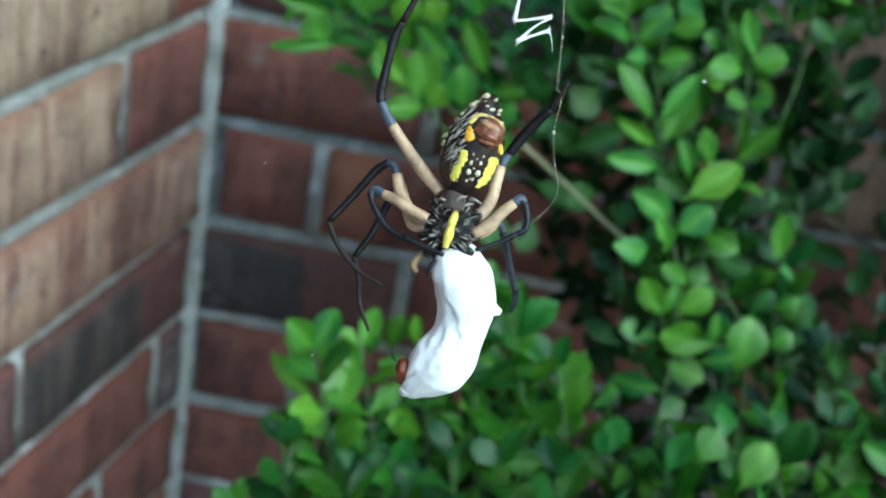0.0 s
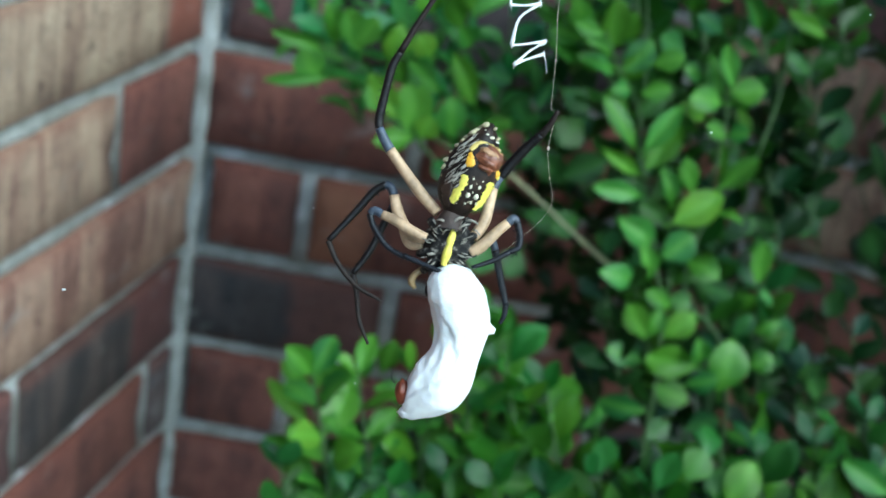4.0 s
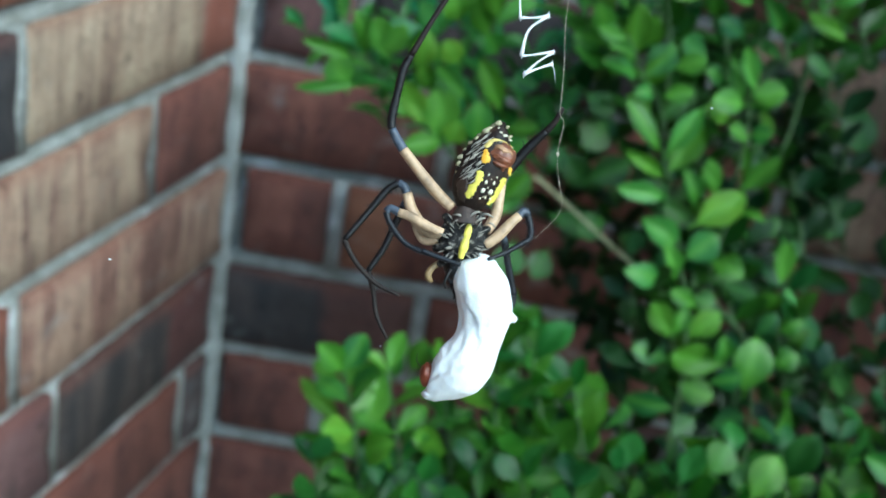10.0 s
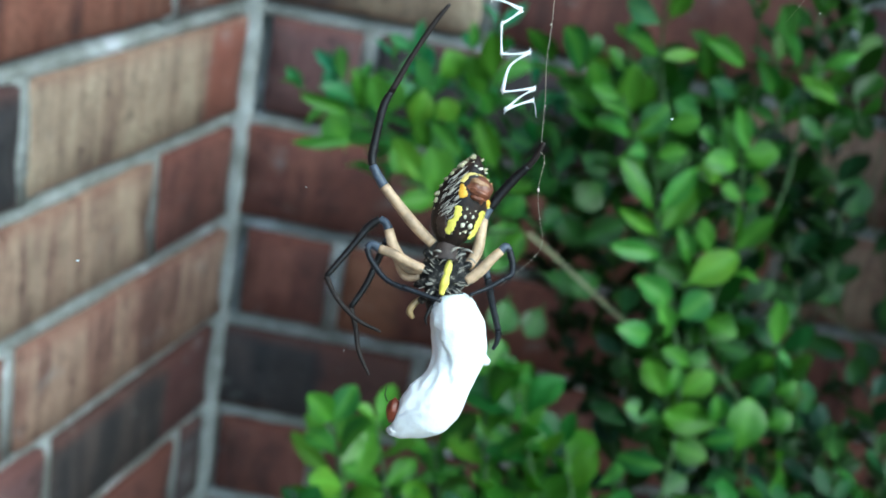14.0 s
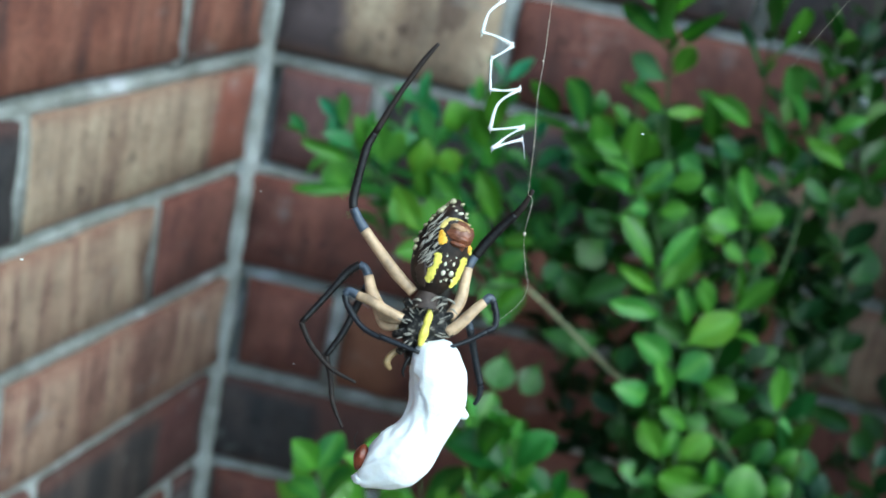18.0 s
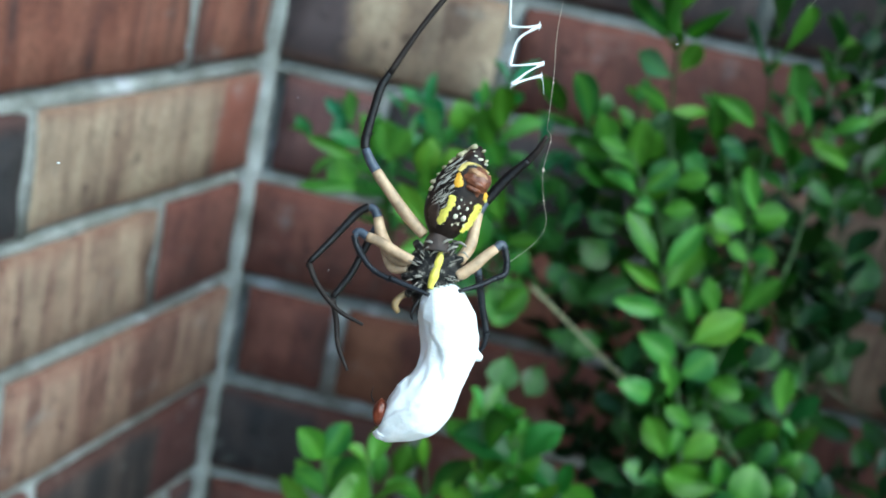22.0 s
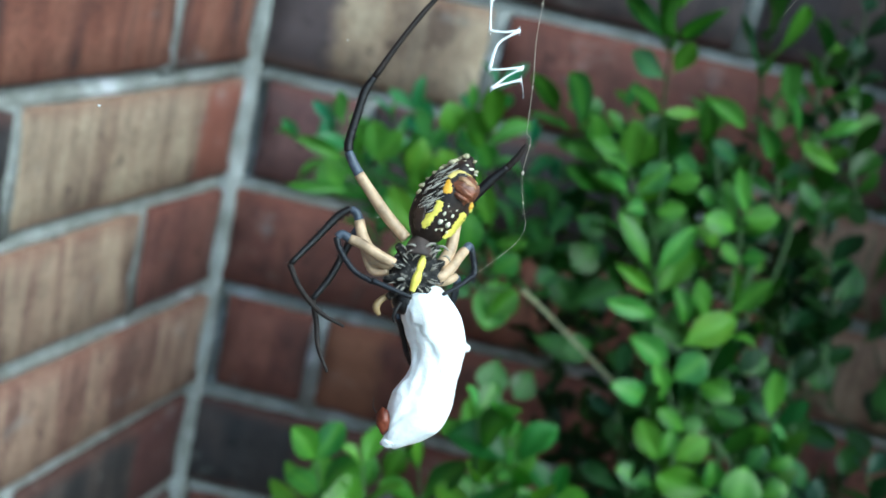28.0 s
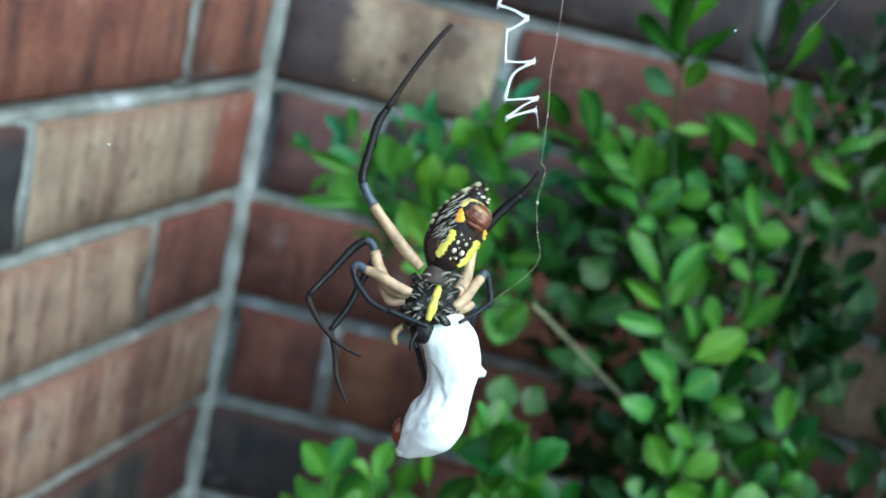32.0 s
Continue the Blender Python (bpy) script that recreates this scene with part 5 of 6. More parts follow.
        bm = blob((rx * U, ry * U, 10 * U), 0.25, k * 3.1, 20, 14)
        bmesh.ops.rotate(bm, verts=bm.verts, matrix=Matrix.Rotation(radians(-19), 3, "Z"))
        bmesh.ops.translate(bm, verts=bm.verts, vec=at(x, y, z))
        part("spinneret", bm, mat, bel, "reddish brown spinneret knob")
    patch("yellow_collar", [(36, -13, 3, 3), (44, -11, 5, 5), (51, -8, 4, 5), (58, 2, 6, 5), (60, 12, 6, 6), (57, 24, 6, 5), (50, 33, 4, 4)], OCHRE, "straw yellow collar")
    for a, b, r in ((72, 2, 2.4), (70, 12, 3.2), (66, 24, 2.2), (78, -4, 1.8)):
        x, y, z = belly_spot(a, b, -1)
        bm = blob((r * 1.6 * U, r * 0.8 * U, r * 0.6 * U), 0.5, a + b, 8, 6)
        bmesh.ops.translate(bm, verts=bm.verts, vec=at(x, y, z))
        part("white_spot", bm, PALE, bel)
    # pale notched rim
    for k, a in enumerate((86, 79, 70, 64, 53, 45, 33, 18, 2, -9, -26)):
        w = belly_width(a) * math.sqrt(max(0.02, 1 - (a / 93) ** 2))
        for sgn in ((-1, 1) if k in (0, 2, 4) else (-1,)):
            x, y = abdomen_frame(a, sgn * w * 0.955)
            r = rng.uniform(3.4, 6.4) * (1.0 if a > -12 else 0.6)
            bm = blob((r * 1.3 * U, r * 0.75 * U, r * 1.4 * U), 0.6, a + sgn, 8, 6)
            bmesh.ops.transform(bm, matrix=Matrix.Translation(at(x, y, rng.uniform(6, 16))) @ pose(0, 0, 0, 0, 0, rng.uniform(10, 50)), verts=bm.verts)
            part("pale_scallop", bm, RIM, bel)
    # hair-thin pale veins that wave down the flank
    for k in range(90):
        a0, b0 = rng.uniform(-40, 66), rng.uniform(-46, -14)
        w = belly_width(a0) * math.sqrt(1 - (a0 / 93) ** 2)
        if b0 < -0.84 * w or (a0 < -48 and b0 < -14) or (a0 > 4 and b0 > -18):
            continue
        da = rng.uniform(8, 22)
        db = da * rng.uniform(0.35, 0.75)
        pts = [(*belly_spot(a0, b0, -0.3), 0.5), (*belly_spot(a0 + da * 0.4, b0 + db * 0.4 + rng.uniform(-2, 2), -0.1), rng.uniform(0.5, 1.35)), (*belly_spot(a0 + da, b0 + db, -0.3), 0.3)]
        part("vein", bent(pts, 6, 3), VEIN, bel)
    # waist, breast plate and head
    part("waist", bent([(806, 586, 6, 14), (800, 604, 10, 22), (797, 622, 12, 28)], 12, 5), WAIST, sp, "dark brown mottled waist")
    for x0, y0, x1, y1, r in ((776, 604, 797, 612, 2.2), (803, 612, 826, 600, 2.6), (828, 606, 850, 612, 2.4), (774, 620, 792, 616, 1.8), (812, 624, 836, 612, 2.2), (840, 622, 854, 632, 1.8), (786, 630, 800, 622, 1.6)):
        part("pale_hair", bent([(x0, y0, 26, r * 0.5), ((x0 + x1) / 2, (y0 + y1) / 2 - 4, 32, r), (x1, y1, 27, r * 0.5)], 7, 4), GREYHAIR, sp)
    bm = blob((46 * U, 42 * U, 26 * U), 0.2, 4.0, 28, 20)
    bmesh.ops.translate(bm, verts=bm.verts, vec=at(795, 652, 2))
    chest = part("breast_plate", bm, SKIN, sp, "dark hairy breast plate with a yellow stripe")
    part("yellow_stripe", bent([(806, 620, 23, 3), (804, 632, 24, 6.5), (800, 643, 25, 7.5), (798, 650, 25, 6.5), (794, 664, 25, 8.5), (790, 674, 24, 7), (787, 686, 23, 5)], 10, 5), YELLOW, chest, "yellow breast stripe")
    for sgn in (-1, 1):
        for k, ang in enumerate((52, 20, -12, -44)):
            cx, cy = 797 + sgn * 8 - k * 3, 640 + 9 * k
            dx, dy = sgn * math.cos(radians(ang)), -math.sin(radians(ang))
            run = [(cx + dx * d, cy + dy * d, z, r) for d, z, r in ((6, 13, 6), (20, 15, 9), (33, 10, 8.5), (44, 2, 7))]
            part("hip", bent(run, 10, 4), SKIN, chest, "dark bristly hip joint")
            for _ in range(4):
                d0 = rng.uniform(8, 30)
                off = rng.uniform(-8, 8)
                p = [(cx + dx * (d0 + e) - dy * off, cy + dy * (d0 + e) + dx * off, 31 - abs(off) * 0.5 - (d0 - 20) * 0.25 - 4, r) for e, r in ((0, 0.5), (6, 1.2), (13, 0.4))]
                part("pale_hair", bent(p, 5, 2), GREYHAIR, chest)
    bm = blob((24 * U, 26 * U, 22 * U), 0.1, 9.0, 18, 14)
    bmesh.ops.translate(bm, verts=bm.verts, vec=at(780, 704, -8))
    part("head", bm, BLACK, sp)
    part("palp", bent([(752, 694, -6, 6), (736, 702, 0, 6), (726, 716, 2, 7), (732, 730, 0, 4)], 9, 5), TAN, sp, "tan feeler")
    part("palp", bent([(768, 706, 16, 4), (760, 719, 20, 3.6), (755, 732, 20, 2.8), (757, 742, 18, 1.4)], 9, 5), BLACK, sp)

    def leg(femur, joint, shin, foot, label, pale=CREAM, dark=BLACK):
        joint = [(x, y, z, r * 1.0) for x, y, z, r in joint]
        shin = [(x, y, z, r * 0.98) for x, y, z, r in shin]
        foot = [(x, y, z, r * 1.1) for x, y, z, r in foot]
        f = part("leg", bent(femur, 12, 6), pale, sp, label)
        part("knee", bent(joint, 11, 5), KNEE, f, "bluish grey knee")
        s = part("shin", bent(shin, 11, 6), dark, f, "black shin")
        part("foot", bent(foot, 8, 6), FOOT if dark is BLACK else dark, f, "thin brownish black foot")
        # bristles along the shin
        a, b = Vector(at(*shin[0][:3])), Vector(at(*shin[-1][:3]))
        bm = bmesh.new()
        rng2 = random.Random(int(shin[0][0]))
        for _ in range(120):
            t = rng2.random()
            i = min(int(t * (len(shin) - 1)), len(shin) - 2)
            tt = t * (len(shin) - 1) - i
            p = Vector(at(*shin[i][:3])).lerp(Vector(at(*shin[i + 1][:3])), tt)
            r = shin[i][3] * U
            d = Vector((rng2.uniform(-1, 1), rng2.uniform(-1, 1), rng2.uniform(-1, 1))).normalized()
            q = p + d * r * 2.0 + (b - a).normalized() * r * 1.1
            tube(bm, [p[:], q[:]], [0.7 * U, 0.25 * U], 4, False)
        part("bristles", bm, dark, f)
        return f

    # upper pair, reaching up the web
    leg([(776, 592, 8, 10), (744, 556, 0, 11), (712, 512, -6, 10), (690, 480, -10, 9.5)], [(690, 480, -10, 9.5), (680, 462, -11, 9), (670, 440, -12, 8)],
        [(670, 440, -12, 8), (671, 420, -12, 8.5), (684, 372, -10, 7.5), (697, 330, -8, 8), (712, 306, -6, 6)], [(712, 306, -6, 5.5), (756, 240, 0, 4.5), (800, 182, 4, 4.5), (829, 150, 6, 3)],
        "long hind leg with a cream thigh and black shin")
    leg([(838, 640, 0, 10), (858, 612, -10, 11), (868, 575, -22, 10), (874, 552, -30, 9)], [(874, 552, -30, 9), (880, 540, -33, 8.5), (888, 530, -34, 8)],
        [(888, 530, -34, 9), (908, 506, -32, 9.5), (936, 478, -26, 9), (962, 456, -18, 7)], [(962, 456, -18, 6.5), (978, 438, -10, 5.2), (992, 414, 0, 3.4)],
        "long hind leg partly hidden behind the belly")
    # short third legs to the sides and the front legs
    leg([(752, 640, 6, 9), (724, 632, -4, 11), (702, 596, -16, 11), (694, 562, -22, 9.5)], [(694, 562, -22, 9), (688, 548, -24, 8), (678, 542, -25, 7.5)],
        [(678, 542, -25, 7.5), (655, 556, -26, 7.5), (620, 594, -22, 6.5), (572, 644, -12, 5.5)], [(572, 644, -12, 5), (590, 684, -6, 4.5), (625, 726, 0, 4), (670, 752, 6, 2.5)],
        "bent front leg with a cream thigh and black shin")
    leg([(756, 638, 14, 9), (728, 624, 12, 10), (700, 606, 8, 9.5), (676, 596, 4, 8.5)], [(676, 596, 4, 8), (662, 588, 2, 7.5), (652, 594, 2, 7)],
        [(652, 594, 2, 6), (660, 618, 6, 5.6), (684, 652, 14, 5.2), (718, 672, 22, 4.8)], [(715, 668, 22, 5), (748, 682, 28, 4.5), (786, 697, 34, 3.5)],
        "folded leg that holds the wrapped catch", dark=GREYLEG)
    leg([(748, 652, -4, 8), (720, 650, -18, 9), (706, 612, -30, 9), (698, 580, -36, 8)], [(698, 580, -36, 8), (692, 578, -37, 7), (686, 588, -38, 7)],
        [(686, 588, -38, 7), (668, 622, -36, 7), (646, 664, -30, 6.5), (614, 706, -24, 5.5)], [(614, 706, -24, 5), (622, 746, -18, 4.5), (626, 790, -12, 4), (643, 834, -6, 2.5)],
        "bent front leg reaching down, black shin")
    side_leg = leg([(834, 664, 12, 9), (860, 648, 10, 10.5), (884, 626, 6, 9.5), (902, 612, 2, 8.5)], [(902, 612, 2, 8), (912, 604, 0, 7.5), (919, 612, -1, 6.5)],
        [(919, 612, -1, 6.5), (923, 636, 0, 6), (920, 656, 4, 5.5), (905, 664, 8, 5)], [(905, 664, 8, 4.5), (876, 678, 14, 4), (838, 690, 24, 3)],
        "short third leg with a cream thigh", dark=GREYLEG)
    hanging_leg = leg([(832, 668, 0, 8), (850, 660, -14, 9), (862, 650, -24, 8.5), (868, 646, -28, 8)], [(868, 646, -28, 8), (873, 652, -29, 7.5), (876, 664, -30, 7)],
        [(876, 664, -30, 7), (880, 690, -40, 7), (886, 730, -50, 6.5), (893, 768, -56, 6)], [(893, 768, -56, 5.5), (890, 788, -58, 4.5), (881, 804, -60, 3)],
        "front leg hanging beside the wrapped catch", dark=GREYLEG)
    leg([(770, 676, -10, 8), (764, 690, -30, 8), (764, 705, -40, 7), (766, 716, -44, 6.5)], [(766, 716, -44, 6.5), (769, 726, -46, 6), (773, 738, -46, 6)],
        [(773, 738, -46, 6), (780, 760, -54, 5.5), (787, 785, -60, 5), (791, 800, -62, 4.5)], [(791, 800, -62, 4), (796, 815, -63, 3.5), (803, 830, -64, 2.5)],
        "front leg tucked behind the wrapped catch")
    return sp, side_leg, hanging_leg


def wrapped_prey():
    ob = top("wrapped_prey", HANG, "insect wrapped in thick white silk, hanging under the spider", "prey")
    spine = smooth_path([(811, 689, 16, 16), (814, 698, 16, 32), (819, 714, 15, 44), (827, 740, 15, 53), (833, 768, 15, 54), (835, 797, 15, 53), (830, 829, 15, 47), (821, 859, 15, 47),
                         (810, 884, 15, 54), (795, 907, 15, 57), (776, 926, 15, 51), (757, 946, 15, 36), (744, 960, 15, 22), (736, 967, 15, 12)], 7)
    bm = bmesh.new()
    rings, sides = [], 64
    for i, (x, y, z, r) in enumerate([[float(c) for c in s] for s in spine]):
        p = [float(c) for c in spine[min(i + 1, len(spine) - 1)] - spine[max(i - 1, 0)]]
        d = Vector((p[0], -p[1], p[2])).normalized()
        side = Vector((0, 0, 1)).cross(d).normalized()
        fwd = d.cross(side)
        ring = []
        # the sheet's free edge winds down the front; beyond it lies the layer below
        edge = 1.95 + 0.55 * math.sin(i * 0.085 + 0.4) + 0.22 * noise.noise(Vector((i * 0.23, 3.1, 0)))
        for k in range(sides):
            a = 2 * math.pi * k / sides
            q = Vector((math.cos(a) * 1.2, math.sin(a) * 1.2, i * 0.045))
            fold = 0.10 * noise.noise(q * 0.9) + 0.075 * noise.noise(q * 2.1 + Vector((3, 1, 0))) + 0.030 * noise.noise(q * 4.3) + 0.008 * noise.noise(q * 11)
            e = min(max((a - edge) / 0.07, 0.0), 1.0) * min(max((4.4 - a) / 1.2, 0.0), 1.0) * min(max((i - 12) / 14, 0.0), 1.0)
            rr = r * (1.0 + fold - 0.13 * e)
            ring.append(bm.verts.new(Vector(at(x, y, z)) + U * rr * (math.cos(a) * side + 0.85 * math.sin(a) * fwd)))
        rings.append(ring)
    for a, b in zip(rings, rings[1:]):
        for k in range(sides):
            bm.faces.new((a[k], a[(k + 1) % sides], b[(k + 1) % sides], b[k]))
    bm.faces.new(list(reversed(rings[0])))
    bm.faces.new(rings[-1])
    bmesh.ops.recalc_face_normals(bm, faces=bm.faces)
    sheath = part("silk_wrapping", bm, SILK, ob, "thick smooth white silk, folded")
    part("silk_peak", bent([(840, 784, 16, 40), (866, 797, 15, 26), (886, 806, 14, 13), (900, 811, 14, 5)], 12, 5), SILK, sheath)
    bm = blob((15 * U, 12 * U, 13 * U), 0.35, 5.0, 16, 12)
    bmesh.ops.translate(bm, verts=bm.verts, vec=at(739, 962, 15))
    part("silk_chin", bm, SILK, sheath)
    bm = blob((13 * U, 23 * U, 14 * U), 0.25, 3.0, 16, 12)
    bmesh.ops.translate(bm, verts=bm.verts, vec=at(731, 925, 15))
    part("eye", bm, EYE_RED, ob, "reddish brown eye left uncovered by the silk")
    part("feeler", bent([(718, 908, 14, 1.4), (712, 896, 18, 1.0), (714, 880, 20, 0.6)], 6, 4), BLACK, ob)
    return ob


def ribbon(name, pts, width, parent, label=""):
    """A soft silk band of several filaments through three points, thicker at its turns, with frayed ends."""
    bm = bmesh.new()
    (x0, y0), (mx, my), (x1, y1) = pts
    rng = random.Random(int(x0 * 7 + y0))
    path = smooth_path([(*at(x0, y0), 1.5 * width * U), (*at(mx, my), 0.8 * width * U), (*at(x1, y1), 1.6 * width * U)], 6)
    tube(bm, [p[:3] for p in path], [p[3] for p in path], 8)
    for _ in range(5):
        d = [rng.uniform(-4.0, 4.0) for _ in range(6)]
        path = smooth_path([(*at(x0 + d[0], y0 + d[1]), 0.35 * U), (*at(mx + d[2] * 0.5, my + d[3] * 0.5, 1), 0.5 * U), (*at(x1 + d[4], y1 + d[5]), 0.35 * U)], 4)
        tube(bm, [p[:3] for p in path], [p[3] for p in path], 5)
    # a short tick across each end
    for x, y in ((x0, y0), (x1, y1)):
        a, b = rng.uniform(5, 9), rng.uniform(-2, 2)
        tube(bm, [at(x + b, y - a), at(x, y), at(x - b, y + a)], [0.3 * U, 1.0 * U, 0.3 * U], 6)
    return part(name, bm, SILK, parent, label)


def web():
    band = top("web_zigzag", HANG, "white zigzag band of dense silk in the spider's web", "web band")
    up = [(968, -420), (915, -400), (960, -345), (912, -330), (955, -270), (905, -255), (950, -196), (908, -186), (955, -130), (905, -112), (942, -58), (906, -44), (942, 2)]
    for k, (a, b) in enumerate(zip(up, up[1:])):
        ribbon("zigzag_strand", [a, ((a[0] + b[0]) / 2 - 3, (a[1] + b[1]) / 2), b], 1.6 + 0.3 * (k % 3), band)
    for k, (a, m, b) in enumerate((((942, 2), (917, 24), (905, 60)), ((905, 60), (928, 66), (953, 71)), ((953, 71), (926, 94), (912, 129)), ((912, 129), (938, 136), (967, 151)),
                                   ((967, 151), (946, 166), (928, 175)), ((928, 175), (927, 202), (926, 230)), ((926, 230), (950, 231), (979, 229)), ((979, 229), (941, 254), (925, 300)),
                                   ((925, 300), (952, 299), (985, 296)), ((985, 296), (955, 313), (928, 334)), ((928, 334), (955, 325), (982, 318)))):
        ribbon("zigzag_strand", [a, m, b], (1.5, 2.1, 1.7)[k % 3], band)
    part("loose_strand", bent([(982, 318, 0, 0.9), (985, 332, 0, 0.5), (986, 352, 0, 0.25)], 6, 4), SILK, band)
    part("silk_gauze", bent([(916, 8, -1, 1), (924, 24, -1, 6), (940, 28, -1, 7), (944, -2, -1, 1)], 8, 4), THREAD, band)
    lines = top("web_thread", HANG, "thin pale silk thread that the spider holds", "thread")
    part("thread", bent([(1085, -420, 0, 0.32), (1047, 0, 0, 0.32), (1034, 90, 0, 0.32), (1022, 176, 0, 0.32), (1009, 250, 0, 0.32), (1004, 320, 0, 0.32), (992, 414, 0, 0.32)], 6, 6), THREAD, lines)
    part("thread", bent([(992, 414, 0, 0.32), (999, 430, 0, 0.32), (985, 486, -2, 0.28), (986, 540, -3, 0.25), (990, 582, -4, 0.22), (970, 615, -5, 0.2), (905, 664, 2, 0.2)], 6, 6), THREAD, lines)
    for x, y, r in ((985, 486, 2.6), (1020, 180, 1.3), (1003, 330, 1.3), (986, 540, 1.1), (998, 436, 1.2)):
        bm = blob((r * U, r * 1.4 * U, r * U), 0.4, x, 10, 8)
        bmesh.ops.translate(bm, verts=bm.verts, vec=at(x, y))
        part("silk_bead", bm, THREAD, lines)
    for x, y, r, z in ((1212, 316, 1.7, 0), (100, 530, 2.0, 0), (530, 412, 0.9, 0), (1508, 130, 1.2, -60), (584, 722, 0.9, 0)):
        d = top("web_debris", HANG, "tiny pale fleck caught in the web", "fleck", "flecks in the web")
        bm = blob((1.5 * r * U, 0.8 * r * U, 0.8 * r * U), 0.5, x, 8, 6)
        bmesh.ops.translate(bm, verts=bm.verts, vec=at(x, y, z))
        part("fleck", bm, SILK, d)
    # far thread of the wheel, almost unseen
    part("thread", bent([(1470, 190, -40, 0.2), (1600, 40, -40, 0.2), (1750, -160, -40, 0.2)], 5, 4), THREAD, lines)
    return band, lines


SPIDER, SIDE_LEG, HANGING_LEG = spider()
BELLY = [o for o in SPIDER.children if o.name.startswith("abdomen")][0]
PREY = wrapped_prey()
BAND, LINES = web()


# ---- the two brick walls that meet in the corner ----
# right wall: along +x at y = 0; left wall: from the same corner, turned by 105.3 degrees from it
LEFT_DIR = Vector((math.sin(radians(-15.27)), -math.cos(radians(-15.27)), 0))
RIGHT_DIR = Vector((1, 0, 0))
LEFT_OUT = Vector((math.cos(radians(-15.27)), math.sin(radians(-15.27)), 0))
RIGHT_OUT = Vector((0, -1, 0))
BRICK_H = 0.0596
JOINT = 0.0098
WALL_LEN = 2.44
COURSES = 38


def wall_pose(along, out):
    """Local x along the wall, local y out of it, local z up."""
    m = Matrix.Identity(4)
    for k in range(3):
        m[k][0], m[k][1], m[k][2] = along[k], out[k], (0, 0, 1)[k]
    return m


def wall_core(name, along, out, label):
    bm = bmesh.new()
    bmesh.ops.create_cube(bm, size=1.0)
    for v in bm.verts:
        v.co = Vector((v.co.x * (WALL_LEN + 0.24) + WALL_LEN / 2 - 0.12, v.co.y * 0.2 - 0.1150, v.co.z * COURSES * COURSE + COURSES * COURSE / 2))
    ob = part(name, bm, MORTAR, None, label)
    ob.matrix_world = wall_pose(along, out)
    for p in ob.data.polygons:
        p.use_smooth = False
    return tagged(ob, kind="structure")


def brick_verts(length, seed):
    """One hard-edged, slightly worn brick: its face grid, worn arrises and sides going back into the joint."""
    nx = max(4, int(length / 0.014))
    nz = 5
    half, hz = length / 2, BRICK_H / 2
    vs, fs = [], []
    for i in range(nx + 1):
        for k in range(nz + 1):
            u, w = i / nx, k / nz
            x, z = (u - 0.5) * length, (w - 0.5) * BRICK_H
            edge = min(x + half, half - x, z + hz, hz - z)
            s = Vector((x * 18 + seed * 9.1, z * 18, seed * 3.3))
            y = 0.0012 * noise.noise(s) + 0.0006 * noise.noise(s * 4)
            if edge < 1e-6:
                y -= 0.0024 + 0.0014 * noise.noise(s * 5) + (0.0040 if k == 0 else 0.0)
                x += 0.0009 * noise.noise(s * 3 + Vector((5, 0, 0)))
                z += 0.0010 * noise.noise(s * 3 + Vector((0, 7, 0)))
            elif edge < 0.013:
                # pull the first inner row out towards the arris
                x = math.copysign(half - 0.0022, x) if half - abs(x) < length / nx * 1.01 else x
                z = math.copysign(hz - (0.0046 if z < 0 else 0.0022), z) if hz - abs(z) < BRICK_H / nz * 1.01 else z
            vs.append((x, y, z))
    at = lambda i, k: i * (nz + 1) + k
    for i in range(nx):
        for k in range(nz):
            fs.append((at(i, k), at(i, k + 1), at(i + 1, k + 1), at(i + 1, k)))
    rim = [at(i, 0) for i in range(nx)] + [at(nx, k) for k in range(nz)] + [at(i, nz) for i in range(nx, 0, -1)] + [at(0, k) for k in range(nz, 0, -1)]
    back = []
    for r in rim:
        back.append(len(vs))
        vs.append((vs[r][0], -0.02, vs[r][2]))
    for a in range(len(rim)):
        b = (a + 1) % len(rim)
        fs.append((rim[a], rim[b], back[b], back[a]))
    return vs, fs


BRICK_MESHES = {}


def brick_mesh(length, colour, variant):
    key = (round(length, 3), colour, variant)
    if key not in BRICK_MESHES:
        vs, fs = brick_verts(length, variant + 3.7 * length * 100)
        me = bpy.data.meshes.new("brick")
        me.from_pydata(vs, [], fs)
        me.materials.append(BRICK[colour])
        for p in me.polygons:
            p.use_smooth = True
        BRICK_MESHES[key] = me
    return BRICK_MESHES[key]


def course_pieces(first, start, length=0.2032):
    """(start, end) of each brick of one course, whose first joint lies at `first`."""
    out = [(start, first - JOINT / 2)]
    x = first
    while x < WALL_LEN - 0.02:
        out.append((x + JOINT / 2, min(x + length, WALL_LEN) - JOINT / 2))
        x += length
    return out


def joint_prism(bm, x0, x1, z0, z1, y_low, y_high):
    """A bar of mortar between bricks; its face leans back from y_low at its foot to y_high at its top."""
    n = max(1, int((x1 - x0) / 0.012))
    rows = []
    for i in range(n + 1):
        x = x0 + (x1 - x0) * i / n
        w = [0.0011 * noise.noise(Vector((x * 55, z0 * 31, k * 3.7))) for k in range(3)]
        rows.append([bm.verts.new((x, y, z)) for y, z in ((-0.019, z0), (y_low + w[0], z0), (0.8 * y_low + 0.2 * y_high + w[1], z0 + 0.60 * (z1 - z0) + 0.5 * w[0]), (y_high + w[2], z1), (-0.019, z1))])
    for a, b in zip(rows, rows[1:]):
        for k in range(4):
            bm.faces.new((a[k], b[k], b[k + 1], a[k + 1]))
    bm.faces.new(rows[0])
    bm.faces.new(list(reversed(rows[-1])))


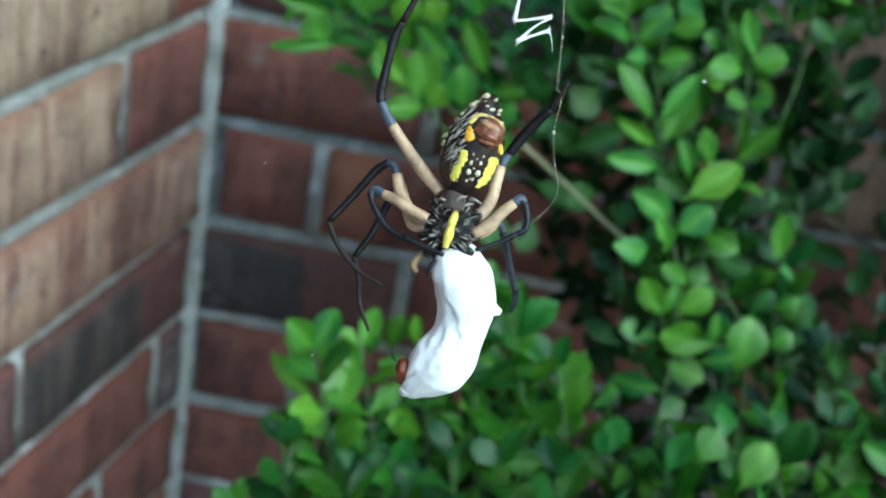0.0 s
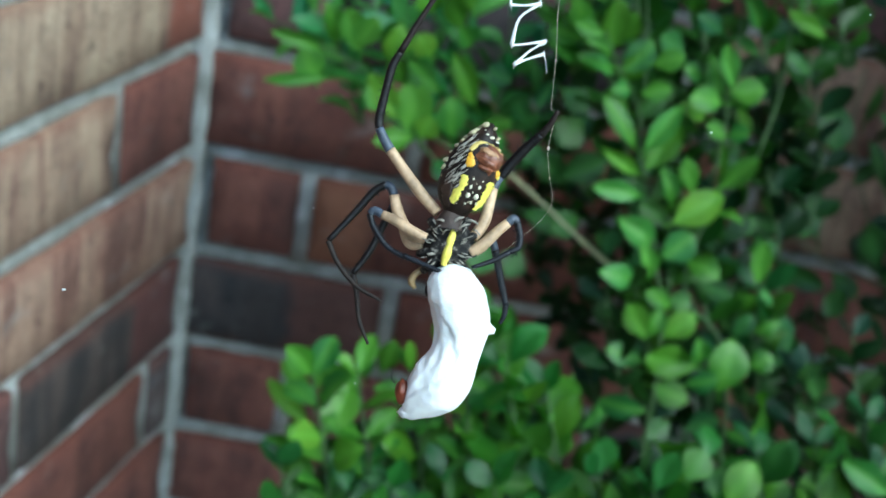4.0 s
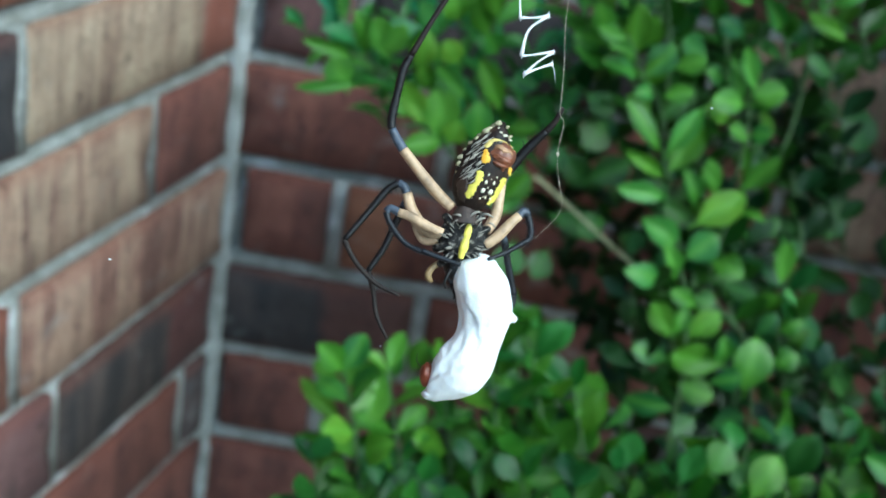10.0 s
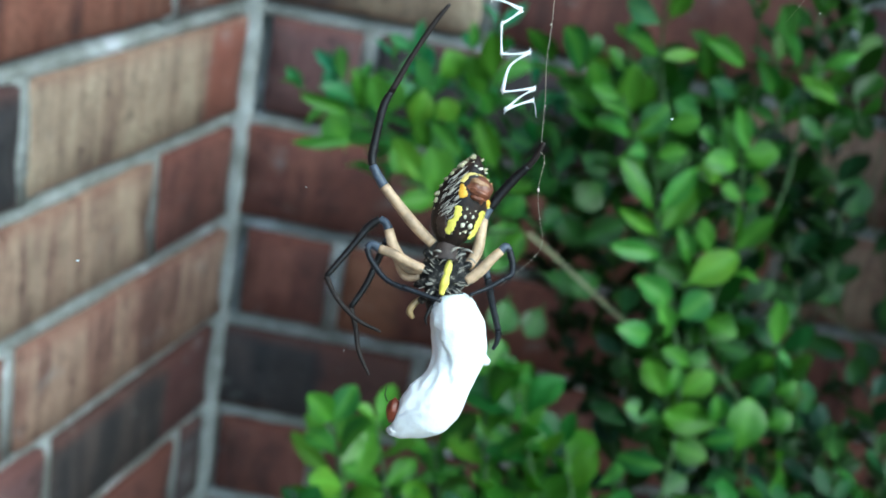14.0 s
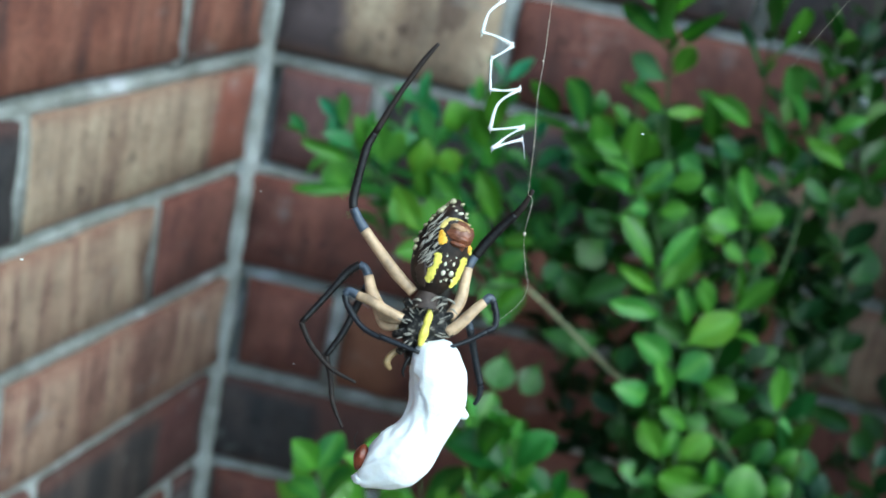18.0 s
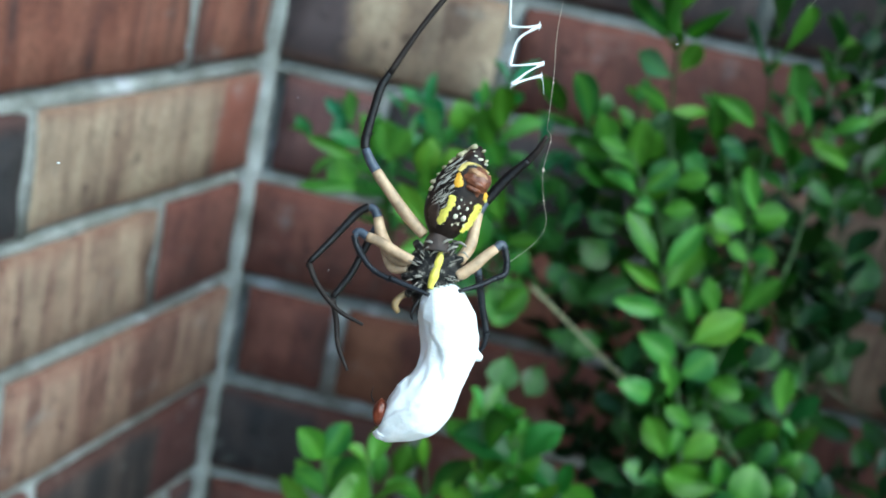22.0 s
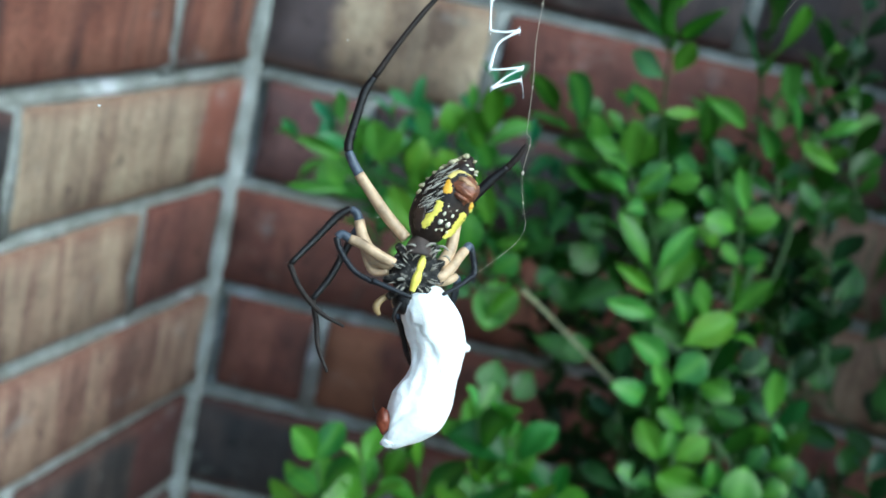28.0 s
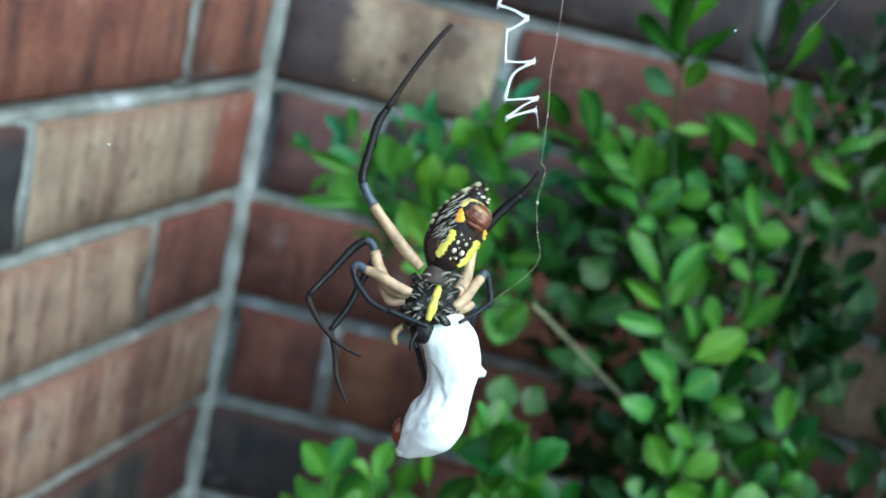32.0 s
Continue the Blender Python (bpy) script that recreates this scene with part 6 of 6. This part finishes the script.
def lay(wall, firsts, starts, colours, default_first, rng, near):
    """Lays all courses of one wall: bricks near the corner as pieces, the rest joined."""
    mix_names = ["red", "red", "rust", "maroon", "dark", "tan", "pink", "purple", "maroon"]
    rest = {}
    bm = bmesh.new()
    half = (COURSE - BRICK_H) / 2
    for c in range(COURSES):
        # struck bed joint: pressed in under the upper brick, nearly flush on the lower one
        joint_prism(bm, 0.0, 0.9 if 7 <= c <= 21 else 0.03, (c + 1) * COURSE - half - 0.0012, (c + 1) * COURSE + half + 0.0012, -0.0050, -0.0185)
        first = firsts.get(c, default_first[c % 2])
        for i, (a, b) in enumerate(course_pieces(first, starts.get(c, 0.005))):
            if i and 7 <= c <= 21 and a < 0.9:
                joint_prism(bm, a - JOINT - 0.001, a + 0.001, c * COURSE + half - 0.001, (c + 1) * COURSE - half + 0.001, -0.0034, -0.0042)
            if b - a < 0.012:
                continue
            names = colours.get(c, ())
            colour = names[i] if i < len(names) else rng.choice(mix_names)
            x, z = (a + b) / 2, (c + 0.5) * COURSE
            tilt = rng.uniform(-0.4, 0.4)
            dx, dy, dz = rng.uniform(-0.0012, 0.0012), rng.uniform(-0.0015, 0.0015), rng.uniform(-0.0012, 0.0012)
            if near(c, a):
                ob = new("brick", brick_mesh(b - a, colour, rng.randrange(4)))
                ob.parent = wall
                ob.matrix_basis = pose(x + dx, dy, z + dz, 0, tilt, rng.uniform(-0.3, 0.3))
            else:
                vs, fs = rest.setdefault(colour, ([], []))
                base = len(vs)
                bv, bf = brick_verts(b - a, rng.random() * 40)
                vs.extend((vx + x, vy + dy, vz + z + dz) for vx, vy, vz in bv)
                fs.extend(tuple(base + k for k in f) for f in bf)
    tagged(part("mortar_joints", bm, MORTAR, wall, "struck grey mortar joints"), kind="stuff")
    for colour, (vs, fs) in rest.items():
        me = bpy.data.meshes.new("brickwork")
        me.from_pydata(vs, [], fs)
        me.materials.append(BRICK[colour])
        ob = new("brickwork", me)
        ob.parent = wall
        tagged(ob, kind="stuff")


def corner_joint(wall):
    """The mortar squeezed into the inside corner, a rough fillet from bottom to top."""
    bm = bmesh.new()
    rows = []
    for i in range(221):
        z = 0.55 + i * 0.0042
        w = [1 + 0.28 * noise.noise(Vector((z * 70, k * 5.3, 2.0))) + 0.22 * noise.noise(Vector((z * 210, k * 3.1, 7.0))) for k in range(3)]
        a, b = LEFT_DIR * 0.0036 * w[0] + LEFT_OUT * 0.0006, RIGHT_DIR * 0.0042 * w[1] + RIGHT_OUT * 0.0008
        mid = (a + b) * 0.36 * w[2]
        rows.append([bm.verts.new((p.x, -p.y, z)) for p in (a - LEFT_OUT * 0.008, a, mid, b, b - RIGHT_OUT * 0.008)])
    for p, q in zip(rows, rows[1:]):
        for k in range(4):
            bm.faces.new((p[k], p[k + 1], q[k + 1], q[k]))
    tagged(part("corner_joint", bm, MORTAR, wall, "rough grey mortar fillet in the corner"), kind="stuff")


def walls():
    rng = random.Random(11)
    right = wall_core("wall_right", RIGHT_DIR, RIGHT_OUT, "house wall of mixed red, dark and tan bricks with grey mortar")
    left = wall_core("wall_left", LEFT_DIR, LEFT_OUT, "house wall of streaked tan and red bricks with grey mortar")
    near = lambda c, a: 7 <= c <= 21 and a < 0.9
    lay(right,
        {17: 0.065, 16: 0.133, 15: 0.070, 14: 0.128, 13: 0.070, 12: 0.131, 11: 0.0735, 10: 0.131},
        {17: 0.003, 16: 0.003, 15: 0.0115, 14: -0.001, 13: 0.0115, 12: -0.002, 11: 0.008, 10: -0.002},
        {18: ("red", "dark", "purple"), 17: ("purple", "purple", "purple", "maroon"), 16: ("tan_smoked", "red", "maroon", "dark"), 15: ("maroon", "dark", "pink", "red"),
         14: ("red", "rust", "tan", "tan"), 13: ("red", "red_orange", "red", "dark"), 12: ("dark_rust", "red", "rust", "maroon"),
         11: ("red", "red", "dark_rust", "red"), 10: ("red", "dark_rust", "red"), 9: ("maroon", "red", "dark"), 8: ("red", "maroon", "dark")},
        (0.131, 0.070), rng, near)
    corner_joint(right)
    lay(left,
        {18: 0.207, 17: 0.12, 16: 0.085, 15: 0.207, 14: 0.0895, 13: 0.2095, 12: 0.174, 11: 0.034, 10: 0.093},
        {16: 0.0045, 15: 0.002, 14: 0.0085, 13: 0.002, 12: 0.006, 11: 0.005},
        {18: ("dark", "red"), 17: ("purple", "purple", "red"), 16: ("rust", "rust", "dark"), 15: ("tan_red", "dark", "tan"), 14: ("red", "tan", "pink"),
         13: ("pink", "rust", "red"), 12: ("dark_red", "maroon", "tan"), 11: ("purple", "red", "red"), 10: ("red", "rust", "dark"), 9: ("rust", "dark")},
        (0.207, 0.088), rng, near)


walls()



# ---- what moves: the web sways, the spider turns in it and the catch swings below ----
# seconds; millimetres in the web's own axes; degrees about them
SPIDER_SWAY = [
    (0, 2.30, 7.80, -13.46, -6.40, -13.85, -0.95),
    (0.5, -0.52, 8.59, -8.93, -5.64, -13.13, -1.27),
    (1, 2.31, 11.07, -6.00, -5.51, -11.94, -1.29),
    (1.5, 2.19, 11.18, -4.99, -4.73, -11.06, -1.43),
    (2, 0.52, 11.46, -5.30, -4.12, -10.40, -1.73),
    (2.5, -1.04, 13.30, -9.12, -4.34, -9.92, -1.61),
    (4.5, -3.02, 10.57, -9.78, -4.43, -8.35, -1.68),
    (5, -5.13, 10.64, -11.98, -4.48, -7.91, -1.82),
    (5.5, -7.46, 10.93, -14.62, -4.37, -7.76, -1.94),
    (6, -7.49, 9.31, -13.28, -4.17, -7.07, -2.05),
    (6.5, -7.62, 7.78, -12.23, -3.98, -5.57, -1.98),
    (7, -9.05, 7.65, -12.42, -3.93, -4.04, -1.78),
    (7.5, -7.69, 9.02, -12.40, -4.11, -2.45, -1.74),
    (8, -8.86, 7.35, -12.33, -3.98, -0.90, -1.51),
    (8.5, -8.04, 9.05, -10.91, -4.09, 0.93, -1.13),
    (9, -4.40, 9.22, -8.69, -4.27, 3.16, -0.81),
    (9.5, -4.43, 9.52, -6.42, -4.23, 2.64, -0.88),
    (10, -3.38, 8.96, -5.20, -4.05, 2.14, -1.00),
    (10.5, -4.59, 8.28, -5.21, -3.83, 1.25, -1.15),
    (11, -2.46, 7.94, -3.70, -3.62, 0.80, -1.27),
    (11.5, -2.80, 8.96, -3.39, -3.46, 0.57, -0.92),
    (12, -2.83, 8.11, -3.38, -3.26, 0.37, -0.70),
    (12.5, -2.12, 8.01, -3.20, -3.28, 0.24, -0.49),
    (13, -2.90, 6.65, -2.79, -3.28, -0.05, -0.37),
    (13.5, -2.45, 5.23, -2.67, -2.82, -0.28, -0.07),
    (14, -1.32, 5.02, -1.38, -2.34, -0.42, 0.31),
    (14.5, 0.70, 5.44, -0.06, -2.22, -0.34, 0.40),
    (16.5, -0.03, -0.56, -0.32, -1.87, -0.40, 0.39),
    (17, 1.41, 0.10, 0.75, -1.90, -0.21, 0.62),
    (17.5, 2.73, -0.62, 0.67, -1.88, -0.52, 0.52),
    (18, 1.90, -0.17, 0.17, -1.25, -1.15, 0.50),
    (18.5, 0.29, 0.18, 1.63, -0.75, -0.87, 0.45),
    (19, -0.01, 0.09, -0.47, -0.56, -0.05, 0.01),
    (19.5, -5.68, -7.48, -1.64, -0.23, -0.38, -1.18),
    (20, -4.76, -6.61, 0.94, 0.13, -0.33, -1.26),
    (20.5, -4.99, -6.92, 0.88, -0.13, 0.18, -1.14),
    (21, -4.26, -6.69, 0.50, -0.26, 0.75, -0.95),
    (21.5, -2.11, -7.21, 2.33, -0.27, 1.35, -0.63),
    (22, -1.46, -5.41, 2.57, -0.37, 1.79, -0.75),
    (22.5, 0.66, -7.27, 3.81, -0.21, 2.26, -0.97),
    (23, -1.70, -7.69, 2.69, -0.17, 2.45, -1.16),
    (23.5, -2.55, -7.69, 2.73, -0.47, 2.91, -1.42),
    (24, -4.26, -7.43, 0.03, -0.86, 3.25, -1.66),
    (24.5, -4.74, -6.71, -0.01, -0.81, 3.58, -1.66),
    (25, -5.05, -6.22, -0.33, -0.60, 3.99, -1.57),
    (25.5, -6.58, -7.83, -2.60, -0.53, 4.29, -1.82),
    (27.5, -11.61, -14.36, -5.89, 0.43, 5.85, -1.72),
    (28, -11.16, -13.25, -4.34, 0.41, 6.37, -1.42),
    (28.5, -10.86, -13.95, -3.37, 0.02, 5.87, -1.54),
    (29, -13.16, -13.59, -5.10, -0.29, 5.14, -1.55),
    (29.5, -12.24, -12.99, -4.54, -0.45, 5.13, -1.24),
    (30, -12.48, -12.64, -5.46, -0.44, 5.04, -0.93),
    (30.5, -11.87, -13.03, -4.71, -0.27, 5.02, -0.72),
    (31, -11.92, -11.69, -5.57, -0.32, 4.93, -0.49),
    (31.5, -9.72, -9.05, -5.63, -0.47, 5.04, -0.02),
    (32, -9.82, -12.06, -3.82, -0.27, 4.87, -0.00),
]
PREY_SWAY = [
    (0, 1.27, 8.48, -12.17, 6.12, -6.02, -3.26),
    (0.5, -0.52, 8.75, -7.61, -0.17, -4.80, -4.55),
    (1, 1.58, 10.97, -4.52, -6.06, -4.38, -3.21),
    (1.5, 2.52, 11.10, -3.56, -6.02, -4.02, -5.71),
    (2, -0.31, 11.40, -3.93, -3.25, -4.83, -3.03),
    (2.5, -1.95, 13.75, -8.01, 0.64, -2.90, -3.63),
    (4.5, -4.73, 10.87, -8.83, -0.04, -5.50, -1.58),
    (5, -6.54, 10.83, -11.08, -1.41, -5.47, -1.37),
    (5.5, -9.50, 10.98, -13.75, -0.75, -5.25, -0.14),
    (6, -8.44, 9.54, -12.49, -1.44, -4.58, -2.05),
    (6.5, -6.39, 8.00, -11.50, 0.85, -4.46, -7.89),
    (7, -7.31, 8.00, -11.87, 4.83, -10.89, -6.45),
    (7.5, -7.15, 9.54, -11.59, 2.62, -8.37, -3.06),
    (8, -10.09, 7.48, -11.68, 6.17, -13.29, 2.16),
    (8.5, -8.32, 9.13, -10.14, 4.39, -11.18, -0.39),
    (9, -3.95, 9.40, -7.78, 3.84, -8.79, -2.22),
    (9.5, -3.79, 9.58, -5.54, 1.96, -6.76, -3.06),
    (10, -2.51, 9.35, -4.42, 1.94, -4.86, -4.38),
    (10.5, -3.95, 8.68, -4.59, 2.37, -4.08, -4.11),
    (11, -1.45, 7.97, -3.20, 3.32, -2.96, -5.75),
    (11.5, -2.14, 8.92, -2.91, 1.78, -1.38, -4.57),
    (12, -2.15, 8.51, -2.93, 1.53, -1.77, -4.37),
    (12.5, -0.72, 8.43, -2.77, 1.39, -2.85, -4.10),
    (13, -2.06, 6.75, -2.34, 0.54, -1.62, -4.05),
    (13.5, -1.87, 5.16, -2.25, 1.07, -1.39, -4.44),
    (14, 0.93, 4.86, -0.96, 1.43, -1.71, -9.56),
    (14.5, 2.52, 5.50, 0.25, 3.34, -2.72, -7.15),
    (16.5, 3.10, -0.14, -0.04, 1.11, 0.49, -8.78),
    (17, 4.87, 0.60, 1.06, 0.40, 1.47, -8.95),
    (17.5, 6.46, -0.24, 1.05, 0.43, 0.53, -11.38),
    (18, 5.90, 0.07, 0.53, 1.07, -0.67, -13.69),
    (18.5, 2.26, 0.53, 1.84, -0.10, 2.28, -7.53),
    (19, -0.05, 0.53, -0.35, -1.59, 5.75, -1.79),
    (19.5, -4.66, -7.10, -1.07, -1.75, 0.28, -5.82),
    (20, -2.68, -6.28, 1.84, -1.98, -4.81, -8.71),
    (20.5, -2.65, -6.47, 1.46, -0.23, -1.23, -9.85),
    (21, -1.30, -6.21, 1.02, -1.09, 2.96, -11.88),
    (21.5, 0.72, -6.98, 2.36, 0.21, 1.59, -9.79),
    (22, -0.36, -4.89, 2.53, 1.76, 1.86, -6.40),
    (22.5, 1.11, -6.77, 3.88, 0.90, -0.26, -3.44),
    (23, -2.19, -7.02, 2.63, 2.15, -3.14, -1.50),
    (23.5, -3.21, -6.87, 2.64, 1.74, -1.18, 0.56),
    (24, -5.99, -6.81, -0.10, 1.18, 3.18, 2.06),
    (24.5, -6.70, -6.15, -0.47, 2.66, 8.79, 3.45),
    (25, -8.30, -5.64, -1.01, 4.65, 7.76, 7.38),
    (25.5, -9.34, -7.21, -3.39, 9.34, 3.26, 5.57),
    (27.5, -14.05, -13.33, -6.71, 4.70, 13.60, 4.00),
    (28, -13.48, -12.19, -5.16, 3.26, 16.34, 3.84),
    (28.5, -13.26, -12.83, -3.90, 4.68, 7.39, 3.75),
    (29, -15.65, -12.38, -5.32, 6.17, -1.80, 3.75),
    (29.5, -13.08, -11.79, -4.73, 7.28, -6.22, -0.46),
    (30, -11.71, -11.45, -5.64, 8.53, -10.73, -4.68),
    (30.5, -11.97, -11.55, -4.83, 6.42, -9.28, -1.14),
    (31, -12.95, -9.92, -5.59, 4.08, -7.88, 2.43),
    (31.5, -10.74, -7.26, -5.65, 6.88, -11.74, 2.06),
    (32, -10.83, -10.22, -3.85, 9.94, -15.90, 1.21),
]
BAND_SWAY = [
    (0, 0.70, 6.84, -11.33),
    (0.5, -1.82, 7.86, -7.71),
    (1, 1.26, 10.67, -6.20),
    (1.5, 1.36, 11.07, -6.12),
    (2, -0.03, 11.64, -7.36),
    (2.5, -1.64, 13.44, -10.98),
    (4.5, -3.63, 10.44, -10.37),
    (5, -5.58, 10.33, -12.43),
    (5.5, -7.77, 10.46, -14.74),
    (6, -7.65, 8.67, -13.19),
    (6.5, -7.76, 6.94, -12.04),
    (7, -9.26, 6.69, -12.20),
    (7.5, -7.87, 7.85, -12.29),
    (8, -9.11, 6.02, -12.21),
    (8.5, -8.37, 7.63, -10.90),
    (9, -4.79, 7.66, -8.98),
    (9.5, -4.86, 8.06, -6.96),
    (10, -3.88, 7.62, -5.84),
    (10.5, -5.11, 7.06, -5.85),
    (11, -3.02, 6.84, -4.43),
    (11.5, -3.30, 7.91, -3.79),
    (12, -3.24, 7.07, -3.46),
    (12.5, -2.43, 6.96, -3.12),
    (13, -3.07, 5.56, -2.54),
    (13.5, -2.81, 4.06, -2.71),
    (14, -1.88, 3.80, -1.67),
    (14.5, -0.04, 4.22, -0.21),
    (16.5, -1.43, -1.87, -0.10),
    (17, -0.22, -1.19, 0.95),
    (17.5, 1.53, -1.45, 0.96),
    (18, 1.12, -0.50, 1.10),
    (18.5, -0.18, 0.02, 2.53),
    (19, -0.02, -0.01, 0.00),
    (19.5, -5.18, -7.39, -2.37),
    (20, -4.16, -6.09, -0.80),
    (20.5, -4.49, -6.39, -0.52),
    (21, -3.88, -6.14, -0.49),
    (21.5, -1.91, -6.61, 1.83),
    (22, -1.32, -4.66, 2.22),
    (22.5, 0.78, -6.36, 3.65),
    (23, -1.61, -6.64, 2.72),
    (23.5, -2.54, -6.78, 2.75),
    (24, -4.34, -6.66, 0.03),
    (24.5, -4.77, -5.96, -0.01),
    (25, -5.08, -5.46, -0.22),
    (25.5, -6.47, -7.12, -2.51),
    (27.5, -11.84, -12.94, -5.60),
    (28, -11.28, -12.22, -4.06),
    (28.5, -10.70, -12.88, -2.96),
    (29, -13.30, -12.67, -4.48),
    (29.5, -12.37, -12.23, -4.01),
    (30, -12.35, -11.34, -4.87),
    (30.5, -11.92, -11.24, -3.99),
    (31, -12.06, -10.78, -4.88),
    (31.5, -9.99, -8.19, -4.89),
    (32, -9.80, -11.03, -3.04),
]


def hang(dx, dy, dz, rx=0.0, ry=0.0, rz=0.0):
    """The hanging pose, moved and turned in the web's own axes."""
    v = Vector((radians(rx), radians(ry), radians(rz)))
    turn = Matrix.Rotation(v.length, 4, v.normalized()) if v.length > 1e-9 else Matrix.Identity(4)
    step = WEB_TURN.to_3x3() @ Vector((dx, dy, dz)) * 0.001
    return Matrix.Translation(WEB_AT + step) @ WEB_TURN @ turn


def belly_tilt(degrees, turn=0.0):
    """The belly leans and turns about the waist."""
    w = Vector(at(803, 600, 0))
    return Matrix.Translation(w) @ pose(0, 0, 0, 0, turn, degrees) @ Matrix.Translation(-w)


def swing(x, y, z, rz, ry=0.0):
    """A leg turned about its hip."""
    w = Vector(at(x, y, z))
    return Matrix.Translation(w) @ pose(0, 0, 0, 0, ry, rz) @ Matrix.Translation(-w)


def motions():
    walk(SPIDER, [(t, hang(*p)) for t, *p in SPIDER_SWAY])
    walk(PREY, [(t, hang(*p)) for t, *p in PREY_SWAY])
    walk(BAND, [(t, hang(*p)) for t, *p in BAND_SWAY])
    walk(LINES, [(t, hang(*p)) for t, *p in BAND_SWAY])
    walk(SIDE_LEG, [(t, swing(834, 664, 12, a, b)) for t, a, b in ((0, 0, 0), (21.5, 0, 0), (23, -12, 0), (25, -24, 0), (28, 2, 26), (32, 2, 26))])
    walk(HANGING_LEG, [(t, swing(832, 668, 0, a)) for t, a in ((0, 0), (23, 0), (24, -18), (28, -20), (32, -20))])
    walk(BELLY, [(t, belly_tilt(a, b)) for t, a, b in ((0, -3, 0), (5, -6, 0), (9, -7, -4), (11, -6, -4), (14, -3, 0), (18, 0, 0), (19, 0, 0), (21.5, -4, -5), (23, -7, -8), (25, -10, -9), (28, -11, -9), (32, -10, -9))])


motions()
